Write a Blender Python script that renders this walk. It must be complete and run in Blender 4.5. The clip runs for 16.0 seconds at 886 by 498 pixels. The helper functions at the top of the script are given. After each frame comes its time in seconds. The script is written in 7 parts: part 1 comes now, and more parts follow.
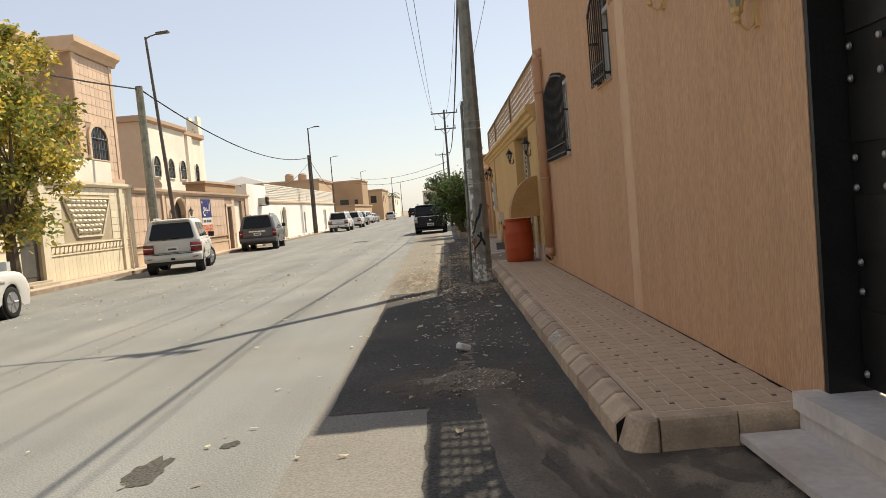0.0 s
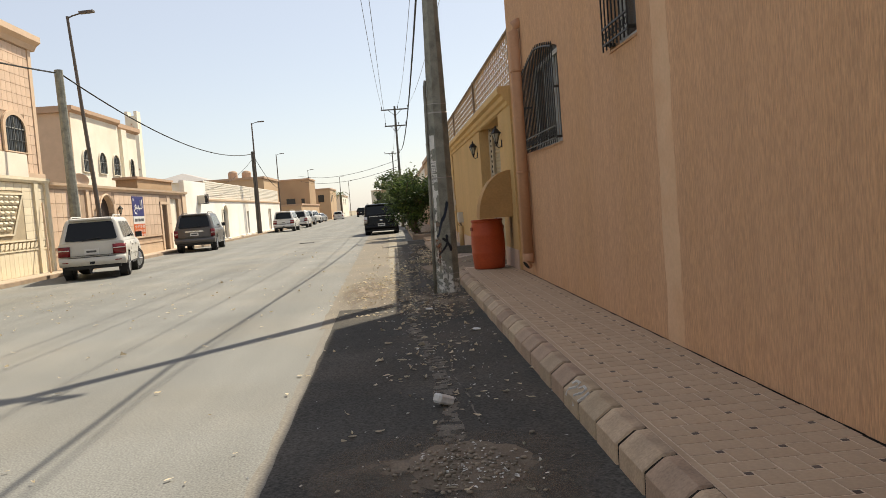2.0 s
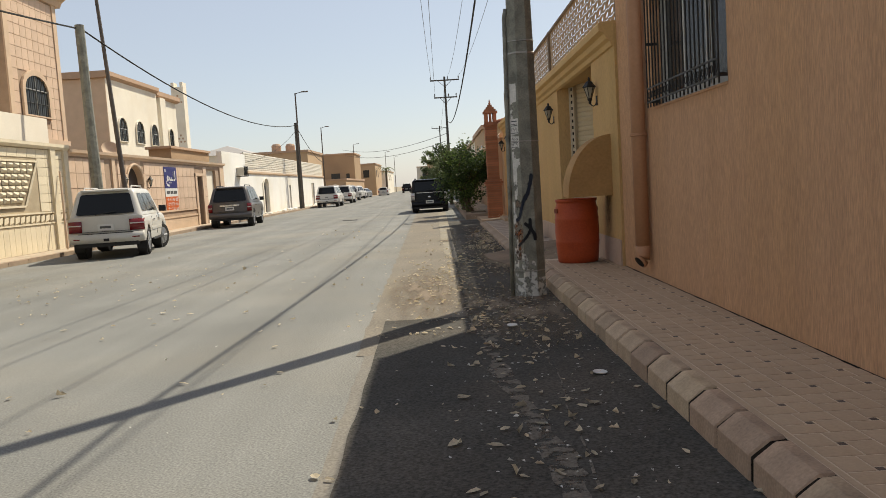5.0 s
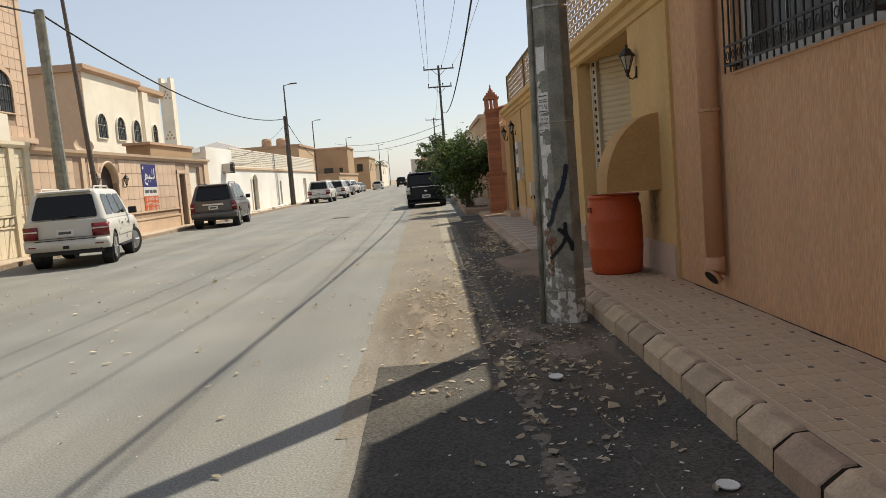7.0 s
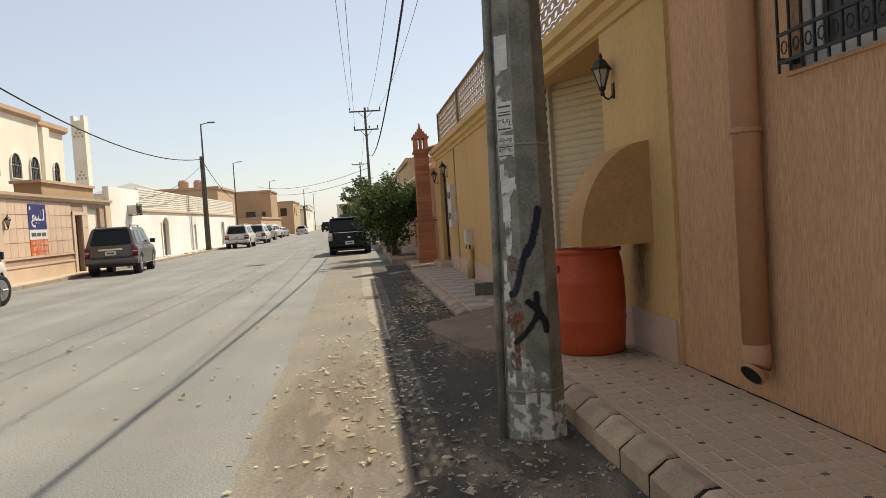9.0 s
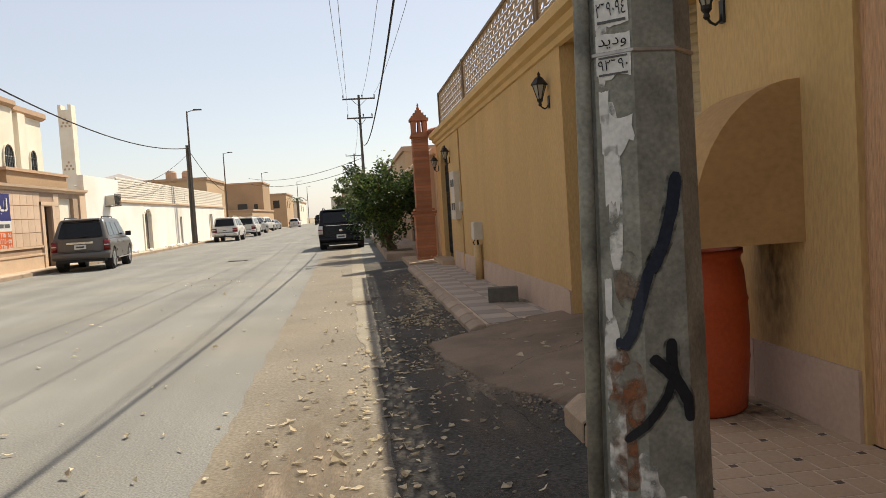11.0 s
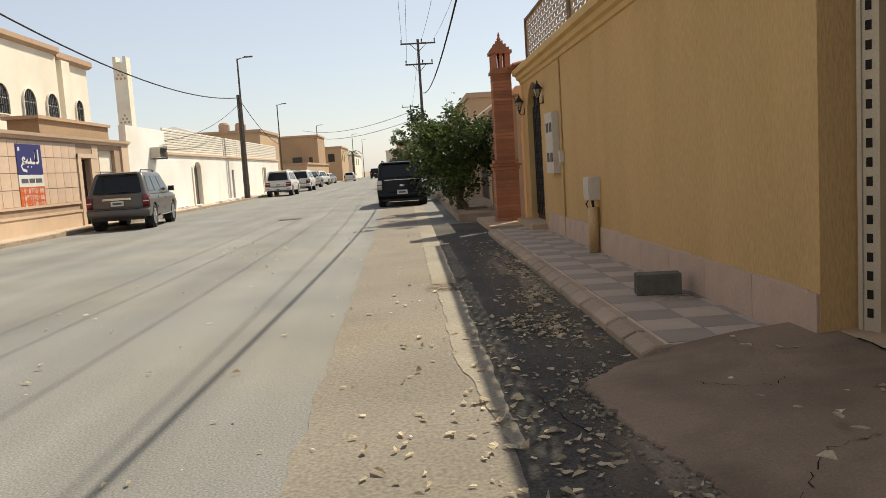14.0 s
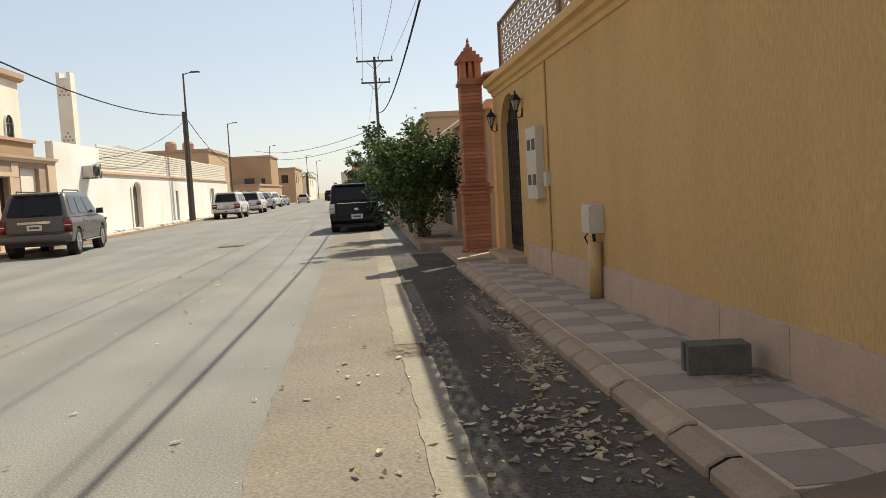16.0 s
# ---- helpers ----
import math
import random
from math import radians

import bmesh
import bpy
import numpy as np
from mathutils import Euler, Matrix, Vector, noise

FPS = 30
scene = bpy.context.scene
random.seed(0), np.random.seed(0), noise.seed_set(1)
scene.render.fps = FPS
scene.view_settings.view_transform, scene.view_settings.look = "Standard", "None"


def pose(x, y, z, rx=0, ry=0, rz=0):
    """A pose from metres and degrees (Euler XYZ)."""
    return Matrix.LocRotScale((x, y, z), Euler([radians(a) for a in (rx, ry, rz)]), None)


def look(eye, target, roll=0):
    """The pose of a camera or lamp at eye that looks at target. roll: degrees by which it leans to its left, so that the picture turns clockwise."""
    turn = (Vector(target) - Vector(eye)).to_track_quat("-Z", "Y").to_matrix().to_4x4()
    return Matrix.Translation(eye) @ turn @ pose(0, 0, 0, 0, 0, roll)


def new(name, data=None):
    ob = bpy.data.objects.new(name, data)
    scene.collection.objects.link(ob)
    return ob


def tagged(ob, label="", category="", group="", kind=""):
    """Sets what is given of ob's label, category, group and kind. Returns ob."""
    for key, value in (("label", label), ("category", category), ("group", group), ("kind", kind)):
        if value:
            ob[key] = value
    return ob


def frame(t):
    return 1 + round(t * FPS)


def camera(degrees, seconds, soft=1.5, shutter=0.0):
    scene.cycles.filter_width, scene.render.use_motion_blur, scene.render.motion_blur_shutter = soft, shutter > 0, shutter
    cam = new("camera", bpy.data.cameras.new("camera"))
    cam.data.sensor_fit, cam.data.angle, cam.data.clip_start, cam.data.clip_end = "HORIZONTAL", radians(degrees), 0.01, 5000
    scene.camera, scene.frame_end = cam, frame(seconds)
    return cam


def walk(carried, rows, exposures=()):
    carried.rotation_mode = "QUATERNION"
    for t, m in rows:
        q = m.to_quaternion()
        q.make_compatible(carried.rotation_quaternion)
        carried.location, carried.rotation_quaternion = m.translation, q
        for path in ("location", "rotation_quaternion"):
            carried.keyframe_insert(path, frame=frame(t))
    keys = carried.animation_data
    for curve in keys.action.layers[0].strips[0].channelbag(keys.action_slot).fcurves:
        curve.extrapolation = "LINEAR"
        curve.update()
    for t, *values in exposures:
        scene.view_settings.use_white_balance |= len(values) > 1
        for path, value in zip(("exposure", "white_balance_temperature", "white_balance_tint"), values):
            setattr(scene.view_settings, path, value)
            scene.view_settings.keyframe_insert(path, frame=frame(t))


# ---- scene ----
cam = camera(58.3, 16.0, 0.8)
METRES, EYE, TILT, LEAN, TURN = 18.8, 1.5, 0.0, 0.0, 0.4
ROWS = [
    (0.0, 0.0, 0.0, 0.0, -0.25, -3.01, 4.78),
    (0.5, -0.0016, 0.0326, 0.0008, -0.05, -2.78, 5.01),
    (1.0, -0.0081, 0.065, 0.0008, 0.57, -2.7, 4.82),
    (1.5, -0.006, 0.097, -0.0006, -3.37, -3.07, 5.05),
    (2.0, -0.009, 0.1257, -0.0009, -3.98, -3.29, 4.38),
    (2.5, -0.0053, 0.1556, -0.002, -8.37, -3.61, 4.48),
    (3.0, -0.0046, 0.1872, -0.0009, -9.88, -3.72, 4.32),
    (3.5, -0.008, 0.2139, 0.0001, -8.99, -3.14, 4.96),
    (4.0, -0.0087, 0.2454, -0.0017, -5.64, -2.4, 4.41),
    (4.5, -0.016, 0.2746, -0.0025, -1.06, -4.19, 3.13),
    (7.0, -0.0265, 0.4228, -0.0004, -1.16, -5.28, 4.53),
    (7.5, -0.0192, 0.4568, 0.0004, -5.17, -3.82, 4.49),
    (8.0, -0.0202, 0.4894, -0.0006, -5.8, -3.33, 3.72),
    (10.5, -0.0167, 0.651, -0.0013, -7.45, -0.84, 4.12),
    (11.0, -0.0138, 0.6848, -0.0034, -6.83, -2.86, 3.58),
    (11.5, -0.0178, 0.7154, -0.0025, -4.25, -4.21, 3.03),
    (12.0, -0.0175, 0.7459, -0.0032, -4.21, -4.11, 3.8),
    (12.5, -0.02, 0.7769, -0.0035, -4.13, -3.77, 3.79),
    (13.0, -0.0251, 0.8041, -0.0027, -3.11, -4.23, 3.59),
    (13.5, -0.024, 0.8391, -0.0032, -3.59, -5.32, 4.24),
    (14.0, -0.0291, 0.8702, -0.0032, -2.93, -5.94, 3.6),
    (14.5, -0.0275, 0.9029, -0.0034, -5.11, -5.3, 4.2),
    (15.0, -0.0302, 0.9325, -0.0037, -4.87, -4.68, 3.54),
    (15.5, -0.0305, 0.9627, -0.0036, -4.41, -4.39, 3.3),
    (16.0, -0.0282, 0.9937, -0.0024, -6.13, -4.51, 3.1),
]
EXPOSURES = [(0.0, 0.61, 7350, 7.5), (1.0, 0.6, 7400, 7.5), (2.5, 0.66, 7400, 7.5), (3.1, 0.57, 7400, 7), (4.0, 0.37, 7300, 6.5), (7.0, 0.42, 7150, 6.5), (11.2, 0.61, 7500, 8.5), (12.3, 0.58, 7500, 8.5), (14.5, 0.5, 7350, 6.5), (16.0, 0.53, 7300, 6)]
walk(cam, [(t, pose(0, 0, EYE, TILT, LEAN, TURN) @ pose(METRES * x, METRES * y, METRES * z, 90 + pitch, roll, yaw)) for t, x, y, z, yaw, pitch, roll in ROWS], EXPOSURES)

# ---- sky and sun: high sun, ahead and to the right of the walk ----
SUN_EL, SUN_AZ = radians(49.5), math.atan2(0.605, 0.796)
world = bpy.data.worlds.new("sky")
scene.world = world
world.use_nodes = True
wn = world.node_tree
wn.nodes.clear()
sky = wn.nodes.new("ShaderNodeTexSky")
sky.sky_type, sky.sun_disc = "NISHITA", False
sky.sun_elevation, sky.sun_rotation = SUN_EL, SUN_AZ
sky.air_density, sky.dust_density, sky.ozone_density, sky.altitude = 1.0, 1.3, 1.2, 600
bg = wn.nodes.new("ShaderNodeBackground")
bg.inputs["Strength"].default_value = 0.115
wout = wn.nodes.new("ShaderNodeOutputWorld")
# desert haze veils the clear sky evenly
haze = wn.nodes.new("ShaderNodeMix")
haze.data_type = "RGBA"
haze.inputs[0].default_value = 0.58
haze.inputs[7].default_value = (3.75, 4.0, 4.95, 1)
wn.links.new(sky.outputs[0], haze.inputs[6])
wn.links.new(haze.outputs[2], bg.inputs["Color"])
wn.links.new(bg.outputs[0], wout.inputs["Surface"])
sun = bpy.data.lights.new("sun", "SUN")
sun.energy, sun.angle, sun.color = 4.2, radians(0.53), (1.0, 0.95, 0.87)
sun_ob = new("sun", sun)
sun_dir = Vector((math.sin(SUN_AZ) * math.cos(SUN_EL), math.cos(SUN_AZ) * math.cos(SUN_EL), math.sin(SUN_EL)))
sun_ob.matrix_world = look(sun_dir * 60, (0, 0, 0))


# ---- materials ----
def mat(name, col, rough=0.85, metal=0.0, var=0.12, scale=3.0, fine=60.0, bump=0.1, stretch=(1, 1, 1), dirt=None, dirt_amt=0.0, dirt_scale=0.8, rand=0.0, spec=0.3, island=0.0, bumpdist=0.01, fvar=None, thin=0.0, soft_edge=0.0, broken=0.0, streak=0.0):
    """A surface with broad variation, fine grain, an optional dirt colour in patches, and relief."""
    m = bpy.data.materials.new(name)
    m.use_nodes = True
    nt = m.node_tree
    b = nt.nodes["Principled BSDF"]
    b.inputs["Roughness"].default_value, b.inputs["Metallic"].default_value = rough, metal
    b.inputs["Specular IOR Level"].default_value = spec
    tc = nt.nodes.new("ShaderNodeTexCoord")
    mp = nt.nodes.new("ShaderNodeMapping")
    mp.inputs["Scale"].default_value = stretch
    nt.links.new(tc.outputs["Object"], mp.inputs["Vector"])

    def tex(s, detail=4):
        n = nt.nodes.new("ShaderNodeTexNoise")
        n.inputs["Scale"].default_value, n.inputs["Detail"].default_value = s, detail
        nt.links.new(mp.outputs[0], n.inputs["Vector"])
        return n.outputs[0]

    def ramp(src, lo, hi, a, c):
        n = nt.nodes.new("ShaderNodeMapRange")
        n.inputs["From Min"].default_value, n.inputs["From Max"].default_value = lo, hi
        n.inputs["To Min"].default_value, n.inputs["To Max"].default_value = a, c
        nt.links.new(src, n.inputs["Value"])
        return n.outputs[0]

    def mul(x, y):
        n = nt.nodes.new("ShaderNodeMath")
        n.operation = "MULTIPLY"
        nt.links.new(x, n.inputs[0])
        nt.links.new(y, n.inputs[1])
        return n.outputs[0]

    f_fine = tex(fine)
    v = mul(ramp(tex(scale), 0.3, 0.7, 1 - var, 1 + var), ramp(f_fine, 0.3, 0.7, 1 - (var if fvar is None else fvar), 1 + (var if fvar is None else fvar)))
    if streak:
        # long wear bands that run along y
        ms = nt.nodes.new("ShaderNodeMapping")
        ms.inputs["Scale"].default_value = (1.1, 0.05, 1)
        nt.links.new(tc.outputs["Object"], ms.inputs["Vector"])
        ns = nt.nodes.new("ShaderNodeTexNoise")
        ns.inputs["Scale"].default_value, ns.inputs["Detail"].default_value = 1.0, 5
        nt.links.new(ms.outputs[0], ns.inputs["Vector"])
        v = mul(v, ramp(ns.outputs[0], 0.3, 0.7, 1 - streak, 1 + streak))
    if rand:
        oi = nt.nodes.new("ShaderNodeObjectInfo")
        v = mul(v, ramp(oi.outputs["Random"], 0, 1, 1 - rand, 1 + rand))
    if island:
        ge = nt.nodes.new("ShaderNodeNewGeometry")
        v = mul(v, ramp(ge.outputs["Random Per Island"], 0, 1, 1 - island, 1 + island))
    base = nt.nodes.new("ShaderNodeRGB")
    base.outputs[0].default_value = (*col, 1)
    src = base.outputs[0]
    if dirt:
        mx = nt.nodes.new("ShaderNodeMix")
        mx.data_type = "RGBA"
        mx.inputs["B"].default_value = (*dirt, 1)
        for i in mx.inputs:
            if i.name == "B" and i.type == "RGBA":
                i.default_value = (*dirt, 1)
            if i.name == "A" and i.type == "RGBA":
                nt.links.new(src, i)
        nt.links.new(ramp(tex(dirt_scale, 6), 0.45, 0.68, 0, dirt_amt), mx.inputs["Factor"])
        src = [o for o in mx.outputs if o.type == "RGBA"][0]
    sc = nt.nodes.new("ShaderNodeVectorMath")
    sc.operation = "SCALE"
    nt.links.new(src, sc.inputs[0])
    nt.links.new(v, sc.inputs["Scale"])
    nt.links.new(sc.outputs[0], b.inputs["Base Color"])
    if bump:
        bp = nt.nodes.new("ShaderNodeBump")
        bp.inputs["Strength"].default_value, bp.inputs["Distance"].default_value = bump, bumpdist
        nt.links.new(f_fine, bp.inputs["Height"])
        nt.links.new(bp.outputs[0], b.inputs["Normal"])
    out = nt.nodes["Material Output"]
    if thin:
        tr = nt.nodes.new("ShaderNodeBsdfTranslucent")
        nt.links.new(sc.outputs[0], tr.inputs["Color"])
        ms = nt.nodes.new("ShaderNodeMixShader")
        ms.inputs[0].default_value = thin
        nt.links.new(b.outputs[0], ms.inputs[1])
        nt.links.new(tr.outputs[0], ms.inputs[2])
        nt.links.new(ms.outputs[0], out.inputs["Surface"])
    if soft_edge:
        # a stain that breaks up and fades towards its rim
        sep = nt.nodes.new("ShaderNodeVectorMath")
        sep.operation = "LENGTH"
        nt.links.new(tc.outputs["Object"], sep.inputs[0])
        fall = ramp(sep.outputs["Value"], 0.15, 1.0, 1.0, 0.0)
        b.inputs["Alpha"].default_value = 1.0
        nt.links.new(mul(fall, ramp(tex(dirt_scale * 2, 8), 0.32, 0.62, 0.0, soft_edge)), b.inputs["Alpha"])
    if broken:
        # thin paint or rust that lets the ground show through
        nt.links.new(ramp(tex(dirt_scale, 6), 0.4, 0.62, 0.0, broken), b.inputs["Alpha"])
    return m


def glass(name, col=(0.02, 0.022, 0.025), rough=0.08):
    m = bpy.data.materials.new(name)
    m.use_nodes = True
    b = m.node_tree.nodes["Principled BSDF"]
    b.inputs["Base Color"].default_value = (*col, 1)
    b.inputs["Roughness"].default_value, b.inputs["Specular IOR Level"].default_value = rough, 0.3
    return m


ASPHALT = mat("asphalt_road", (0.188, 0.187, 0.172), 0.9, streak=0.16, var=0.1, fvar=0.34, scale=0.5, fine=70, bump=0.12, dirt=(0.222, 0.208, 0.176), dirt_amt=0.7, dirt_scale=0.3)
ASPHALT_DARK = mat("asphalt_dark", (0.073, 0.069, 0.061), 0.92, spec=0.1, var=0.14, fvar=0.45, scale=0.9, fine=55, bump=0.4, dirt=(0.135, 0.115, 0.093), dirt_amt=0.45, dirt_scale=0.7)
ASPHALT_BROWN = mat("asphalt_brown", (0.19, 0.166, 0.132), 0.92, var=0.1, fvar=0.28, scale=0.9, fine=42, bump=0.14, dirt=(0.22, 0.185, 0.13), dirt_amt=0.55, dirt_scale=0.4)
ASPHALT_CRUMBLE = mat("crumbling_asphalt", (0.165, 0.145, 0.118), 0.95, var=0.1, fvar=0.35, scale=3, fine=60, bump=0.6, dirt_scale=9, broken=1.8)
ASPHALT_NEAR = mat("asphalt_worn", (0.19, 0.175, 0.15), 0.92, var=0.08, fvar=0.26, scale=0.9, fine=55, bump=0.15, dirt=(0.225, 0.195, 0.15), dirt_amt=0.5, dirt_scale=0.5)
CREAM_STRIP = mat("pale_concrete", (0.255, 0.228, 0.178), 0.9, var=0.1, fvar=0.2, scale=1.5, fine=50, bump=0.3, dirt=(0.20, 0.165, 0.11), dirt_amt=0.6, dirt_scale=0.6)
SAND = mat("sand_ground", (0.30, 0.245, 0.17), 0.95, var=0.12, scale=0.4, fine=30, bump=0.3)
EARTH = mat("brown_earth", (0.19, 0.15, 0.11), 0.95, var=0.22, scale=3, fine=70, bump=0.8, bumpdist=0.02)
DIRT_TRAIL = mat("sandy_dirt", (0.17, 0.145, 0.112), 0.95, var=0.14, fvar=0.3, scale=2, fine=60, bump=0.3, dirt=(0.09, 0.08, 0.068), dirt_amt=0.7, dirt_scale=1.6)
GRAVEL = mat("gravel", (0.24, 0.20, 0.15), 0.95, var=0.1, scale=5, fine=40, bump=0.2, island=0.35)
DRIVE = mat("driveway_concrete", (0.25, 0.185, 0.132), 0.85, spec=0.12, var=0.16, fvar=0.14, scale=1.0, fine=80, bump=0.08, dirt=(0.165, 0.122, 0.086), dirt_amt=1.0, dirt_scale=1.3)
STUCCO_ORANGE = mat("orange_stucco", (0.58, 0.342, 0.198), 0.9, spec=0.15, var=0.05, fvar=0.2, scale=1.2, fine=26, bump=1.0, stretch=(4.2, 4.2, 0.5), dirt=(0.56, 0.325, 0.175), dirt_amt=0.7, dirt_scale=0.3, bumpdist=0.012)
STUCCO_SMOOTH = mat("orange_render_smooth", (0.645, 0.42, 0.256), 0.9, var=0.05, scale=1.5, fine=30, bump=0.15, dirt=(0.60, 0.35, 0.20), dirt_amt=0.7, dirt_scale=2.4)
STUCCO_YELLOW = mat("yellow_ochre_stucco", (0.575, 0.377, 0.172), 0.9, spec=0.15, var=0.04, fvar=0.1, scale=1.0, fine=24, bump=0.7, stretch=(2.2, 2.2, 0.6), dirt=(0.50, 0.335, 0.14), dirt_amt=0.7, dirt_scale=0.4)
TRIM_YELLOW = mat("ochre_moulding", (0.60, 0.40, 0.175), 0.88, var=0.06, scale=2, fine=40, bump=0.12)
SASH = mat("pale_window_sash", (0.48, 0.47, 0.44), 0.5, 0.2, var=0.06, bump=0)
LATTICE_POST = mat("lattice_post", (0.2, 0.14, 0.09), 0.8, var=0.08, scale=2, fine=50, bump=0.1)
LATTICE = mat("lattice_panel", (0.36, 0.265, 0.165), 0.85, var=0.08, scale=2, fine=50, bump=0.1)
SKIRT = mat("pink_stone_skirting", (0.5, 0.365, 0.28), 0.6, var=0.07, scale=4, fine=30, bump=0.05, rand=0.06)
KERB = mat("kerb_stone", (0.47, 0.345, 0.23), 0.85, var=0.10, fvar=0.15, scale=5, fine=60, bump=0.3, dirt=(0.27, 0.20, 0.14), dirt_amt=0.85, dirt_scale=3, rand=0.16)
KERB_ROSE = mat("kerb_stone_rose", (0.42, 0.292, 0.2), 0.85, var=0.10, fvar=0.15, scale=5, fine=60, bump=0.3, dirt=(0.25, 0.18, 0.13), dirt_amt=0.8, dirt_scale=3, rand=0.12)
KERB_OCHRE = mat("kerb_stone_ochre", (0.5, 0.378, 0.25), 0.85, var=0.10, fvar=0.15, scale=5, fine=60, bump=0.3, dirt=(0.3, 0.22, 0.14), dirt_amt=0.8, dirt_scale=3, rand=0.12)
KERB_PALE = mat("kerb_stone_pale", (0.4, 0.3, 0.215), 0.85, var=0.12, scale=5, fine=60, bump=0.3, dirt=(0.20, 0.15, 0.11), dirt_amt=0.7, dirt_scale=2.5, rand=0.14)
TILE_PINK = mat("pink_paving", (0.475, 0.35, 0.238), 0.8, spec=0.15, var=0.06, scale=5, fine=50, bump=0.1, rand=0.04, island=0.03, dirt=(0.4, 0.285, 0.185), dirt_amt=0.7, dirt_scale=0.9)
TILE_DARK = mat("dark_tile_insert", (0.1, 0.072, 0.056), 0.7, var=0.1, rand=0.3)
TILE_LIGHT = mat("pale_paving", (0.43, 0.355, 0.285), 0.75, dirt=(0.33, 0.26, 0.2), dirt_amt=0.6, dirt_scale=1.1, var=0.07, scale=4, fine=40, bump=0.08, rand=0.05)
TILE_GREY = mat("grey_paving", (0.31, 0.255, 0.21), 0.75, dirt=(0.25, 0.2, 0.155), dirt_amt=0.6, dirt_scale=1.1, var=0.07, scale=4, fine=40, bump=0.08, rand=0.05)
GROUT = mat("grout", (0.6, 0.47, 0.34), 0.95, var=0.15, scale=4, fine=50, dirt=(0.42, 0.32, 0.24), dirt_amt=0.6, dirt_scale=2)
MARBLE = mat("white_step_marble", (0.58, 0.52, 0.46), 0.45, var=0.09, scale=3, fine=20, bump=0.03, dirt=(0.40, 0.31, 0.24), dirt_amt=0.5, dirt_scale=2)
BLACK_METAL = mat("black_gate_metal", (0.018, 0.017, 0.016), 0.45, 0.3, var=0.2, scale=4, fine=60, bump=0.05)
IRON = mat("wrought_iron", (0.03, 0.028, 0.026), 0.5, 0.4, var=0.2)
STUD = mat("steel_stud", (0.35, 0.33, 0.30), 0.35, 0.8)
WIN_GLASS = glass("window_glass", (0.04, 0.04, 0.037), 0.2)
CAR_GLASS = glass("car_glass", (0.008, 0.009, 0.009), 0.1)
PIPE_ORANGE = mat("painted_pipe_orange", (0.46, 0.24, 0.13), 0.55, var=0.06, scale=4, fine=30, bump=0.05)
PIPE_YELLOW = mat("painted_pipe_yellow", (0.52, 0.35, 0.165), 0.55, var=0.08, scale=4, fine=30)
GALV = mat("weathered_pole_steel", (0.25, 0.245, 0.2), 0.7, 0.15, var=0.14, fvar=0.2, scale=5, fine=60, bump=0.15, dirt=(0.13, 0.125, 0.105), dirt_amt=0.75, dirt_scale=6)
POLE_DARK = mat("dark_pole", (0.09, 0.085, 0.075), 0.7, 0.2, var=0.15, scale=3)
LAMP_POLE = mat("street_lamp_pole", (0.12, 0.10, 0.085), 0.6, 0.3, var=0.12)
PAPER = mat("torn_paper", (0.62, 0.60, 0.55), 0.9, var=0.1, scale=12, fine=60)
INK = mat("print_ink", (0.10, 0.10, 0.10), 0.9, var=0.1)
SPRAY_BLACK = mat("black_spray_paint", (0.012, 0.012, 0.014), 0.7, var=0.2, scale=8)
SPRAY_BLUE = mat("blue_black_spray_paint", (0.016, 0.022, 0.035), 0.7, var=0.2, scale=8)
OVERSPRAY = mat("black_overspray", (0.015, 0.016, 0.02), 0.8, var=0.2, scale=9, dirt_scale=22, broken=0.6)
SPRAY_RUST = mat("rust_stain", (0.21, 0.085, 0.04), 0.85, var=0.25, scale=9, dirt_scale=16, broken=0.9)
WHITEWASH = mat("flaking_white_paint", (0.6, 0.58, 0.52), 0.85, var=0.1, scale=9, dirt_scale=14, broken=1.5)
SPRAY_WHITE = mat("white_spray_paint", (0.55, 0.52, 0.48), 0.8, var=0.2, scale=9)
BARREL = mat("orange_plastic_drum", (0.43, 0.07, 0.021), 0.5, var=0.10, scale=3, fine=40, bump=0.05, dirt=(0.38, 0.075, 0.03), dirt_amt=0.7, dirt_scale=3)
BARREL_SHADE = mat("drum_grip_shade", (0.2, 0.035, 0.014), 0.6, var=0.1)
DARK_IN = mat("dark_inside", (0.02, 0.016, 0.013), 0.9)
CANOPY = mat("canopy_render", (0.42, 0.245, 0.10), 0.9, var=0.09, scale=2.0, fine=22, bump=0.5, stretch=(1, 1, 1.4))
SHUTTER = mat("roller_shutter_steel", (0.52, 0.42, 0.27), 0.5, var=0.05, scale=2, fine=40, bump=0.03)
RAIL = mat("shutter_rail", (0.52, 0.45, 0.34), 0.5, 0.2, var=0.08)
BLOCK = mat("cinder_block", (0.135, 0.125, 0.105), 0.95, var=0.18, scale=9, fine=80, bump=0.6)
PLASTIC_W = mat("white_plastic_box", (0.58, 0.53, 0.44), 0.6, var=0.07, scale=4, fine=30, dirt=(0.42, 0.34, 0.25), dirt_amt=0.5, dirt_scale=4)
BRICK = mat("red_brick", (0.42, 0.17, 0.09), 0.85, var=0.10, scale=5, fine=50, bump=0.3, rand=0.2)
MORTAR = mat("brick_mortar", (0.30, 0.17, 0.11), 0.95, var=0.1)
DOOR_WOOD = mat("dark_door", (0.035, 0.022, 0.016), 0.5, var=0.2, scale=3)
ROOF_TILE = mat("red_roof_tile", (0.36, 0.15, 0.09), 0.8, var=0.1, rand=0.15)
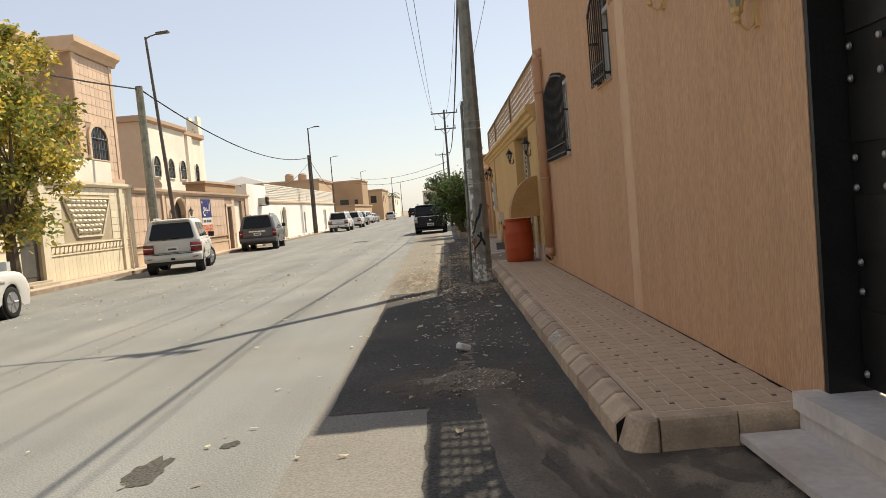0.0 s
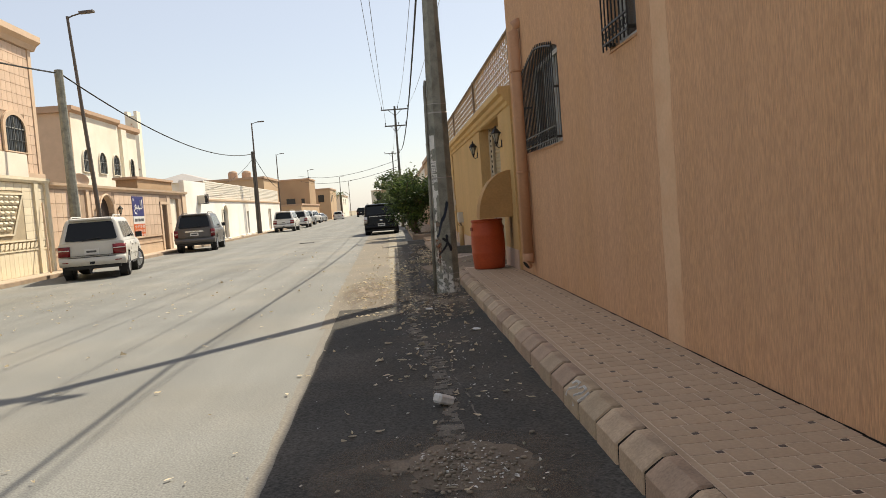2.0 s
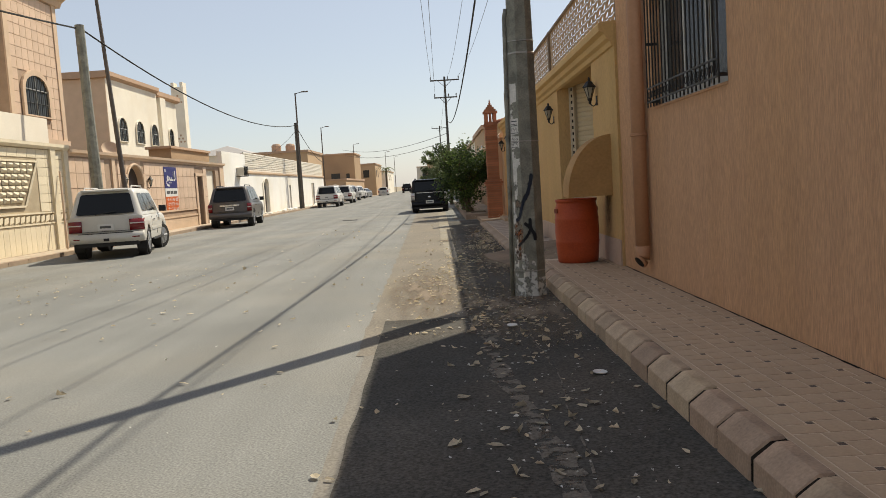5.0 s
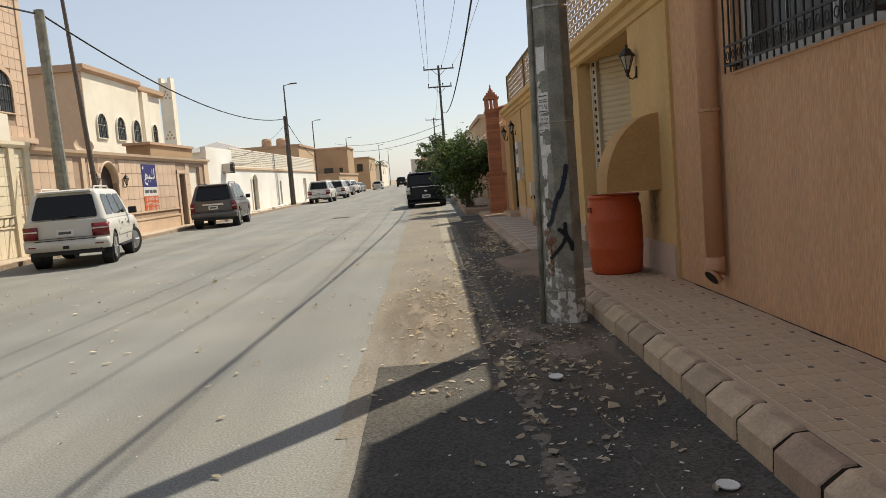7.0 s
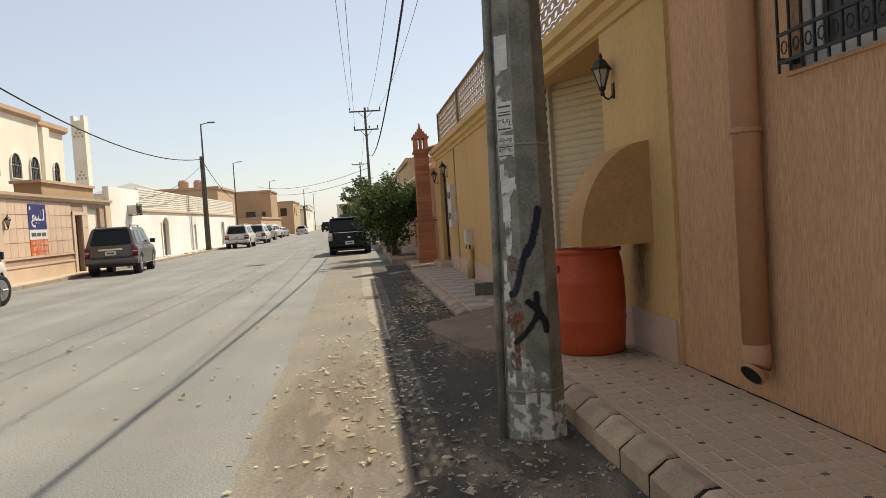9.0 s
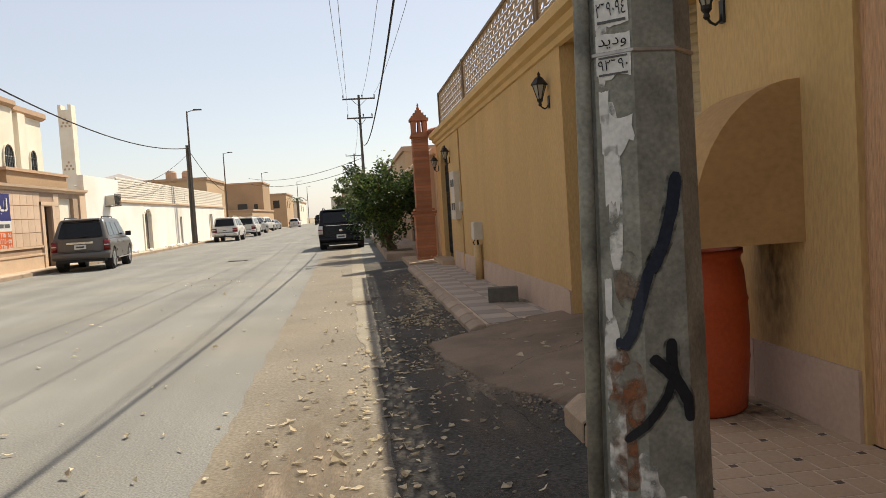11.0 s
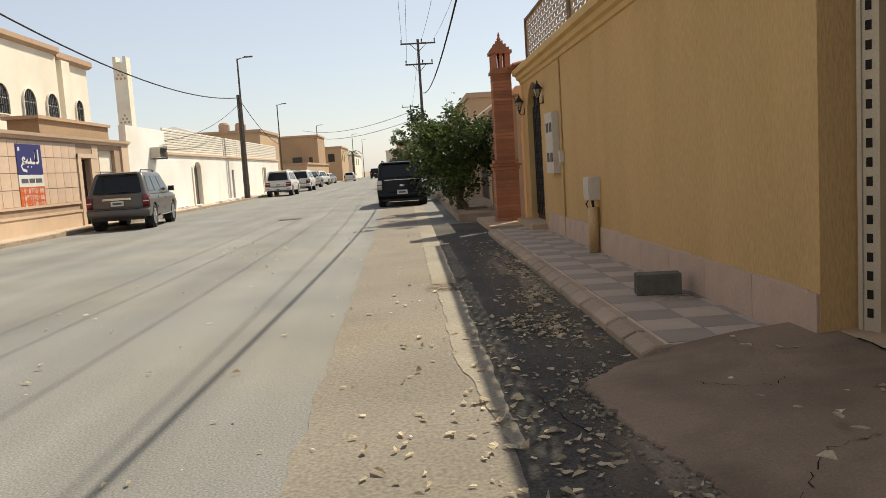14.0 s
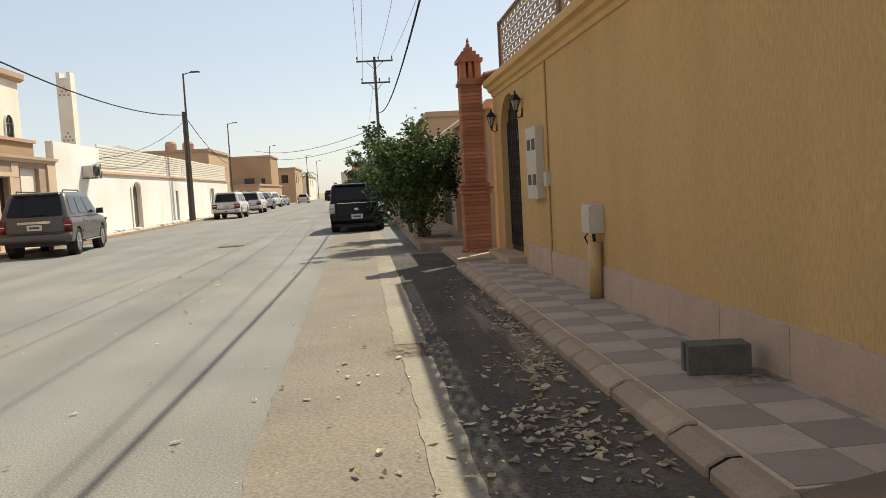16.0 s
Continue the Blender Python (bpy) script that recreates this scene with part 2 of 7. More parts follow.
LEAF_DARK = mat("dark_green_leaves", (0.04, 0.068, 0.018), 0.45, var=0.15, scale=2.0, fine=20, bump=0, island=0.5, thin=0.2)
LEAF_GREEN = mat("green_leaves", (0.11, 0.16, 0.035), 0.5, var=0.15, scale=2.0, fine=20, bump=0, island=0.5, thin=0.25)
LEAF_OLIVE = mat("olive_green_leaves", (0.23, 0.25, 0.06), 0.55, var=0.2, scale=1.5, fine=12, bump=0, island=0.5, thin=0.3)
LEAF_YELLOW = mat("yellow_green_leaves", (0.56, 0.43, 0.09), 0.6, var=0.3, scale=0.9, fine=8, bump=0, island=0.55, thin=0.35)
LEAF_FAR = mat("dusty_green_leaves", (0.13, 0.16, 0.07), 0.7, var=0.15, scale=2.0, fine=20, bump=0, island=0.35, thin=0.3)
LEAF_DRY = mat("dry_leaves", (0.56, 0.48, 0.35), 0.85, var=0.15, scale=8.0, fine=60, bump=0, island=0.4, thin=0.4)
BARK = mat("bark", (0.12, 0.09, 0.06), 0.95, var=0.2, scale=6, fine=50, bump=0.6)
STONE_CREAM = mat("cream_stone_cladding", (0.70, 0.605, 0.44), 0.8, var=0.06, scale=3, fine=30, bump=0.1, rand=0.06)
STONE_JOINT = mat("cladding_joint", (0.42, 0.34, 0.23), 0.9, var=0.1)
TILE_PEACH = mat("peach_cladding_tile", (0.62, 0.45, 0.325), 0.65, var=0.06, scale=3, fine=30, bump=0.05, rand=0.06)
PEACH_JOINT = mat("peach_joint", (0.38, 0.27, 0.19), 0.9, var=0.1)
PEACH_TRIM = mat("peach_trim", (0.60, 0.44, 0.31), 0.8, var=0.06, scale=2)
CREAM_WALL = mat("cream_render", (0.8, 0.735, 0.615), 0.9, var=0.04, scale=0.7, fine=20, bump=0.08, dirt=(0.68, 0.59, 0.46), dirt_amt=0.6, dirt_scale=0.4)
TAN_WALL = mat("tan_render", (0.52, 0.36, 0.22), 0.9, var=0.06, scale=0.6, fine=20, bump=0.08, dirt=(0.43, 0.30, 0.19), dirt_amt=0.6, dirt_scale=0.3)
TAN_TRIM = mat("tan_trim", (0.46, 0.31, 0.21), 0.85, var=0.05)
WHITE_WALL = mat("white_render", (0.82, 0.795, 0.74), 0.9, var=0.04, scale=0.6, fine=20, bump=0.06, dirt=(0.72, 0.66, 0.55), dirt_amt=0.6, dirt_scale=0.35)
FENCE_PALE = mat("pale_sheet_fence", (0.66, 0.61, 0.52), 0.7, var=0.05)
GREY_ROOF = mat("grey_sheet_roof", (0.40, 0.37, 0.34), 0.6, var=0.05)
BROWN_FAR = mat("brown_far_render", (0.40, 0.27, 0.16), 0.9, var=0.07, scale=0.4, fine=10, dirt=(0.32, 0.21, 0.13), dirt_amt=0.6, dirt_scale=0.25)
PAVE_LEFT = mat("left_pavement_tiles", (0.45, 0.37, 0.28), 0.85, var=0.08, scale=1.5, fine=20, bump=0.1, dirt=(0.32, 0.26, 0.2), dirt_amt=0.5)
CAR_WHITE = mat("white_car_paint", (0.62, 0.60, 0.56), 0.3, var=0.03, scale=2, bump=0, spec=0.5)
CAR_CREAM = mat("champagne_car_paint", (0.57, 0.545, 0.49), 0.32, var=0.04, scale=2, bump=0, spec=0.5)
CAR_GREY = mat("grey_car_paint", (0.115, 0.104, 0.096), 0.3, 0.3, var=0.04, scale=2, bump=0, spec=0.5)
CAR_BLACK = mat("black_car_paint", (0.006, 0.006, 0.007), 0.25, var=0.05, scale=2, bump=0, spec=0.25)
CAR_SILVER = mat("silver_car_paint", (0.38, 0.38, 0.37), 0.3, 0.3, var=0.04, scale=2, bump=0, spec=0.5)
TYRE = mat("tyre_rubber", (0.022, 0.021, 0.02), 0.9, var=0.15)
RIM = mat("alloy_rim", (0.40, 0.40, 0.40), 0.35, 0.7, var=0.05)
TRIM_BLACK = mat("black_plastic_trim", (0.025, 0.025, 0.025), 0.6, var=0.1)
TAIL_RED = mat("red_tail_lens", (0.17, 0.01, 0.012), 0.2, var=0.05, bump=0, spec=0.5)
LAMP_CLEAR = mat("clear_lamp_lens", (0.6, 0.58, 0.55), 0.15, var=0.03, bump=0, spec=0.5)
PLATE = mat("number_plate", (0.65, 0.64, 0.60), 0.5, var=0.04, bump=0)
CHROME = mat("chrome", (0.6, 0.6, 0.6), 0.15, 0.9, var=0.02, bump=0)
SIGN_BLUE = mat("sign_navy", (0.03, 0.03, 0.14), 0.5, var=0.05, bump=0)
SIGN_ORANGE = mat("sign_orange", (0.62, 0.13, 0.03), 0.5, var=0.05, bump=0)
SIGN_WHITE = mat("sign_white", (0.68, 0.66, 0.62), 0.5, var=0.04, bump=0)
CABLE = mat("black_cable", (0.02, 0.02, 0.02), 0.7, var=0.05, bump=0)
WIRE = mat("grey_wire", (0.10, 0.10, 0.10), 0.5, 0.5, var=0.05, bump=0)
LANTERN_GLASS = glass("lantern_glass", (0.34, 0.32, 0.26), 0.2)
# one dark colour for the painted hood shadow and for dirt on the paving
SHADE_DIRT = mat("shade_dirt", (0.05, 0.032, 0.018), 0.95, var=0.3, scale=4, soft_edge=0.6, dirt_scale=2.5)
EARTH_STAIN = mat("earth_stain", (0.19, 0.15, 0.11), 0.95, var=0.15, fvar=0.3, scale=3, fine=60, soft_edge=1.3, dirt_scale=1.6)
JOINT_DARK = mat("dirty_joint", (0.022, 0.018, 0.014), 0.95, spec=0.03, var=0.3, scale=6, fine=40)


# ---- mesh tools ----
def box(bm, x0, x1, y0, y1, z0, z1, mi=0):
    vs = [bm.verts.new((x, y, z)) for z in (z0, z1) for x, y in ((x0, y0), (x1, y0), (x1, y1), (x0, y1))]
    for q in ((3, 2, 1, 0), (4, 5, 6, 7), (0, 1, 5, 4), (1, 2, 6, 5), (2, 3, 7, 6), (3, 0, 4, 7)):
        f = bm.faces.new([vs[i] for i in q])
        f.material_index = mi
    return vs


def prism(bm, pts, axis, a, b, mi=0):
    """A polygon of (u, v) pushed from a to b along an axis: x takes (y, z), y takes (x, z), z takes (x, y)."""
    def at(u, v, w):
        return {"x": (w, u, v), "y": (u, w, v), "z": (u, v, w)}[axis]
    lo = [bm.verts.new(at(u, v, a)) for u, v in pts]
    hi = [bm.verts.new(at(u, v, b)) for u, v in pts]
    fs = [bm.faces.new(lo), bm.faces.new(hi)]
    n = len(pts)
    for i in range(n):
        fs.append(bm.faces.new((lo[i], lo[(i + 1) % n], hi[(i + 1) % n], hi[i])))
    for f in fs:
        f.material_index = mi
    bmesh.ops.recalc_face_normals(bm, faces=fs)
    return fs


def lathe(bm, prof, n=20, cx=0.0, cy=0.0, axis="z", phase=0.0, mi=0):
    """A profile of (radius, height) turned about an upright line; axis x lays it down."""
    rings = []
    for r, h in prof:
        ring = []
        for i in range(n):
            a = 2 * math.pi * i / n + phase
            c, s = r * math.cos(a), r * math.sin(a)
            ring.append(bm.verts.new((cx + c, cy + s, h) if axis == "z" else (h, cx + c, cy + s)))
        rings.append(ring)
    fs = []
    for p, q in zip(rings, rings[1:]):
        for i in range(n):
            fs.append(bm.faces.new((p[i], p[(i + 1) % n], q[(i + 1) % n], q[i])))
    for ring in (rings[0], rings[-1]):
        fs.append(bm.faces.new(ring))
    for f in fs:
        f.material_index = mi
    bmesh.ops.recalc_face_normals(bm, faces=fs)
    return fs


def tube(bm, pts, r, n=6):
    """A round bar through points; r is one radius or one for each point."""
    pts = [Vector(p) for p in pts]
    rs = r if isinstance(r, (list, tuple)) else [r] * len(pts)
    rings = []
    for i, p in enumerate(pts):
        d = (pts[min(i + 1, len(pts) - 1)] - pts[max(i - 1, 0)]).normalized()
        u = d.cross(Vector((0, 0, 1)) if abs(d.z) < 0.9 else Vector((1, 0, 0))).normalized()
        w = d.cross(u)
        rings.append([bm.verts.new(p + rs[i] * (u * math.cos(2 * math.pi * k / n) + w * math.sin(2 * math.pi * k / n))) for k in range(n)])
    for p, q in zip(rings, rings[1:]):
        for i in range(n):
            bm.faces.new((p[i], p[(i + 1) % n], q[(i + 1) % n], q[i]))
    bm.faces.new(rings[0])
    bm.faces.new(rings[-1])


def soften(bm, off=0.01, seg=2):
    bmesh.ops.bevel(bm, geom=[e for e in bm.edges if e.is_manifold and e.calc_face_angle(0) > 0.6], offset=off, segments=seg, affect="EDGES", clamp_overlap=True)


def part(name, bm, material, parent=None, label="", smooth=False):
    """Links a bmesh as one mesh object, under a thing or a part where one is given."""
    me = bpy.data.meshes.new(name)
    bmesh.ops.recalc_face_normals(bm, faces=bm.faces[:]) if len(bm.faces) < 4000 else None
    if smooth:
        for f in bm.faces:
            f.smooth = True
    bm.to_mesh(me)
    bm.free()
    for m in (material if isinstance(material, (list, tuple)) else [material]):
        me.materials.append(m)
    ob = new(name, me)
    if parent:
        ob.parent = parent
    return tagged(ob, label)


def piece(name, me, parent, m):
    """One more object on a shared mesh."""
    ob = new(name, me)
    ob.parent = parent
    ob.matrix_basis = m
    return ob


def mesh_of(name, bm, material):
    me = bpy.data.meshes.new(name)
    bmesh.ops.recalc_face_normals(bm, faces=bm.faces[:])
    bm.to_mesh(me)
    bm.free()
    for m in (material if isinstance(material, (list, tuple)) else [material]):
        me.materials.append(m)
    return me


def thing(name, label, category, m=None, group="", kind=""):
    ob = new(name)
    ob.empty_display_size = 0.2
    if m is not None:
        ob.matrix_basis = m
    return tagged(ob, label, category, group, kind)


def boxes(*bs):
    bm = bmesh.new()
    for b in bs:
        box(bm, *b)
    return bm


def setting(name, bm, material, label, category, smooth=False):
    return tagged(part(name, bm, material, None, "", smooth), label, category, "", "structure")


def arch_pts(c, half, z0, spring, rise, n=10, pointed=False):
    """An arched opening as a polygon of (y, z)."""
    pts = [(c - half, z0), (c + half, z0), (c + half, spring)]
    for i in range(1, n):
        a = math.pi * i / n
        h = math.sin(a)
        if pointed:
            h = h ** 0.8
        pts.append((c + half * math.cos(a), spring + rise * h))
    pts.append((c - half, spring))
    return pts


def wall_with_holes(bm, x0, x1, y0, y1, z0, z1, holes):
    """A wall along y between x0 and x1 with rectangular holes (y0, y1, z0, z1) cut through, in order along y."""
    y = y0
    for a, b, c, d in holes:
        if a > y:
            box(bm, x0, x1, y, a, z0, z1)
        if c > z0:
            box(bm, x0, x1, a, b, z0, c)
        if d < z1:
            box(bm, x0, x1, a, b, d, z1)
        y = b
    if y < y1:
        box(bm, x0, x1, y, y1, z0, z1)


def ragged(bm, left, right, y0, y1, step, z, amp_l, amp_r, seed, thick=0.004):
    """A strip lying on the ground with uneven edges; left and right give x at a place y."""
    rnd = random.Random(seed)
    n = int((y1 - y0) / step)
    rows = []
    for i in range(n + 1):
        y = y0 + (y1 - y0) * i / n
        l = left(y) + amp_l * (noise.noise((y * 1.7, seed, 0)) + 0.5 * noise.noise((y * 6, seed, 1)))
        r = right(y) + amp_r * (noise.noise((y * 1.7, seed, 2)) + 0.5 * noise.noise((y * 6, seed, 3)))
        rows.append([bm.verts.new((l, y, z)), bm.verts.new((r, y, z))])
    for p, q in zip(rows, rows[1:]):
        bm.faces.new((p[0], p[1], q[1], q[0]))

# ---- ground, road and its patches ----
def sheet(x0, x1, y0, y1, z, nx=1, ny=1):
    bm = bmesh.new()
    vs = [[bm.verts.new((x0 + (x1 - x0) * i / nx, y0 + (y1 - y0) * j / ny, z)) for i in range(nx + 1)] for j in range(ny + 1)]
    for j in range(ny):
        for i in range(nx):
            bm.faces.new((vs[j][i], vs[j][i + 1], vs[j + 1][i + 1], vs[j + 1][i]))
    return bm


setting("ground", sheet(-2500, 2500, -2500, 2500, -0.012, 8, 8), SAND, "sandy dry ground reaching the horizon", "ground")
setting("road", sheet(-11.9, 2.0, -40, 330, 0.0, 4, 40), ASPHALT, "sun-bleached grey asphalt road with dusty wear", "road")
bm = bmesh.new()
ragged(bm, lambda y: -1.12 - 0.012 * (y - 8), lambda y: -0.05, -20, 12.5, 0.12, 0.004, 0.035, 0.02, 3)
setting("road_patch_near", bm, ASPHALT_NEAR, "worn sandy-grey asphalt strip with a ragged seam", "road")
bm = bmesh.new()
ragged(bm, lambda y: -1.25 - 0.012 * (y - 12.5), lambda y: -0.2, 12.5, 47, 0.12, 0.004, 0.05, 0.02, 4)
setting("road_patch", bm, ASPHALT_BROWN, "brownish relaid asphalt strip with ragged edge", "road")
bm = bmesh.new()
ragged(bm, lambda y: -1.03 - 0.012 * (y - 8), lambda y: 1.0, 5.9, 14.2, 0.12, 0.008, 0.015, 0.01, 5)
ragged(bm, lambda y: -0.24, lambda y: 1.98, -6, 5.9, 0.12, 0.008, 0.05, 0.01, 6)
ragged(bm, lambda y: -0.22, lambda y: 1.0, 14.2, 36, 0.12, 0.008, 0.03, 0.01, 7)
setting("road_edge_patch", bm, ASPHALT_DARK, "dark newer asphalt strip along the kerb", "road")
bm = bmesh.new()
ragged(bm, lambda y: -0.40 - 0.004 * (y - 22) + 0.09 * max(0, 22.2 - y), lambda y: -0.16, 20.2, 25.4, 0.12, 0.0095, 0.05, 0.03, 8)
ragged(bm, lambda y: -0.44 - 0.004 * (y - 22), lambda y: -0.16, 26.0, 46, 0.12, 0.0095, 0.05, 0.03, 9)
setting("concrete_strip", bm, CREAM_STRIP, "pale dusty concrete strip between asphalt patches", "road")
bm = bmesh.new()
ragged(bm, lambda y: -0.05 + 0.09 * math.sin(y * 0.9), lambda y: 0.1 + 0.09 * math.sin(y * 0.9), 7.2, 13.6, 0.06, 0.012, 0.08, 0.08, 10)
setting("asphalt_seam", bm, ASPHALT_CRUMBLE, "worn crumbling seam in the dark asphalt", "road")


def blob(cx, cy, rx, ry, z, seed, n=40, amp=0.18):
    bm = bmesh.new()
    pts = []
    for i in range(n):
        a = 2 * math.pi * i / n
        k = 1 + amp * (noise.noise((math.cos(a) * 2, math.sin(a) * 2, seed)) + 0.5 * noise.noise((math.cos(a) * 6, math.sin(a) * 6, seed)))
        pts.append(bm.verts.new((cx + rx * k * math.cos(a), cy + ry * k * math.sin(a), z)))
    bm.faces.new(pts)
    return bm


setting("pothole_bed", blob(0.13, 6.75, 0.35, 0.42, 0.013, 2), EARTH, "shallow pothole filled with gravel and earth", "road")


bm = bmesh.new()
ragged(bm, lambda y: 0.1 + 0.05 * (6.2 - y), lambda y: 0.4 + 0.05 * (6.2 - y), 2.6, 6.35, 0.05, 0.0105, 0.035, 0.1, 12)
setting("dirt_trail", bm, DIRT_TRAIL, "sandy dirt trail washed from the pothole", "road")


def stain(name, x, y, z, rx, ry, turn, material, label, category="road"):
    """A thin stain with a faded rim, round its own middle."""
    o = setting(name, blob(0, 0, 1, 1, 0, 3, 32, 0.05), material, label, category)
    o.matrix_basis = pose(x, y, z, 0, 0, turn) @ Matrix.Diagonal((rx, ry, 1, 1))
    return o


stain("earth_patch", 0.4, 14.6, 0.014, 0.85, 2.4, 0, EARTH_STAIN, "bare earth and litter round the foot of the pole", "ground")
stain("earth_patch.001", 0.62, 4.7, 0.014, 0.42, 2.2, 8, EARTH_STAIN, "earthy dirt trail from the pothole along the kerb", "ground")
stain("earth_patch.002", 0.0, 6.7, 0.0125, 0.9, 0.8, 0, EARTH_STAIN, "earthy dirt spread round the pothole", "ground")
stain("earth_patch.003", 0.55, 19.5, 0.016, 0.5, 2.6, 0, EARTH_STAIN, "earthy dirt before the driveway", "ground")
stain("earth_patch.004", 0.66, 26.3, 0.014, 0.55, 6.0, 0, EARTH_STAIN, "earthy dirt along the gutter", "ground")
stain("earth_patch.005", -0.7, 16.5, 0.014, 0.6, 3.0, 0, EARTH_STAIN, "sandy dust on the asphalt", "ground")
stain("earth_patch.006", 1.35, 3.9, 0.0115, 0.75, 1.2, 0, EARTH_STAIN, "brown earth before the marble steps", "ground")
stain("road_stain", -0.35, 25.7, 0.017, 0.25, 0.4, 0, EARTH_STAIN, "ochre stain on the asphalt", "road")
setting("road_stain.001", blob(-2.0, 4.9, 0.11, 0.28, 0.0045, 21, amp=0.45), ASPHALT_DARK, "dark oil stain on the asphalt", "road")
setting("road_stain.002", blob(-1.6, 5.35, 0.06, 0.08, 0.004, 23, amp=0.6), ASPHALT_DARK, "small dark oil stain on the asphalt", "road")

# ---- right side: kerbs and pavements ----
PAVE1, PAVE2 = 0.2, 0.1
setting("pavement_1", boxes((1.08, 2.1, 4.5, 17.85, -0.05, PAVE1 - 0.002)), GROUT, "bedding of the tiled pavement beside the orange wall", "pavement")
setting("pavement_2", boxes((1.06, 2.1, 21.8, 32.6, -0.05, PAVE2 - 0.006)), GROUT, "bedding of the chequered pavement beside the yellow wall", "pavement")

# driveway ramp up to the shutter, with a broken front edge
bm = bmesh.new()
rows = []
EDGE_Y, EDGE_X = (17.85, 18.27, 18.6, 18.76, 19.1, 19.73, 20.24, 21.2, 21.55, 21.8), (1.05, 1.04, 0.92, 0.76, 0.62, 0.52, 0.41, 0.35, 0.62, 0.95)
for i in range(161):
    y = 17.85 + 3.95 * i / 160
    front = float(np.interp(y, EDGE_Y, EDGE_X)) + 0.07 * noise.noise((y * 3, 3, 1)) + 0.06 * noise.noise((y * 9, 3, 1)) + 0.04 * noise.noise((y * 23, 3, 1))
    front = min(front, 1.04)
    rows.append([bm.verts.new(c) for c in ((front, y, 0.0), (front + 0.015, y, 0.028), (1.15, y, 0.085), (1.6, y, 0.155), (2.1, y, 0.2), (2.1, y, -0.05))])
for p, q in zip(rows, rows[1:]):
    for k in range(5):
        bm.faces.new((p[k], p[k + 1], q[k + 1], q[k]))
setting("driveway", bm, DRIVE, "smooth brown concrete ramp with a broken front edge", "driveway")
def crack(pts, name, material, label, seed, z_at, w=0.0035):
    """A thin wandering crack lying on a surface."""
    rnd = random.Random(seed)
    bm = bmesh.new()
    prev = None
    for (x0, y0), (x1, y1) in zip(pts, pts[1:]):
        for i in range(12):
            u = i / 12
            px, py = x0 + (x1 - x0) * u + rnd.uniform(-0.02, 0.02), y0 + (y1 - y0) * u + rnd.uniform(-0.02, 0.02)
            k = w * rnd.uniform(0.4, 1.3)
            pair = [bm.verts.new((px - k, py - k * 0.5, z_at(px))), bm.verts.new((px + k, py + k * 0.5, z_at(px)))]
            if prev:
                bm.faces.new((prev[0], prev[1], pair[1], pair[0]))
            prev = pair
    return setting(name, bm, material, label, "crack")


def ramp_z(x):
    return float(np.interp(x, (0.4, 1.15, 1.6, 2.1), (0.02, 0.085, 0.155, 0.2))) + 0.005


crack([(0.75, 19.2), (1.1, 19.7), (1.5, 19.75), (1.95, 20.3)], "ramp_crack", JOINT_DARK, "fine crack across the concrete ramp", 3, ramp_z)
crack([(0.95, 20.9), (1.3, 20.6), (1.5, 20.75)], "ramp_crack.001", JOINT_DARK, "short crack in the concrete ramp", 5, ramp_z)
crack([(2.09, 18.0), (2.095, 19.6), (2.09, 21.3)], "ramp_joint", JOINT_DARK, "dirty joint between ramp and tiled threshold", 6, lambda x: 0.207, 0.008)
crack([(0.3, 14.0), (0.36, 11.6), (0.22, 9.4), (0.3, 7.4)], "asphalt_crack", ASPHALT_CRUMBLE, "pale hairline crack in the dark asphalt", 7, lambda x: 0.0125, 0.008)
crack([(0.0, 21.2), (0.22, 20.2), (0.62, 18.9), (0.75, 17.6)], "asphalt_crack.001", JOINT_DARK, "dark crack in the gutter asphalt", 8, lambda x: 0.0125)
setting("gate_threshold", boxes((2.105, 4.2, 17.96, 21.39, -0.05, 0.212)), TILE_PINK, "tiled threshold under the roller shutter", "threshold")

# ---- right side: the orange house ----
WX = 2.02
house = thing("orange_house", "orange stucco house with rough vertical trowel marks", "house", kind="structure")
bm = bmesh.new()
wall_with_holes(bm, WX, WX + 0.32, 9.4, 16.33, 0, 5.84, [(9.4, 10.02, 2.82, 3.9), (12.38, 14.66, 2.16, 3.56)])
wall_with_holes(bm, WX, WX + 0.32, 9.1, 9.4, 0, 4.2, [(9.17, 9.4, 2.82, 3.9)])
box(bm, WX, WX + 0.32, 4.38, 9.1, 0, 3.6)
prism(bm, [(12.38, 3.36), (12.38, 3.56), (13.52, 3.56), (12.85, 3.49)], "x", WX, WX + 0.3)
prism(bm, [(14.66, 3.36), (14.66, 3.56), (13.52, 3.56), (14.2, 3.49)], "x", WX, WX + 0.3)
part("wall", bm, STUCCO_ORANGE, house, "rough orange stucco wall")
bm = bmesh.new()
edge = []
for i in range(61):
    z = 3.6 * i / 60
    edge.append([bm.verts.new((WX - d, y + 0.022 * noise.noise((z * 2.3, k, 5)) + 0.02 * noise.noise((z * 9, k, 6)), z)) for k, (y, d) in enumerate(((8.44, 0.0005), (8.49, 0.006), (8.76, 0.006), (8.81, 0.0005)))])
for p, q in zip(edge, edge[1:]):
    for k in range(3):
        bm.faces.new((p[k], p[k + 1], q[k + 1], q[k]))
part("joint_strip", bm, STUCCO_SMOOTH, house, "smooth pale strip covering the joint between two walls", True)
part("end_wall", boxes((WX + 0.32, 9.0, 16.0, 16.33, 0, 5.84)), STUCCO_ORANGE, house)
part("near_wall", boxes((WX, WX + 0.32, -12, 1.2, 0, 3.6)), STUCCO_ORANGE, house)
part("lintel", boxes((WX, WX + 0.32, 1.2, 4.38, 2.85, 3.6)), STUCCO_ORANGE, house)
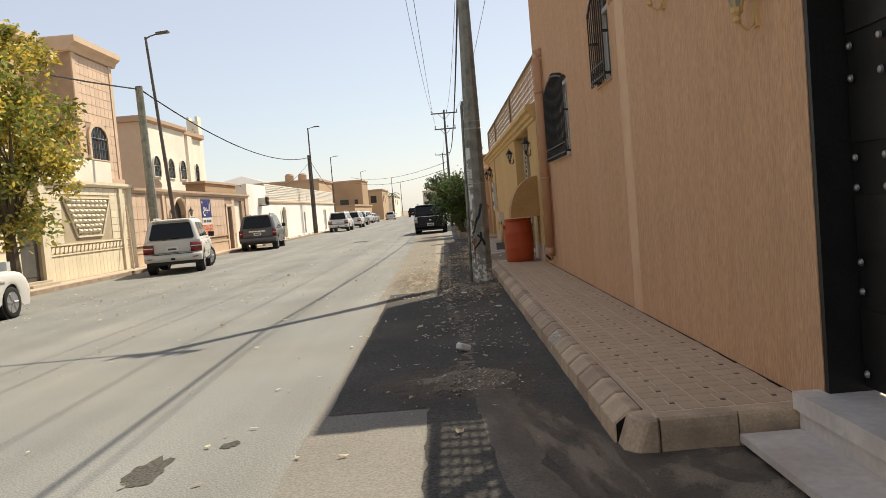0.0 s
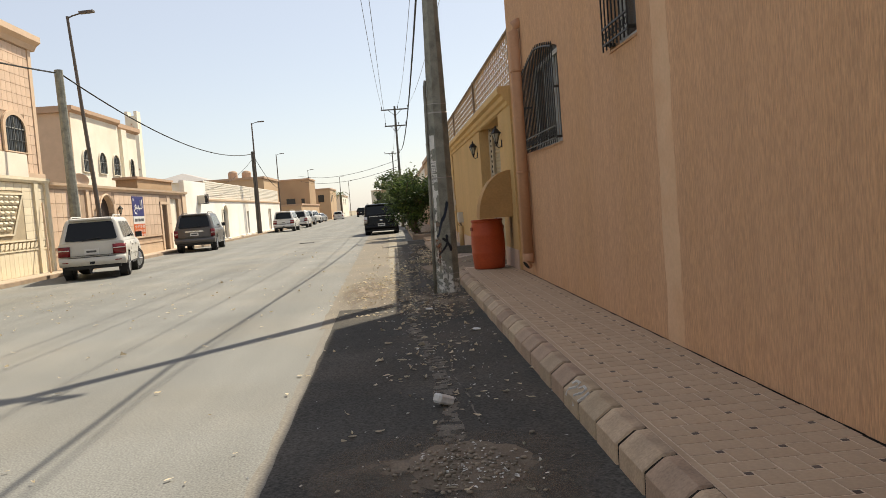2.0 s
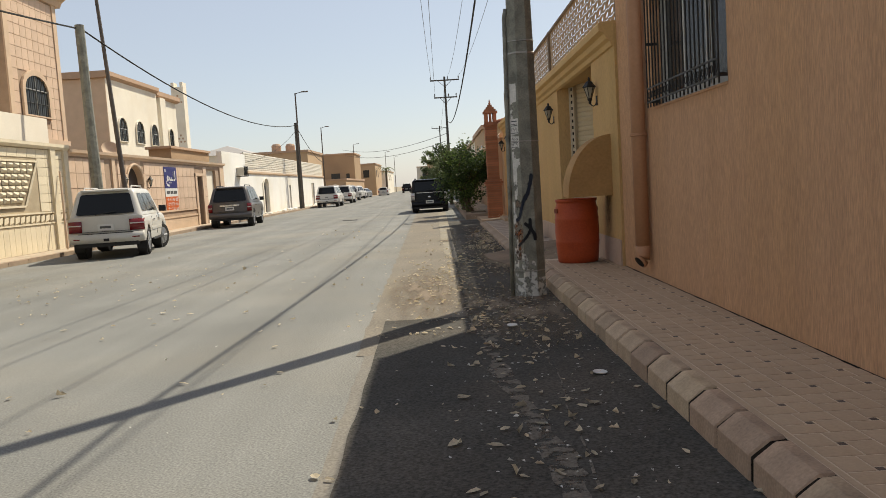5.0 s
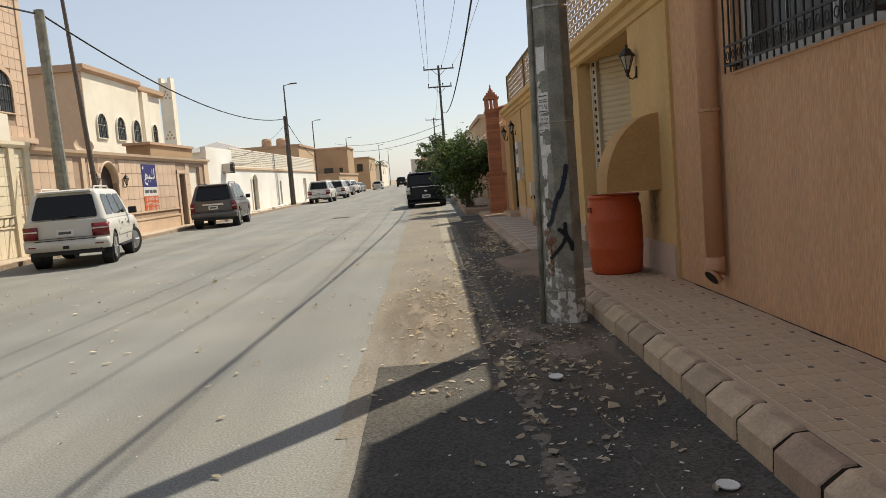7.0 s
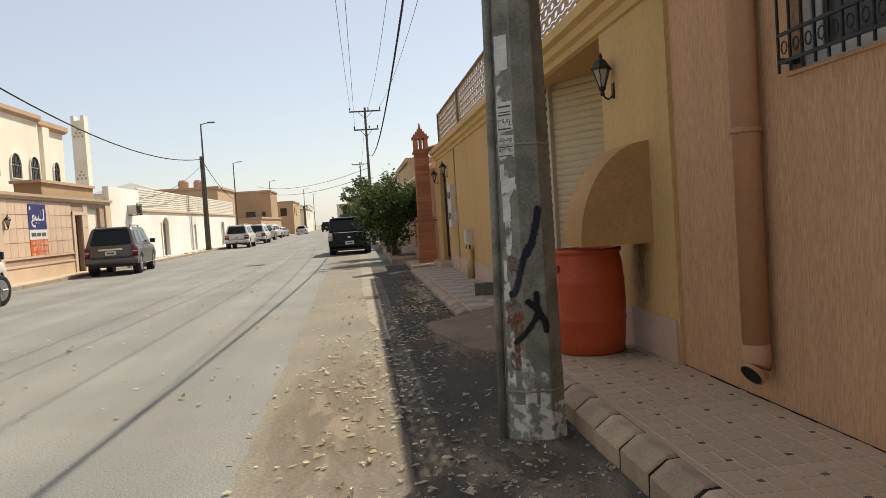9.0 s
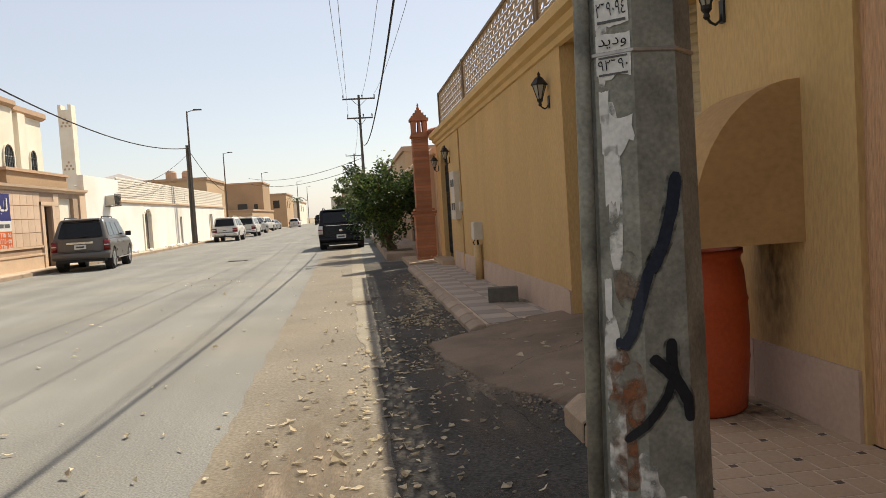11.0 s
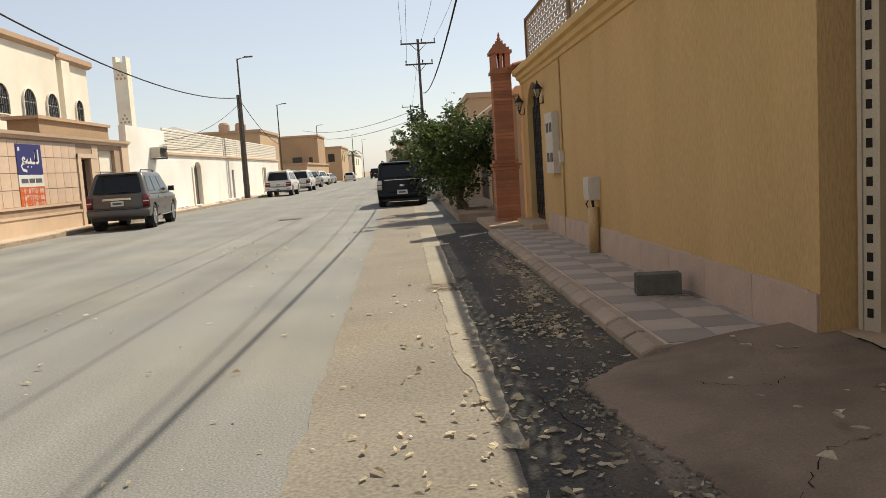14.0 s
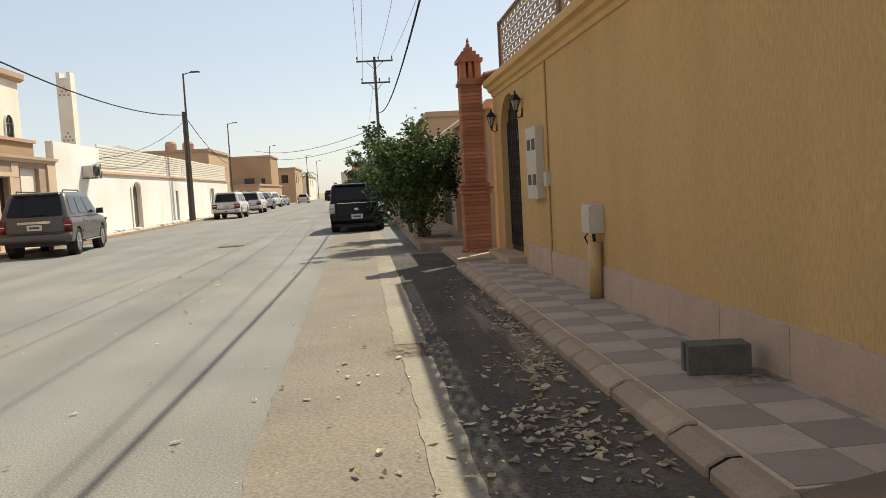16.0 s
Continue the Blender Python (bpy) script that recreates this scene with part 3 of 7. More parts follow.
part("side_wall", boxes((WX + 0.32, 9, 9.41, 9.7, 0, 5.84)), STUCCO_ORANGE, house)
part("back_wall", boxes((8.7, 9, 9.7, 16.0, 0, 5.84)), STUCCO_ORANGE, house)
part("roof", boxes((WX + 0.33, 8.69, 9.71, 15.99, 5.4, 5.6)), TAN_WALL, house)
part("coping", boxes((WX - 0.03, WX + 0.35, 9.4, 16.33, 5.84, 5.89)), TRIM_YELLOW, house)


def lattice(y0, y1, z0, z1, x, name, label, rows_n=8, hole=0.105, web=0.05):
    """Panels of crossed slats in frames, standing on a wall."""
    n = max(1, round((y1 - y0) / 2.1))
    w = (y1 - y0) / n
    for i in range(n):
        a, b = y0 + i * w, y0 + (i + 1) * w
        scr = thing(name, label, "lattice screen", group="lattice panels on the wall")
        part("frame", boxes((x - 0.03, x + 0.03, a, a + 0.06, z0, z1), (x - 0.03, x + 0.03, b - 0.06, b, z0, z1), (x - 0.03, x + 0.03, a + 0.06, b - 0.06, z0, z0 + 0.06), (x - 0.035, x + 0.035, a, b, z1 - 0.05, z1 + 0.01)), LATTICE, scr)
        bm = bmesh.new()
        pitch = (z1 - z0 - 0.11) / rows_n
        for k in range(rows_n):
            z = z0 + 0.06 + k * pitch
            box(bm, x - 0.004, x + 0.004, a + 0.06, b - 0.06, z + pitch - web, z + pitch)
            u = a + 0.06 + ((hole + web) / 2 if k % 2 else 0.0)
            while u < b - 0.1:
                box(bm, x - 0.0035, x + 0.0035, u, u + web, z, z + pitch - web)
                u += hole + web
        part("pierced_panel", bm, LATTICE, scr, "panel pierced by staggered square holes")


lattice(0.5, 9.05, 3.6, 4.45, WX + 0.08, "lattice_screen", "tan pierced screen on top of the orange wall", 6, 0.12, 0.055)


def window_bars(parent, y0, y1, z0, z1, x, spring=None, gap=0.105, out=0.07):
    """A wrought-iron grille standing proud of the wall, arched if spring is given."""
    n = round((y1 - y0) / gap)
    def top(y):
        if spring is None:
            return z1
        u = (y - (y0 + y1) / 2) / ((y1 - y0) / 2)
        return spring + (z1 - spring) * (1 - abs(u) ** 1.3)
    for i in range(n + 1):
        y = y0 + (y1 - y0) * i / n
        bm = bmesh.new()
        tube(bm, [(x - out, y, z0 - 0.02), (x - out, y, top(y) + 0.05)], 0.009, 5)
        part("bar", bm, IRON, parent)
    bm = bmesh.new()
    for z in (z0 + 0.04, z0 + 0.19):
        box(bm, x - out - 0.008, x - out + 0.008, y0, y1, z - 0.009, z + 0.009)
    for y in (y0, y1):
        for z in (z0 + 0.05, (z0 + z1) / 2):
            box(bm, x - out, x + 0.05, y - 0.012, y + 0.012, z - 0.015, z + 0.015)
    m = 14
    tube(bm, [(x - out, y0 + (y1 - y0) * i / m, top(y0 + (y1 - y0) * i / m)) for i in range(m + 1)], 0.015, 5)
    part("crossbar", bm, IRON, parent)
    bm = bmesh.new()
    for i in range(n):
        y = y0 + (y1 - y0) * (i + 0.5) / n
        tube(bm, [(x - out, y + 0.028 * math.cos(a), z0 + 0.115 + 0.035 * math.sin(a)) for a in [k * math.pi / 4 for k in range(9)]], 0.005, 4)
    part("scrollwork", bm, IRON, parent)


def sash_window(win, y0, y1, z0, z1, panes):
    """Dark panes in pale aluminium sashes, set back in the wall, with a thin sill."""
    fr = part("window_frame", boxes((WX + 0.1, WX + 0.18, y0, y0 + 0.06, z0, z1), (WX + 0.1, WX + 0.18, y1 - 0.06, y1, z0, z1), (WX + 0.1, WX + 0.18, y0 + 0.06, y1 - 0.06, z0, z0 + 0.06), (WX + 0.1, WX + 0.18, y0 + 0.06, y1 - 0.06, z1 - 0.2, z1 - 0.14)), SASH, win, "pale aluminium frame")
    w = (y1 - y0 - 0.12) / panes
    for i in range(panes):
        a = y0 + 0.06 + i * w
        x = WX + (0.12 if i % 2 else 0.15)
        sash = part("sash", boxes((x - 0.012, x + 0.012, a, a + 0.05, z0 + 0.06, z1 - 0.2), (x - 0.012, x + 0.012, a + w - 0.05, a + w, z0 + 0.06, z1 - 0.2), (x - 0.012, x + 0.012, a + 0.05, a + w - 0.05, z0 + 0.06, z0 + 0.11)), SASH, fr)
        part("pane", boxes((x - 0.003, x + 0.003, a + 0.05, a + w - 0.05, z0 + 0.11, z1 - 0.2)), WIN_GLASS, fr, "dark dusty glass")
    part("fanlight", boxes((WX + 0.13, WX + 0.136, y0 + 0.06, y1 - 0.06, z1 - 0.14, z1 + 0.02)), WIN_GLASS, win)
    part("window_sill", boxes((WX - 0.012, WX + 0.1, y0 - 0.01, y1 + 0.01, z0 - 0.022, z0)), STUCCO_ORANGE, win)


win = thing("window_1", "shallow arched window behind a wrought-iron grille in the orange wall", "window", kind="structure")
sash_window(win, 12.38, 14.66, 2.16, 3.56, 3)
window_bars(win, 12.39, 14.64, 2.17, 3.53, WX, 3.36, gap=0.118)
win = thing("window_2", "small upper window behind iron bars in the orange wall", "window", kind="structure")
sash_window(win, 9.17, 10.02, 2.82, 3.9, 1)
window_bars(win, 9.19, 10.0, 2.83, 3.88, WX, 3.68, gap=0.115)


def drain_pipe(x, y, z0, z1, r, material, label, elbow=True):
    p = thing("drain_pipe", label, "drain pipe")
    bm = bmesh.new()
    tube(bm, [(x, y, z0 + 0.14), (x, y, z1 - 0.1), (x + 0.02, y, z1), (x + 0.12, y, z1 + 0.04)], r, 16)
    part("pipe", bm, material, p, smooth=True)
    bm = bmesh.new()
    turn = [(x, y, z0 + 0.2)] + [(x - 0.1 * (1 - math.cos(a)), y - 0.03 * (1 - math.cos(a)), z0 + 0.1 - 0.1 * math.sin(a)) for a in [radians(k * 12) for k in range(6)]]
    tube(bm, turn, r * 1.03, 16)
    part("elbow", bm, material, p, smooth=True)
    bm = bmesh.new()
    end = Vector(turn[-1])
    d = (end - Vector(turn[-2])).normalized()
    tube(bm, [tuple(end), tuple(end + d * 0.003)], r * 0.86, 16)
    part("pipe_mouth", bm, DARK_IN, p)
    for z in (z0 + 1.5, z0 + 3.1):
        bm = bmesh.new()
        lathe(bm, [(r, z - 0.02), (r + 0.014, z - 0.012), (r + 0.014, z + 0.012), (r, z + 0.02)], 14, x, y)
        box(bm, x + r, WX + 0.01, y - 0.015, y + 0.015, z - 0.012, z + 0.012)
        part("bracket", bm, material, p)
    return p


drain_pipe(WX - 0.1, 15.0, 0.38, 4.2, 0.083, PIPE_ORANGE, "orange-painted drain pipe clamped to the stucco wall")

# ---- right side: the yellow wall with shutter and door ----
YX = 1.985
yw = thing("yellow_wall", "ochre yellow stucco boundary wall with a moulded cornice", "wall", kind="structure")
bm = bmesh.new()
wall_with_holes(bm, YX, YX + 0.3, 16.33, 34.3, 0, 3.42, [(17.95, 21.4, 0.0, 3.16), (31.9, 33.6, 0.0, 3.1)])
part("wall", bm, STUCCO_YELLOW, yw, "rough ochre stucco with vertical trowel marks")
bm = bmesh.new()
prof = [(YX + 0.02, 3.12), (YX - 0.03, 3.14), (YX - 0.05, 3.2), (YX - 0.1, 3.23), (YX - 0.12, 3.3), (YX - 0.19, 3.33), (YX - 0.2, 3.42), (YX - 0.18, 3.45), (YX + 0.3, 3.47), (YX + 0.3, 3.44), (YX + 0.02, 3.42)]
prism(bm, prof, "y", 16.34, 34.25)
part("cornice", bm, TRIM_YELLOW, yw, "stepped moulding along the top")
part("pier", boxes((YX + 0.3, 4.2, 17.75, 17.95, 0, 3.4)), STUCCO_YELLOW, yw, "side of the angled shutter recess")
part("pier", boxes((YX + 0.3, YX + 0.6, 21.4, 21.7, 0, 3.4)), STUCCO_YELLOW, yw)
part("recess_soffit", boxes((YX + 0.3, 4.2, 17.95, 21.7, 3.2, 3.4)), STUCCO_YELLOW, yw)


def pierced_screen(y0, y1, z0, z1, x, label, pitch=0.32, rows_n=7):
    """A thin panel pierced by staggered oval holes, in a slim frame between posts."""
    scr = thing("lattice_screen", label, "lattice screen", group="lattice panels on the wall")
    part("post", boxes((x - 0.035, x + 0.035, y0, y0 + 0.07, z0, z1 + 0.02)), LATTICE_POST, scr)
    part("post", boxes((x - 0.035, x + 0.035, y1 - 0.07, y1, z0, z1 + 0.02)), LATTICE_POST, scr)
    part("top_rail", boxes((x - 0.03, x + 0.03, y0 + 0.07, y1 - 0.07, z1 - 0.035, z1 + 0.012)), LATTICE_POST, scr)
    a, b = y0 + 0.07, y1 - 0.07
    n = max(1, round((b - a) / pitch))
    py, pz = (b - a) / n, (z1 - 0.035 - z0) / rows_n
    bm = bmesh.new()
    rim = [(math.cos(k * math.pi / 5), math.sin(k * math.pi / 5)) for k in range(10)]
    for r in range(rows_n):
        c = z0 + (r + 0.5) * pz
        cells = [a + (i + 0.5) * py for i in range(n)] if r % 2 == 0 else [a + (i + 1) * py for i in range(n - 1)]
        if r % 2:
            for e in (a, b - py / 2):
                vs = [bm.verts.new((x, u, v)) for u, v in ((e, c - pz / 2), (e + py / 2, c - pz / 2), (e + py / 2, c + pz / 2), (e, c + pz / 2))]
                bm.faces.new(vs)
        for m in cells:
            outer = []
            for u, v in rim:
                k = 1 / max(abs(u), abs(v))
                outer.append(bm.verts.new((x, m + u * k * py / 2, c + v * k * pz / 2)))
            inner = [[bm.verts.new((x + d, m + u * py * 0.33, c + v * pz * 0.31)) for u, v in rim] for d in (0.0, 0.02)]
            for k in range(10):
                k2 = (k + 1) % 10
                bm.faces.new((outer[k], outer[k2], inner[0][k2], inner[0][k]))
                bm.faces.new((inner[0][k], inner[0][k2], inner[1][k2], inner[1][k]))
    part("pierced_panel", bm, LATTICE, scr, "panel pierced by staggered oval holes")


for a, b in ((16.36, 22.6), (22.62, 29.15), (29.17, 33.7)):
    pierced_screen(a, b, 3.47, 4.45, YX + 0.08, "tan pierced screen on top of the yellow wall")

# the shutter stands at an angle to the street, its far end near the wall's face
sh = thing("roller_shutter", "closed beige steel roller shutter with ribbed slats", "roller shutter", pose(YX + 0.27, 21.36, 0, 0, 0, 27))
slat = bmesh.new()
prism(slat, [(0.004, 0.0), (-0.006, 0.004), (-0.014, 0.03), (-0.014, 0.062), (-0.004, 0.084), (0.0, 0.0916), (0.01, 0.0916), (0.01, 0.0)], "y", -3.72, -0.1)
slat_me = mesh_of("slat", slat, SHUTTER)
for i in range(32):
    piece("slat", slat_me, sh, pose(0.02, 0, 0.275 + i * 0.0918))
part("bottom_bar", boxes((0.0, 0.05, -3.72, -0.62, 0.214, 0.272), (0.0, 0.05, -0.62, -0.1, 0.236, 0.272)), RAIL, sh)
for a, b in ((-3.8, -3.65), (-0.15, 0.0)):
    rail = part("guide_rail", boxes((-0.05, 0.05, a, b, 0.21, 3.2)), RAIL, sh, "perforated guide rail")
    for u in (a, b - 0.03):
        part("rail_lip", boxes((-0.062, -0.0502, u, u + 0.03, 0.21, 3.2)), RAIL, rail)
    for i in range(24):
        part("slot", boxes((-0.054, -0.0502, (a + b) / 2 - 0.02, (a + b) / 2 + 0.02, 0.3 + i * 0.121, 0.36 + i * 0.121)), DARK_IN, rail)

# arched door in the yellow wall
door = thing("door_1", "dark iron-grilled arched door in the yellow wall", "door", kind="structure")
bm = bmesh.new()
pts = [(31.9, 2.25)] + [(32.75 - 0.85 * math.cos(math.pi * i / 14), 2.25 + 0.78 * math.sin(math.pi * i / 14) ** 0.85) for i in range(1, 14)] + [(33.6, 2.25)]
fill = [(31.9, 3.1), (31.9, 2.25)] + pts[1:-1] + [(33.6, 2.25), (33.6, 3.1)]
prism(bm, fill, "x", YX + 0.001, YX + 0.29)
part("arch_spandrel", bm, STUCCO_YELLOW, door)
part("leaf", boxes((YX + 0.14, YX + 0.2, 31.9, 33.6, 0.2, 3.04)), DOOR_WOOD, door)
bm = bmesh.new()
for i in range(9):
    y = 32.0 + i * 0.19
    tube(bm, [(YX + 0.12, y, 0.3), (YX + 0.12, y, 2.25 + 0.74 * math.sqrt(max(0, 1 - ((y - 32.75) / 0.86) ** 2)))], 0.012, 5)
for j in range(8):
    for i in range(8):
        tube(bm, [(YX + 0.115, 32.095 + i * 0.19 + 0.07 * math.cos(a), 0.6 + j * 0.27 + 0.1 * math.sin(a)) for a in [k * math.pi / 3 for k in range(7)]], 0.008, 4)
part("grille", bm, IRON, door, "wrought-iron scroll grille")
part("door_step", boxes((YX - 0.3, YX + 0.3, 31.7, 33.8, 0, 0.2)), TILE_PINK, door, "tiled step before the door")


# ---- black gate and marble steps ----
gate = thing("metal_gate", "black studded metal gate set in the orange wall", "gate")
part("gate_frame", boxes((WX + 0.004, WX + 0.3, 4.33, 4.376, 0.3, 2.85), (WX + 0.004, WX + 0.3, 1.21, 1.3, 0.3, 2.85), (WX + 0.004, WX + 0.3, 1.3, 4.33, 2.75, 2.85)), BLACK_METAL, gate)
for a, b in ((2.79, 4.32), (1.31, 2.78)):
    leaf = part("gate_leaf", boxes((WX + 0.2, WX + 0.25, a, b, 0.33, 2.69)), BLACK_METAL, gate)
    bm = bmesh.new()
    for z in (0.46, 1.08, 1.66, 2.24):
        box(bm, WX + 0.185, WX + 0.2, a + 0.02, b - 0.02, z, z + 0.3)
    soften(bm, 0.006, 1)
    part("raised_panel", bm, BLACK_METAL, leaf)
    stud = bmesh.new()
    lathe(stud, [(0.022, 0), (0.018, -0.012), (0.006, -0.018)], 10, axis="x")
    stud_me = mesh_of("stud", stud, STUD)
    for z in (0.41, 0.86, 1.02, 1.42, 1.58, 2.0, 2.17, 2.6):
        for k in range(5):
            piece("stud", stud_me, leaf, pose(WX + 0.184, b - 0.06 - k * 0.29, z))
bm = boxes((1.87, 2.4, 0.9, 4.45, 0.2, 0.3))
soften(bm, 0.012, 2)
stp = thing("entrance_steps", "two worn pale marble steps before the black gate", "steps")
part("upper_step", bm, MARBLE, stp)
part("riser", boxes((1.9, 2.4, 0.9, 4.44, 0.0, 0.2)), MARBLE, stp)
bm = boxes((1.55, 1.9, 0.7, 4.42, 0.045, 0.09))
soften(bm, 0.01, 2)
part("lower_step", bm, MARBLE, stp)
part("step_base", boxes((1.6, 1.9, 0.7, 4.38, 0, 0.045)), GROUT, stp)

# ---- right side: things in the street ----
GALV_BROWN = mat("rusty_brown_paint", (0.17, 0.125, 0.09), 0.85, var=0.25, fvar=0.3, scale=8, fine=60, dirt_scale=12, broken=1.0)

def utility_pole(x, y, h, r0, r1, arms, label, material=GALV, n=8, lean=0.0):
    """An eight-sided steel pole with crossarms (height, half width) and insulators."""
    p = thing("utility_pole", label, "utility pole", pose(x, y, 0, 0, lean, 0))
    bm = bmesh.new()
    lathe(bm, [(r0, 0.0), (r0 + (r1 - r0) * 0.35, 3.0 if h < 9 else h * 0.3), (r1 + (r0 - r1) * 0.1, h * 0.65), (r1, h)], n, phase=math.pi / 8)
    part("shaft", bm, material, p)
    for z, half in arms:
        bm = boxes((-half, half, -r1 - 0.1, -r1, z - 0.05, z + 0.05))
        tube(bm, [(-half * 0.5, -r1 - 0.05, z), (0, -r1 - 0.02, z - 0.55)], 0.02, 5)
        tube(bm, [(half * 0.5, -r1 - 0.05, z), (0, -r1 - 0.02, z - 0.55)], 0.02, 5)
        arm = part("crossarm", bm, POLE_DARK, p)
        for u in (-half + 0.06, -half * 0.0 + 0.25, half - 0.06):
            bm = bmesh.new()
            lathe(bm, [(0.02, z + 0.05), (0.02, z + 0.1), (0.055, z + 0.12), (0.03, z + 0.18), (0.055, z + 0.22), (0.03, z + 0.3)], 8, u, -r1 - 0.05)
            part("insulator", bm, POLE_DARK, arm)
    return p


near_pole = utility_pole(0.625, 15.52, 8.8, 0.205, 0.10, [(8.4, 0.5)], "weathered grey octagonal steel pole with torn notices and graffiti", lean=0.5)
bm = bmesh.new()
lathe(bm, [(0.168, 2.95), (0.176, 2.955), (0.176, 2.975), (0.168, 2.98)], 8, phase=math.pi / 8)
part("strap", bm, STUD, near_pole, "thin steel strap")
bm = bmesh.new()
tube(bm, [(-0.225, -0.05, 0.0), (-0.205, -0.048, 1.5), (-0.18, -0.045, 3.4), (-0.16, -0.04, 3.5)], 0.027, 10)
part("cable_guard", bm, GALV, near_pole, "thin steel pipe guarding the earth cable", True)
for z in (0.32, 1.9, 3.1):
    bm = bmesh.new()
    k = 0.205 - 0.03675 * z / 3 + 0.003
    lathe(bm, [(k, z), (k + 0.004, z + 0.003), (k + 0.004, z + 0.012), (k, z + 0.015)], 8, phase=math.pi / 8)
    part("tie_wire", bm, STUD, near_pole)


def face_sheet(bm, r_at, pts, face, lift=0.004):
    """A flat patch on one of the eight sides: points are (across, height), across in metres from the side's middle."""
    a = math.pi / 4 * face
    vs = []
    for u, z in pts:
        d = r_at(z) * math.cos(math.pi / 8) + lift
        vs.append(bm.verts.new((d * math.cos(a) - u * math.sin(a), d * math.sin(a) + u * math.cos(a), z)))
    bm.faces.new(vs)


def pole_r(z):
    return 0.205 - 0.03675 * z / 3.0


def torn(u0, u1, z0, z1, seed, amp=0.02, n=7):
    rnd = random.Random(seed)
    pts = [(u0 + (u1 - u0) * i / n, z0 + rnd.uniform(-amp, amp)) for i in range(n + 1)]
    pts += [(u1 + rnd.uniform(-amp, amp) * 0.3, z0 + (z1 - z0) * i / 3) for i in (1, 2)]
    pts += [(u1 - (u1 - u0) * i / n, z1 + rnd.uniform(-amp, amp) * 0.4) for i in range(n + 1)]
    return pts


bm = bmesh.new()
lathe(bm, [(0.2085, 0.0), (0.2075, 0.1), (0.2055, 0.24)], 8, phase=math.pi / 8)
part("painted_base", bm, WHITEWASH, near_pole, "flaking white paint at the foot")


def pole_text(body, face, u, z, height, width, parent):
    """Printed characters lying on one side of the pole."""
    cu = bpy.data.curves.new("print", "FONT")
    cu.body, cu.align_x, cu.resolution_u = body, "CENTER", 2
    tmp = new("print", cu)
    me = bpy.data.meshes.new_from_object(tmp.evaluated_get(bpy.context.evaluated_depsgraph_get()))
    bpy.data.objects.remove(tmp)
    xs = [v.co.x for v in me.vertices]
    ys = [v.co.y for v in me.vertices]
    if not xs:
        return
    a = math.pi / 4 * face
    d = pole_r(z) * math.cos(math.pi / 8) + 0.0075
    for v in me.vertices:
        p = u + (v.co.x - (min(xs) + max(xs)) / 2) * width / (max(xs) - min(xs))
        h = z + (v.co.y - min(ys)) * height / (max(ys) - min(ys))
        v.co = (d * math.cos(a) - p * math.sin(a), d * math.sin(a) + p * math.cos(a), h)
    me.materials.clear()
    me.materials.append(SPRAY_BLACK)
    o = new("lettering", me)
    o.parent = parent


# sides 5 and 6 look back along the walk, side 4 to the road
for k, (face, u0, u1, z0, z1) in enumerate(((5, -0.055, 0.04, 2.38, 2.6), (5, -0.06, 0.06, 1.995, 2.182), (5, -0.06, 0.062, 1.83, 1.968), (5, -0.055, -0.02, 1.687, 1.786), (5, -0.05, 0.062, 1.599, 1.704), (5, -0.045, 0.005, 1.401, 1.61), (5, -0.06, -0.035, 1.038, 1.17))):
    bm = bmesh.new()
    face_sheet(bm, pole_r, torn(u0, u1, z0, z1, k, 0.03 if k in (4, 5) else 0.01), face)
    sh_ob = part("torn_notice", bm, PAPER, near_pole, "torn white paper notice")
    if k in (1, 2):
        # the small print as bars, the large print as writing
        for f0, f1, w in (((0.52, 0.57, 0.4), (0.62, 0.66, 0.36), (0.05, 0.1, 0.42), (0.8, 0.86, 0.4)) if k == 1 else ((0.44, 0.49, 0.42), (0.54, 0.58, 0.36), (0.04, 0.09, 0.42))):
            bm = bmesh.new()
            c, w, h = (u0 + u1) / 2, w * (u1 - u0), z1 - z0
            face_sheet(bm, pole_r, [(c - w, z0 + f0 * h), (c + w, z0 + f0 * h), (c + w, z0 + f1 * h), (c - w, z0 + f1 * h)], face, 0.006)
            part("print_line", bm, INK, sh_ob)
        pole_text("٢٦٩٠٩٤" if k == 1 else "٩٢٦٩٠", face, (u0 + u1) / 2, z0 + (0.17 if k == 1 else 0.16) * (z1 - z0), 0.045 if k == 1 else 0.034, 0.105, sh_ob)
        if k == 2:
            pole_text("\ufeaa\ufef3\u062f\u0648", face, (u0 + u1) / 2, z0 + 0.66 * (z1 - z0), 0.034, 0.1, sh_ob)


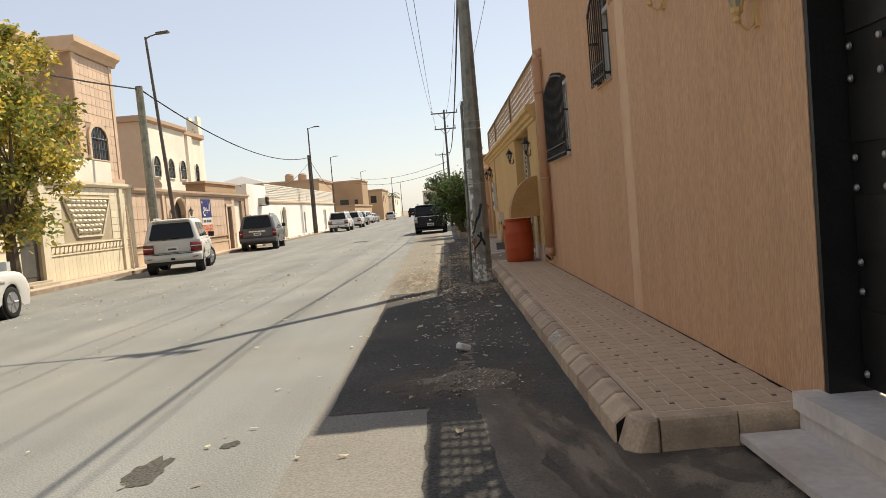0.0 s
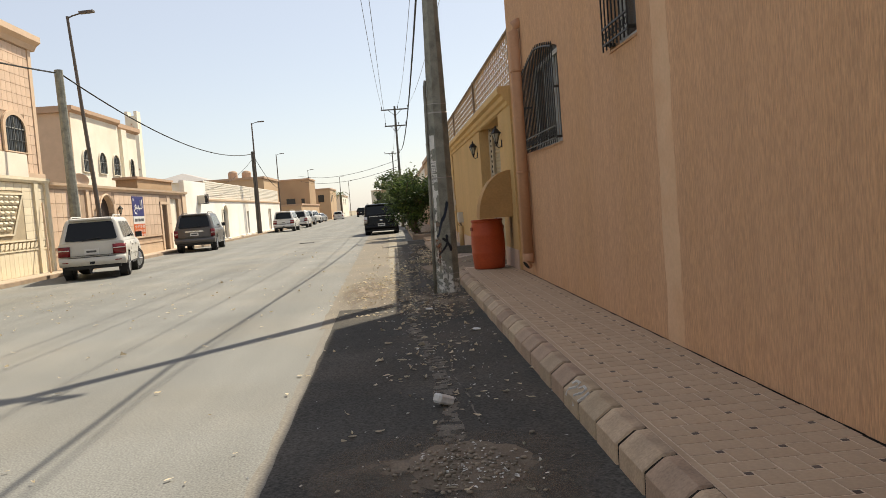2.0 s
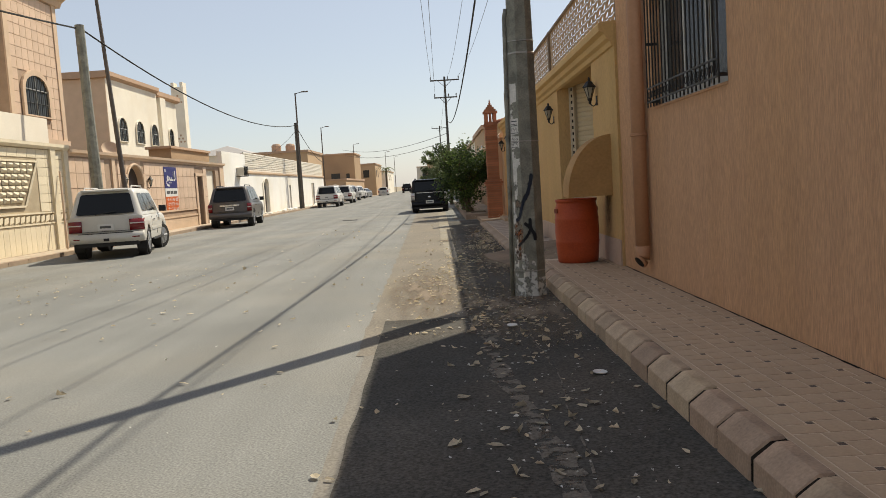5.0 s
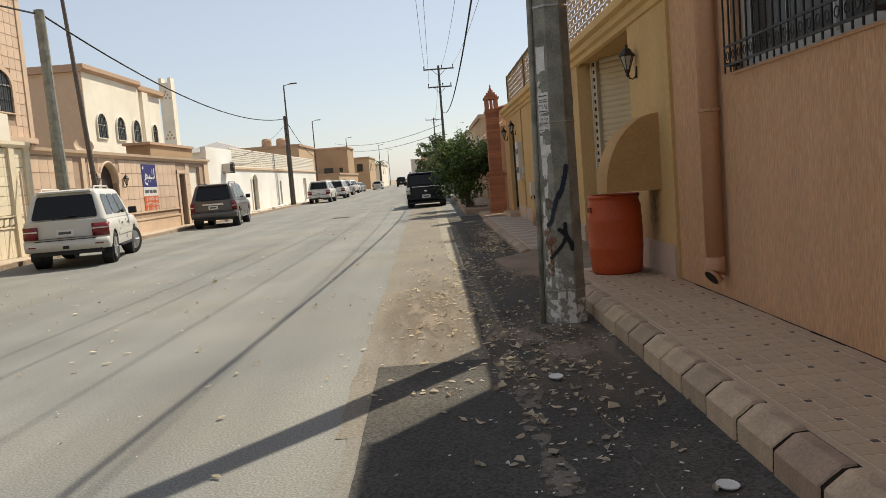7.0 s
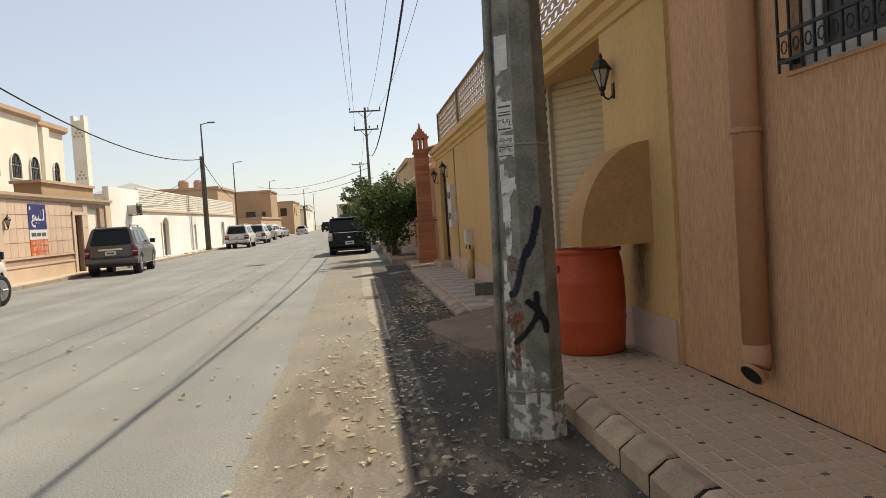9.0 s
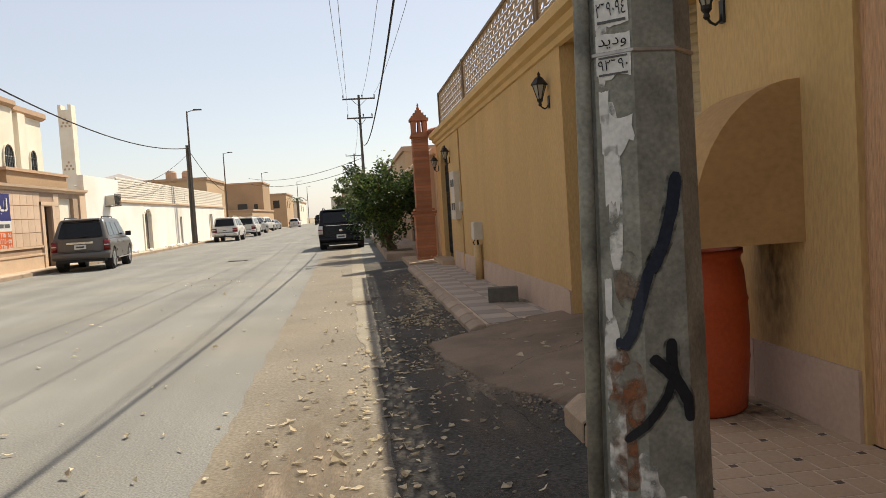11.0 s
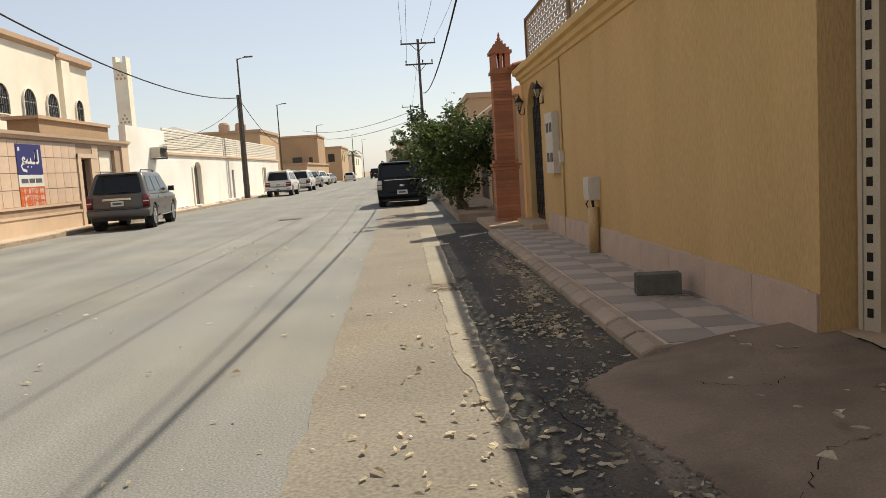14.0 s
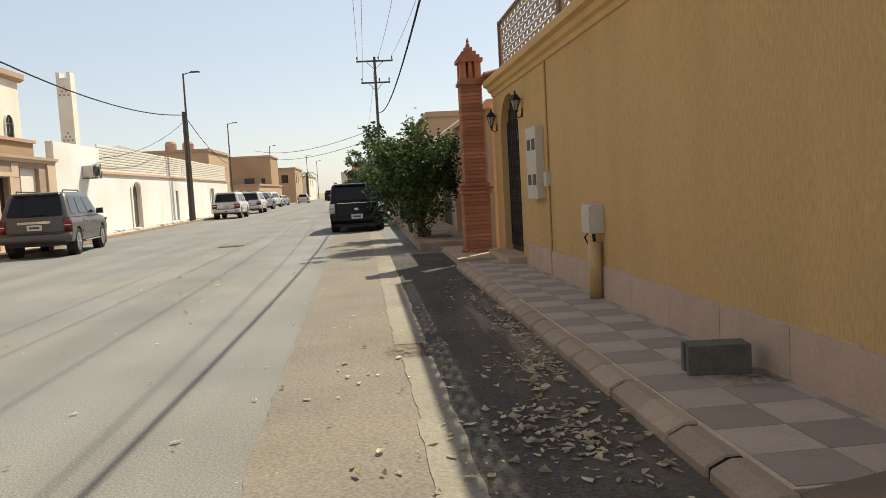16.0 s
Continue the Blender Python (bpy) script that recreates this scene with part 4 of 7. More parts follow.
def stroke(face_pts, w, material, name, lift=0.005):
    """A sprayed line across the sides; points are (angle in sides, height)."""
    bm = bmesh.new()
    fine = []
    for (a0, z0), (a1, z1) in zip(face_pts, face_pts[1:]):
        for i in range(8):
            fine.append((a0 + (a1 - a0) * i / 8, z0 + (z1 - z0) * i / 8))
    fine.append(face_pts[-1])
    prev = None
    for i, (a, z) in enumerate(fine):
        b0, b1 = fine[max(0, i - 1)], fine[min(len(fine) - 1, i + 1)]
        d = Vector(((b1[0] - b0[0]) * 0.14, b1[1] - b0[1]))
        d.normalize()
        cap = math.sqrt(max(0.05, 1 - (1 - min(1.0, (min(i, len(fine) - 1 - i) + 0.3) / 3.0)) ** 2))
        wv = w * cap * (0.97 + 0.07 * noise.noise((i * 0.3, w * 50, 2)))
        pair = []
        for sg in (-1, -0.6, -0.2, 0.2, 0.6, 1):
            aa, zz = a - sg * d.y * wv / 0.14, z + sg * d.x * wv
            ang = math.pi / 4 * aa
            off = ang - math.pi / 4 * round(aa)
            rad = pole_r(zz) * math.cos(math.pi / 8) / math.cos(off) + lift
            pair.append(bm.verts.new((rad * math.cos(ang), rad * math.sin(ang), zz)))
        if prev:
            for u in range(5):
                bm.faces.new((prev[u], prev[u + 1], pair[u + 1], pair[u]))
        prev = pair
    return part(name, bm, material, near_pole)


def sprayed(pts, w, material, lift=0.005):
    """A sprayed stroke with a speckled overspray round it."""
    stroke(pts, w * 1.25, OVERSPRAY, "overspray", lift - 0.0012)
    stroke(pts, w * 0.82, material, "graffiti", lift)


sprayed([(6.37, 1.511), (6.25, 1.401), (6.02, 1.29), (5.7, 1.19)], 0.026, SPRAY_BLUE)
sprayed([(6.0, 1.28), (5.64, 1.192), (5.41, 1.082), (5.23, 0.994), (5.05, 0.955), (4.82, 0.961)], 0.021, SPRAY_BLUE, 0.0055)
sprayed([(6.10, 0.972), (6.08, 0.9), (6.12, 0.85), (6.3, 0.80), (6.43, 0.76), (6.46, 0.697)], 0.023, SPRAY_BLACK)
sprayed([(5.63, 0.917), (5.82, 0.89), (6.1, 0.845)], 0.022, SPRAY_BLACK, 0.0062)
sprayed([(6.1, 0.845), (5.95, 0.785), (5.75, 0.745), (5.45, 0.69), (4.97, 0.631)], 0.017, SPRAY_BLACK, 0.0058)
stroke([(4.79, 0.935), (4.95, 0.85), (5.0, 0.796), (4.85, 0.741), (4.96, 0.609), (5.05, 0.466)], 0.042, SPRAY_RUST, "rust_stain")
stroke([(5.2, 0.9), (5.3, 0.8), (5.2, 0.68)], 0.03, SPRAY_RUST, "rust_stain", 0.0045)
for a, z0, z1, w in ((4.75, 0.25, 1.05, 0.03), (4.9, 1.2, 1.75, 0.025), (5.45, 0.35, 0.6, 0.03), (5.6, 0.15, 0.5, 0.035), (4.7, 1.8, 2.6, 0.02), (6.2, 0.2, 0.45, 0.03)):
    stroke([(a, z0), (a + 0.04, (z0 + z1) / 2), (a - 0.03, z1)], w, WHITEWASH, "peeling_paint", 0.003)
stroke([(4.82, 1.159), (5.52, 1.17)], 0.1, GALV_BROWN, "brown_patch", 0.0035)
utility_pole(0.6, 72, 10.2, 0.16, 0.09, [(9.9, 1.2), (8.5, 0.95)], "tall steel power pole with two crossarms", POLE_DARK)
utility_pole(0.3, 128, 10.2, 0.16, 0.09, [(9.9, 1.2)], "tall steel power pole with a crossarm", POLE_DARK)


def wire(name, a, b, sag, r, material, label, n=24):
    a, b = Vector(a), Vector(b)
    bm = bmesh.new()
    tube(bm, [a.lerp(b, i / n) - Vector((0, 0, sag * 4 * (i / n) * (1 - i / n))) for i in range(n + 1)], r, 5)
    return tagged(part(name, bm, material), label, "overhead wire")


for dx, za, zb, r, sag in ((-1.1, 8.65, 10.2, 0.010, 1.0), (0.25, 8.65, 10.2, 0.010, 1.0), (1.1, 8.65, 10.2, 0.010, 1.0), (-0.85, 8.2, 8.8, 0.010, 0.9)):
    wire("overhead_wire", (0.6 + dx * 1.25, 15.2, za), (0.6 + dx, 72, zb), sag, r, WIRE, "thin bare power line between the poles")
    wire("overhead_wire", (0.6 + dx * 1.25, -35, za), (0.6 + dx * 1.25, 15.2, za), 0.9, r, WIRE, "thin bare power line between the poles")
wire("overhead_cable", (0.66, 15.2, 6.4), (0.66, 72, 6.6), 1.55, 0.024, CABLE, "thick black twisted service cable")
wire("overhead_cable", (0.66, -35, 6.6), (0.66, 15.2, 6.4), 0.6, 0.024, CABLE, "thick black twisted service cable")
wire("overhead_cable", (0.6, 15.5, 8.4), (-13.2, 14.2, 8.1), 0.15, 0.035, CABLE, "black service cable crossing above the road")
wire("overhead_wire", (0.6, 72, 9.9), (0.3, 128, 9.9), 1.0, 0.012, WIRE, "thin bare power line between the poles")
wire("overhead_cable", (0.6, 72, 5.6), (-13.5, 118, 7.0), 0.8, 0.02, CABLE, "black cable crossing the road")
wire("overhead_cable", (0.6, 72, 5.0), (-13.5, 120, 6.3), 0.8, 0.02, CABLE, "black cable crossing the road")

# drum
dr = thing("plastic_drum", "faded orange-red plastic drum without a lid", "drum", pose(1.54, 17.25, PAVE1) @ Matrix.Diagonal((1.055, 1.055, 1.02, 1)))
bm = bmesh.new()
lathe(bm, [(0.02, 0.0), (0.255, 0.0), (0.275, 0.02), (0.285, 0.12), (0.297, 0.28), (0.303, 0.30), (0.297, 0.32), (0.303, 0.45), (0.297, 0.60), (0.303, 0.62), (0.296, 0.64), (0.285, 0.78), (0.27, 0.84), (0.272, 0.86), (0.285, 0.87), (0.285, 0.90), (0.262, 0.90), (0.258, 0.84), (0.27, 0.5), (0.25, 0.04), (0.02, 0.03)], 28)
part("shell", bm, BARREL, dr, smooth=True)
# grip holes: a darker drum colour stands for the shade inside them
for a in (3.35, 0.2):
    bm = boxes((-0.05, 0.05, -0.006, 0.006, -0.03, 0.03))
    soften(bm, 0.005, 2)
    o = part("hand_hole", bm, BARREL_SHADE, dr, "moulded grip hole")
    o.matrix_basis = pose(0.294 * math.cos(a), 0.294 * math.sin(a), 0.74, 0, 0, math.degrees(a) - 90)

# quarter-round hood on the wall
hd = thing("wall_hood", "ochre rendered quarter-round hood projecting from the wall", "hood")
pts = [(YX, 1.15)] + [(YX - 0.62 * math.cos(math.pi / 2 * i / 12), 1.15 + 0.85 * math.sin(math.pi / 2 * i / 12)) for i in range(13)]
bm = bmesh.new()
prism(bm, pts, "y", 16.78, 16.93)
part("side_panel", bm, CANOPY, hd, "panel with swirled trowel marks")
bm = bmesh.new()
prism(bm, pts, "y", 17.26, 17.32)
part("side_panel", bm, CANOPY, hd)
bm = bmesh.new()
arc = [(0.62 * math.cos(math.pi / 2 * i / 12), 0.85 * math.sin(math.pi / 2 * i / 12)) for i in range(13)]
prism(bm, [(YX - c, 1.15 + s) for c, s in arc] + [(YX - c * 0.92, 1.15 + s * 0.92) for c, s in reversed(arc)], "y", 16.93, 17.26)
part("curved_top", bm, CANOPY, hd)
# the soft shadow beneath the hood, painted on the wall as a fading dark patch
so = part("soot_mark", blob(0, 0, 1, 1, 0, 31, amp=0.05), SHADE_DIRT, hd, "soft shadow under the hood, painted as a dark patch")
so.matrix_basis = Matrix.Translation((YX - 0.004, 17.1, 0.95)) @ Matrix.Rotation(radians(90), 4, "Y") @ Matrix.Diagonal((0.55, 0.28, 1, 1))


def lantern(x, y, z, label="black iron carriage lantern on a scrolled wall bracket", material=IRON, s=1.0, group="wall lanterns"):
    """A six-sided lantern on a bracket; z is the foot of its body, x the wall's face."""
    l = thing("wall_lantern", label, "wall lantern", pose(x, y, z) @ Matrix.Scale(s, 4), group)
    c = -0.14
    bm = bmesh.new()
    lathe(bm, [(0.035, 0.06), (0.10, 0.26), (0.098, 0.265)], 6, c)
    part("glass", bm, LANTERN_GLASS, l)
    bm = bmesh.new()
    for i in range(6):
        a = math.pi / 3 * i
        tube(bm, [(c + 0.037 * math.cos(a), 0.037 * math.sin(a), 0.06), (c + 0.104 * math.cos(a), 0.104 * math.sin(a), 0.265)], 0.007, 4)
    part("cage", bm, material, l)
    bm = bmesh.new()
    lathe(bm, [(0.125, 0.26), (0.13, 0.275), (0.085, 0.33), (0.06, 0.37), (0.03, 0.385), (0.02, 0.40), (0.026, 0.42), (0.006, 0.46)], 6, c)
    part("roof", bm, material, l)
    bm = bmesh.new()
    lathe(bm, [(0.012, -0.05), (0.03, -0.03), (0.02, 0.0), (0.045, 0.03), (0.045, 0.06)], 8, c)
    part("base", bm, material, l)
    bm = bmesh.new()
    tube(bm, [(-0.01, 0, 0.02), (-0.03, 0, -0.06), (-0.07, 0, -0.09), (-0.11, 0, -0.07), (c, 0, -0.03)], 0.012, 6)
    box(bm, -0.02, 0.0, -0.035, 0.035, -0.08, 0.1)
    part("bracket", bm, material, l)
    return l


lantern(YX, 17.58, 2.53, s=0.78)
lantern(YX, 21.93, 2.59, s=0.78)
lantern(YX, 31.5, 2.57, s=0.8)
lantern(YX, 33.95, 2.52, s=0.8)
lantern(WX, 4.98, 2.52, "pale carved lantern bracket on the orange wall", TRIM_YELLOW, 0.9)
lantern(WX, 6.92, 3.11, "pale carved lantern bracket on the orange wall", TRIM_YELLOW, 0.9)

# hollow concrete block
blk = thing("cinder_block", "dark grey hollow concrete block lying on the pavement", "concrete block", pose(1.66, 23.8, PAVE2, 0, 0, -8))
bm = boxes((-0.2, 0.2, -0.1, 0.1, 0.0, 0.2))
soften(bm, 0.008, 1)
part("body", bm, BLOCK, blk)
part("end_web", boxes((-0.215, -0.2, -0.1, -0.035, 0.0, 0.198), (-0.215, -0.2, 0.035, 0.1, 0.0, 0.198)), BLOCK, blk)
stain("pavement_stain", 1.8, 23.6, PAVE2 + 0.006, 0.35, 0.35, 0, SHADE_DIRT, "dark dirty stain on the paving", "pavement")
stain("pavement_stain.001", 1.78, 17.05, PAVE1 + 0.006, 0.35, 0.5, 0, SHADE_DIRT, "dark dirt round the foot of the drum", "pavement")

# junction box on its pipe, meter cabinet and conduit
jb = thing("junction_box", "weathered white plastic junction box on a thick ochre pipe", "junction box")
bm = boxes((YX - 0.15, YX - 0.003, 27.3, 27.66, 0.84, 1.16))
soften(bm, 0.012, 2)
part("box", bm, PLASTIC_W, jb)
part("lid", boxes((YX - 0.165, YX - 0.15, 27.32, 27.64, 0.86, 1.14)), PLASTIC_W, jb)
bm = bmesh.new()
tube(bm, [(YX - 0.09, 27.4, PAVE2), (YX - 0.09, 27.4, 0.74)], 0.075, 14)
part("pipe", bm, PIPE_YELLOW, jb, "ochre-painted pipe", True)
bm = bmesh.new()
tube(bm, [(YX - 0.08, 27.42, 0.74), (YX - 0.085, 27.44, 0.8), (YX - 0.08, 27.46, 0.85)], 0.02, 6)
tube(bm, [(YX - 0.1, 27.58, 0.85), (YX - 0.14, 27.61, 0.78), (YX - 0.12, 27.54, 0.7), (YX - 0.1, 27.42, 0.7)], 0.012, 6)
part("cable", bm, CABLE, jb)
mc = thing("meter_cabinet", "tall white electric meter cabinet with four small windows", "meter cabinet")
bm = boxes((YX - 0.12, YX - 0.003, 30.1, 30.8, 1.2, 2.26))
soften(bm, 0.012, 2)
part("body", bm, PLASTIC_W, mc)
for y in (30.16, 30.48):
    for z in (1.4, 1.92):
        part("meter_window", boxes((YX - 0.128, YX - 0.12, y, y + 0.2, z, z + 0.16)), POLE_DARK, mc)
cd = thing("cable_conduit", "thin painted conduit with a small junction box", "conduit")
bm = bmesh.new()
tube(bm, [(YX - 0.02, 29.8, PAVE2), (YX - 0.02, 29.8, 3.13)], 0.018, 8)
part("conduit", bm, PIPE_YELLOW, cd)
part("box", boxes((YX - 0.07, YX - 0.003, 29.73, 29.88, 1.38, 1.58)), PLASTIC_W, cd)

# ---- brick post ----
bp = thing("brick_post", "red brick gate post with a pierced lantern head", "brick post")
bm = bmesh.new()
rnd = random.Random(4)
z = 0.12
BX, BY = 1.57, 34.55
part("core", boxes((BX - 0.25, BX + 0.25, BY - 0.25, BY + 0.25, 0.05, 1.35), (BX - 0.2, BX + 0.2, BY - 0.2, BY + 0.2, 1.35, 3.42)), MORTAR, bp)
COURSES = []
while z < 3.4:
    if z < 1.2:
        h = 0.265
    elif z < 1.5:
        h = 0.265 + 0.03 * (1 if int((z - 1.2) / 0.077) % 2 == 0 else 2) * (1 if z < 1.4 else 0.3)
    else:
        h = 0.213
    COURSES.append((z, h))
    z += 0.077
part("plinth", boxes((BX - 0.3, BX + 0.3, BY - 0.3, BY + 0.3, 0.0, 0.12)), SKIRT, bp)
bm = bmesh.new()
for sx in (-1, 1):
    for sy in (-1, 1):
        box(bm, BX + sx * 0.15 - 0.06, BX + sx * 0.15 + 0.06, BY + sy * 0.15 - 0.06, BY + sy * 0.15 + 0.06, 3.55, 3.86)
for sx, sy in ((0, -1), (0, 1), (-1, 0), (1, 0)):
    box(bm, BX + sx * 0.16 - 0.035, BX + sx * 0.16 + 0.035, BY + sy * 0.16 - 0.035, BY + sy * 0.16 + 0.035, 3.55, 3.86)
part("pierced_head", bm, BRICK, bp)
part("head_base", boxes((BX - 0.25, BX + 0.25, BY - 0.25, BY + 0.25, 3.42, 3.48), (BX - 0.22, BX + 0.22, BY - 0.22, BY + 0.22, 3.48, 3.55)), BRICK, bp)
bm = boxes((BX - 0.25, BX + 0.25, BY - 0.25, BY + 0.25, 3.86, 3.93), (BX - 0.2, BX + 0.2, BY - 0.2, BY + 0.2, 3.93, 4.0), (BX - 0.14, BX + 0.14, BY - 0.14, BY + 0.14, 4.0, 4.08), (BX - 0.08, BX + 0.08, BY - 0.08, BY + 0.08, 4.08, 4.16))
lathe(bm, [(0.03, 4.16), (0.05, 4.2), (0.02, 4.26), (0.03, 4.29), (0.005, 4.36)], 8, BX, BY)
part("stepped_cap", bm, BRICK, bp)

# red tiles on the wall behind the post
rt = thing("tile_coping", "red clay tile coping on the wall behind the brick post", "roof tiles")
til = bmesh.new()
prism(til, [(0.11 * math.cos(a), 0.07 * math.sin(a)) for a in [math.pi * i / 6 for i in range(7)]] + [(0.09 * math.cos(a), 0.055 * math.sin(a)) for a in [math.pi * i / 6 for i in range(6, -1, -1)]], "x", -0.35, 0.1)
til_me = mesh_of("tile", til, ROOF_TILE)
for i in range(5):
    piece("tile", til_me, rt, pose(YX + 0.1, 33.7 + i * 0.22, 3.56, 0, -12, 0))

# ---- beyond the post: planting bed, neighbour's wall ----
bm = boxes((0.98, 2.0, 32.9, 36.2, 0, 0.12))
soften(bm, 0.02, 2)
setting("pavement_3", bm, TILE_PINK, "low worn paved apron before the brick post", "pavement")
bm = boxes((0.55, 2.0, 36.6, 58, 0, 0.2))
soften(bm, 0.02, 2)
setting("pavement_4", bm, KERB_PALE, "raised pale paved verge with tree pits", "pavement")
setting("tree_pit", boxes((0.85, 1.45, 38.1, 38.9, 0.2, 0.24)), EARTH, "earth tree pit with a low rim", "tree pit")
nb = thing("neighbour_wall", "pinkish boundary wall with rounded coping beyond the post", "wall", kind="structure")
bm = bmesh.new()
wall_with_holes(bm, 2.02, 2.3, 34.9, 62, 0, 3.0, [(43, 46, 0.2, 2.8)])
part("wall", bm, TAN_WALL, nb)
bm = bmesh.new()
prism(bm, [(1.9, 3.0), (1.88, 3.1), (1.95, 3.18), (2.3, 3.2), (2.4, 3.1), (2.4, 3.0)], "y", 34.9, 62)
part("coping", bm, PEACH_TRIM, nb)
part("gate_panel", boxes((2.1, 2.16, 43, 46, 0.2, 2.8)), IRON, nb)
for y in (35.6, 37.2, 40.5, 50):
    bm = boxes((1.86, 2.02, y, y + 0.35, 0, 3.0))
    part("pilaster", bm, PEACH_TRIM, nb)
rb = thing("house_far", "tan flat-roofed house beyond the trees", "house", kind="structure")
part("wall", boxes((2.6, 10, 56, 68, 0, 4.7)), TAN_WALL, rb)
part("parapet", boxes((2.45, 10.1, 55.9, 68.1, 4.7, 4.95)), TAN_TRIM, rb)
for y in (58, 61, 64):
    part("window", boxes((2.57, 2.6, y, y + 1.0, 2.4, 3.8)), WIN_GLASS, rb)
fr = thing("boundary_wall_far", "long plain boundary wall on the sunless side of the street", "wall", kind="structure")
part("wall", boxes((2.6, 2.9, 62, 190, 0, 2.9)), TAN_WALL, fr)
part("coping", boxes((2.5, 3.0, 62, 190, 2.9, 3.05)), TAN_TRIM, fr)


# ---- trees ----
def tree(x, y, z, h, spread, clear, leafs, material, label, seed, leaf=0.075, cluster=46, lean=(0, 0), squash=1.0):
    """A tapered trunk that forks into limbs, and a crown of small leaves in loose clumps."""
    rnd = random.Random(seed)
    t = thing("tree", label, "tree", pose(x, y, z))
    bm = bmesh.new()
    top = Vector((lean[0], lean[1], clear))
    tube(bm, [(0, 0, -0.05), (0.02 + lean[0] * 0.4, lean[1] * 0.4, clear * 0.5), tuple(top)], [0.09 * h / 3, 0.07 * h / 3, 0.055 * h / 3], 8)
    ends = []
    for i in range(7):
        a = 2 * math.pi * i / 7 + rnd.uniform(-0.3, 0.3)
        r = spread * rnd.uniform(0.35, 0.75)
        e = top + Vector((r * math.cos(a), r * math.sin(a), (h - clear) * rnd.uniform(0.3, 0.75)))
        mid = top.lerp(e, 0.5) + Vector((rnd.uniform(-0.1, 0.1), rnd.uniform(-0.1, 0.1), 0.12 * h / 3))
        tube(bm, [tuple(top), tuple(mid), tuple(e)], [0.045 * h / 3, 0.03 * h / 3, 0.01], 6)
        for j in range(3):
            e2 = e + Vector((rnd.uniform(-0.5, 0.5) * spread, rnd.uniform(-0.5, 0.5) * spread, rnd.uniform(-0.1, 0.4) * (h - clear) * 0.6))
            tube(bm, [tuple(mid), tuple(mid.lerp(e2, 0.6) + Vector((0, 0, 0.05))), tuple(e2)], [0.02, 0.013, 0.005], 5)
            ends.append(e2)
        ends.append(e)
    part("trunk", bm, BARK, t)
    verts, faces, kinds = [], [], []
    mats = list(material) if isinstance(material, (list, tuple)) else [material]
    cz = (clear + h) / 2
    centres = []
    while len(centres) < cluster:
        p = Vector((rnd.uniform(-1, 1), rnd.uniform(-1, 1), rnd.uniform(-1, 1)))
        k = p.length
        if k > 1 or k < 0.35:
            continue
        c = Vector((lean[0] + p.x * spread * 0.88, lean[1] + p.y * spread * 0.88, cz + p.z * (h - clear) * 0.5 * squash))
        centres.append((c, rnd.uniform(0.16, 0.34) * spread))
    for e in ends:
        centres.append((e, 0.2 * spread))
    for i in range(leafs):
        ci = rnd.randrange(len(centres))
        c, r = centres[ci]
        d = Vector((rnd.gauss(0, 1), rnd.gauss(0, 1), rnd.gauss(0, 0.8)))
        d = d.normalized() * r * rnd.random() ** 0.45
        p = c + d
        u = Vector((rnd.uniform(-1, 1), rnd.uniform(-1, 1), rnd.uniform(-0.9, 0.3))).normalized()
        w = u.cross(Vector((rnd.uniform(-1, 1), rnd.uniform(-1, 1), rnd.uniform(-0.2, 1)))).normalized()
        s = leaf * rnd.uniform(0.6, 1.35)
        b = len(verts)
        verts += [tuple(p), tuple(p + u * s * 0.5 + w * s * 0.24 + Vector((0, 0, 0.01))), tuple(p + u * s), tuple(p + u * s * 0.5 - w * s * 0.24 + Vector((0, 0, 0.01)))]
        faces.append((b, b + 1, b + 2, b + 3))
        kinds.append((ci * 7 + (rnd.random() < 0.3)) % len(mats))
    me = bpy.data.meshes.new("crown")
    me.from_pydata(verts, [], faces)
    for m in mats:
        me.materials.append(m)
    for f, k in zip(me.polygons, kinds):
        f.material_index = k
    cr = new("crown", me)
    cr.parent = t
    return t


tree(0.95, 38.6, 0.2, 2.85, 1.3, 0.3, 12000, [LEAF_DARK, LEAF_GREEN, LEAF_DARK], "dense green orange tree in a pavement pit", 3, 0.11, 60, (-0.25, 0))
tree(0.7, 42.2, 0.2, 2.6, 1.0, 0.5, 5000, [LEAF_DARK, LEAF_GREEN], "dense green street tree behind the first", 5, 0.11, 50, (-0.2, 0))
tree(0.75, 38.9, 0.2, 3.3, 0.4, 2.3, 160, LEAF_GREEN, "thin shoot rising from the green tree", 8, 0.12, 12)
tree(0.4, 60, 0.0, 4.3, 1.3, 1.0, 5000, LEAF_FAR, "dusty green tree beside the road", 6, 0.16, 44)
tree(0.9, 52, 0.1, 3.2, 1.2, 0.7, 5000, LEAF_FAR, "dusty green street tree", 7, 0.13, 44)
tree(-11.0, 20.0, 0.1, 7.1, 2.1, 1.5, 15000, [LEAF_YELLOW, LEAF_OLIVE], "yellowing green tree with drooping leaves by the kerb", 9, 0.17, 75)
tree(-0.95, 80, 0.0, 4.6, 1.0, 0.6, 4500, LEAF_FAR, "tall dusty green tree far down the street", 14, 0.2, 40)


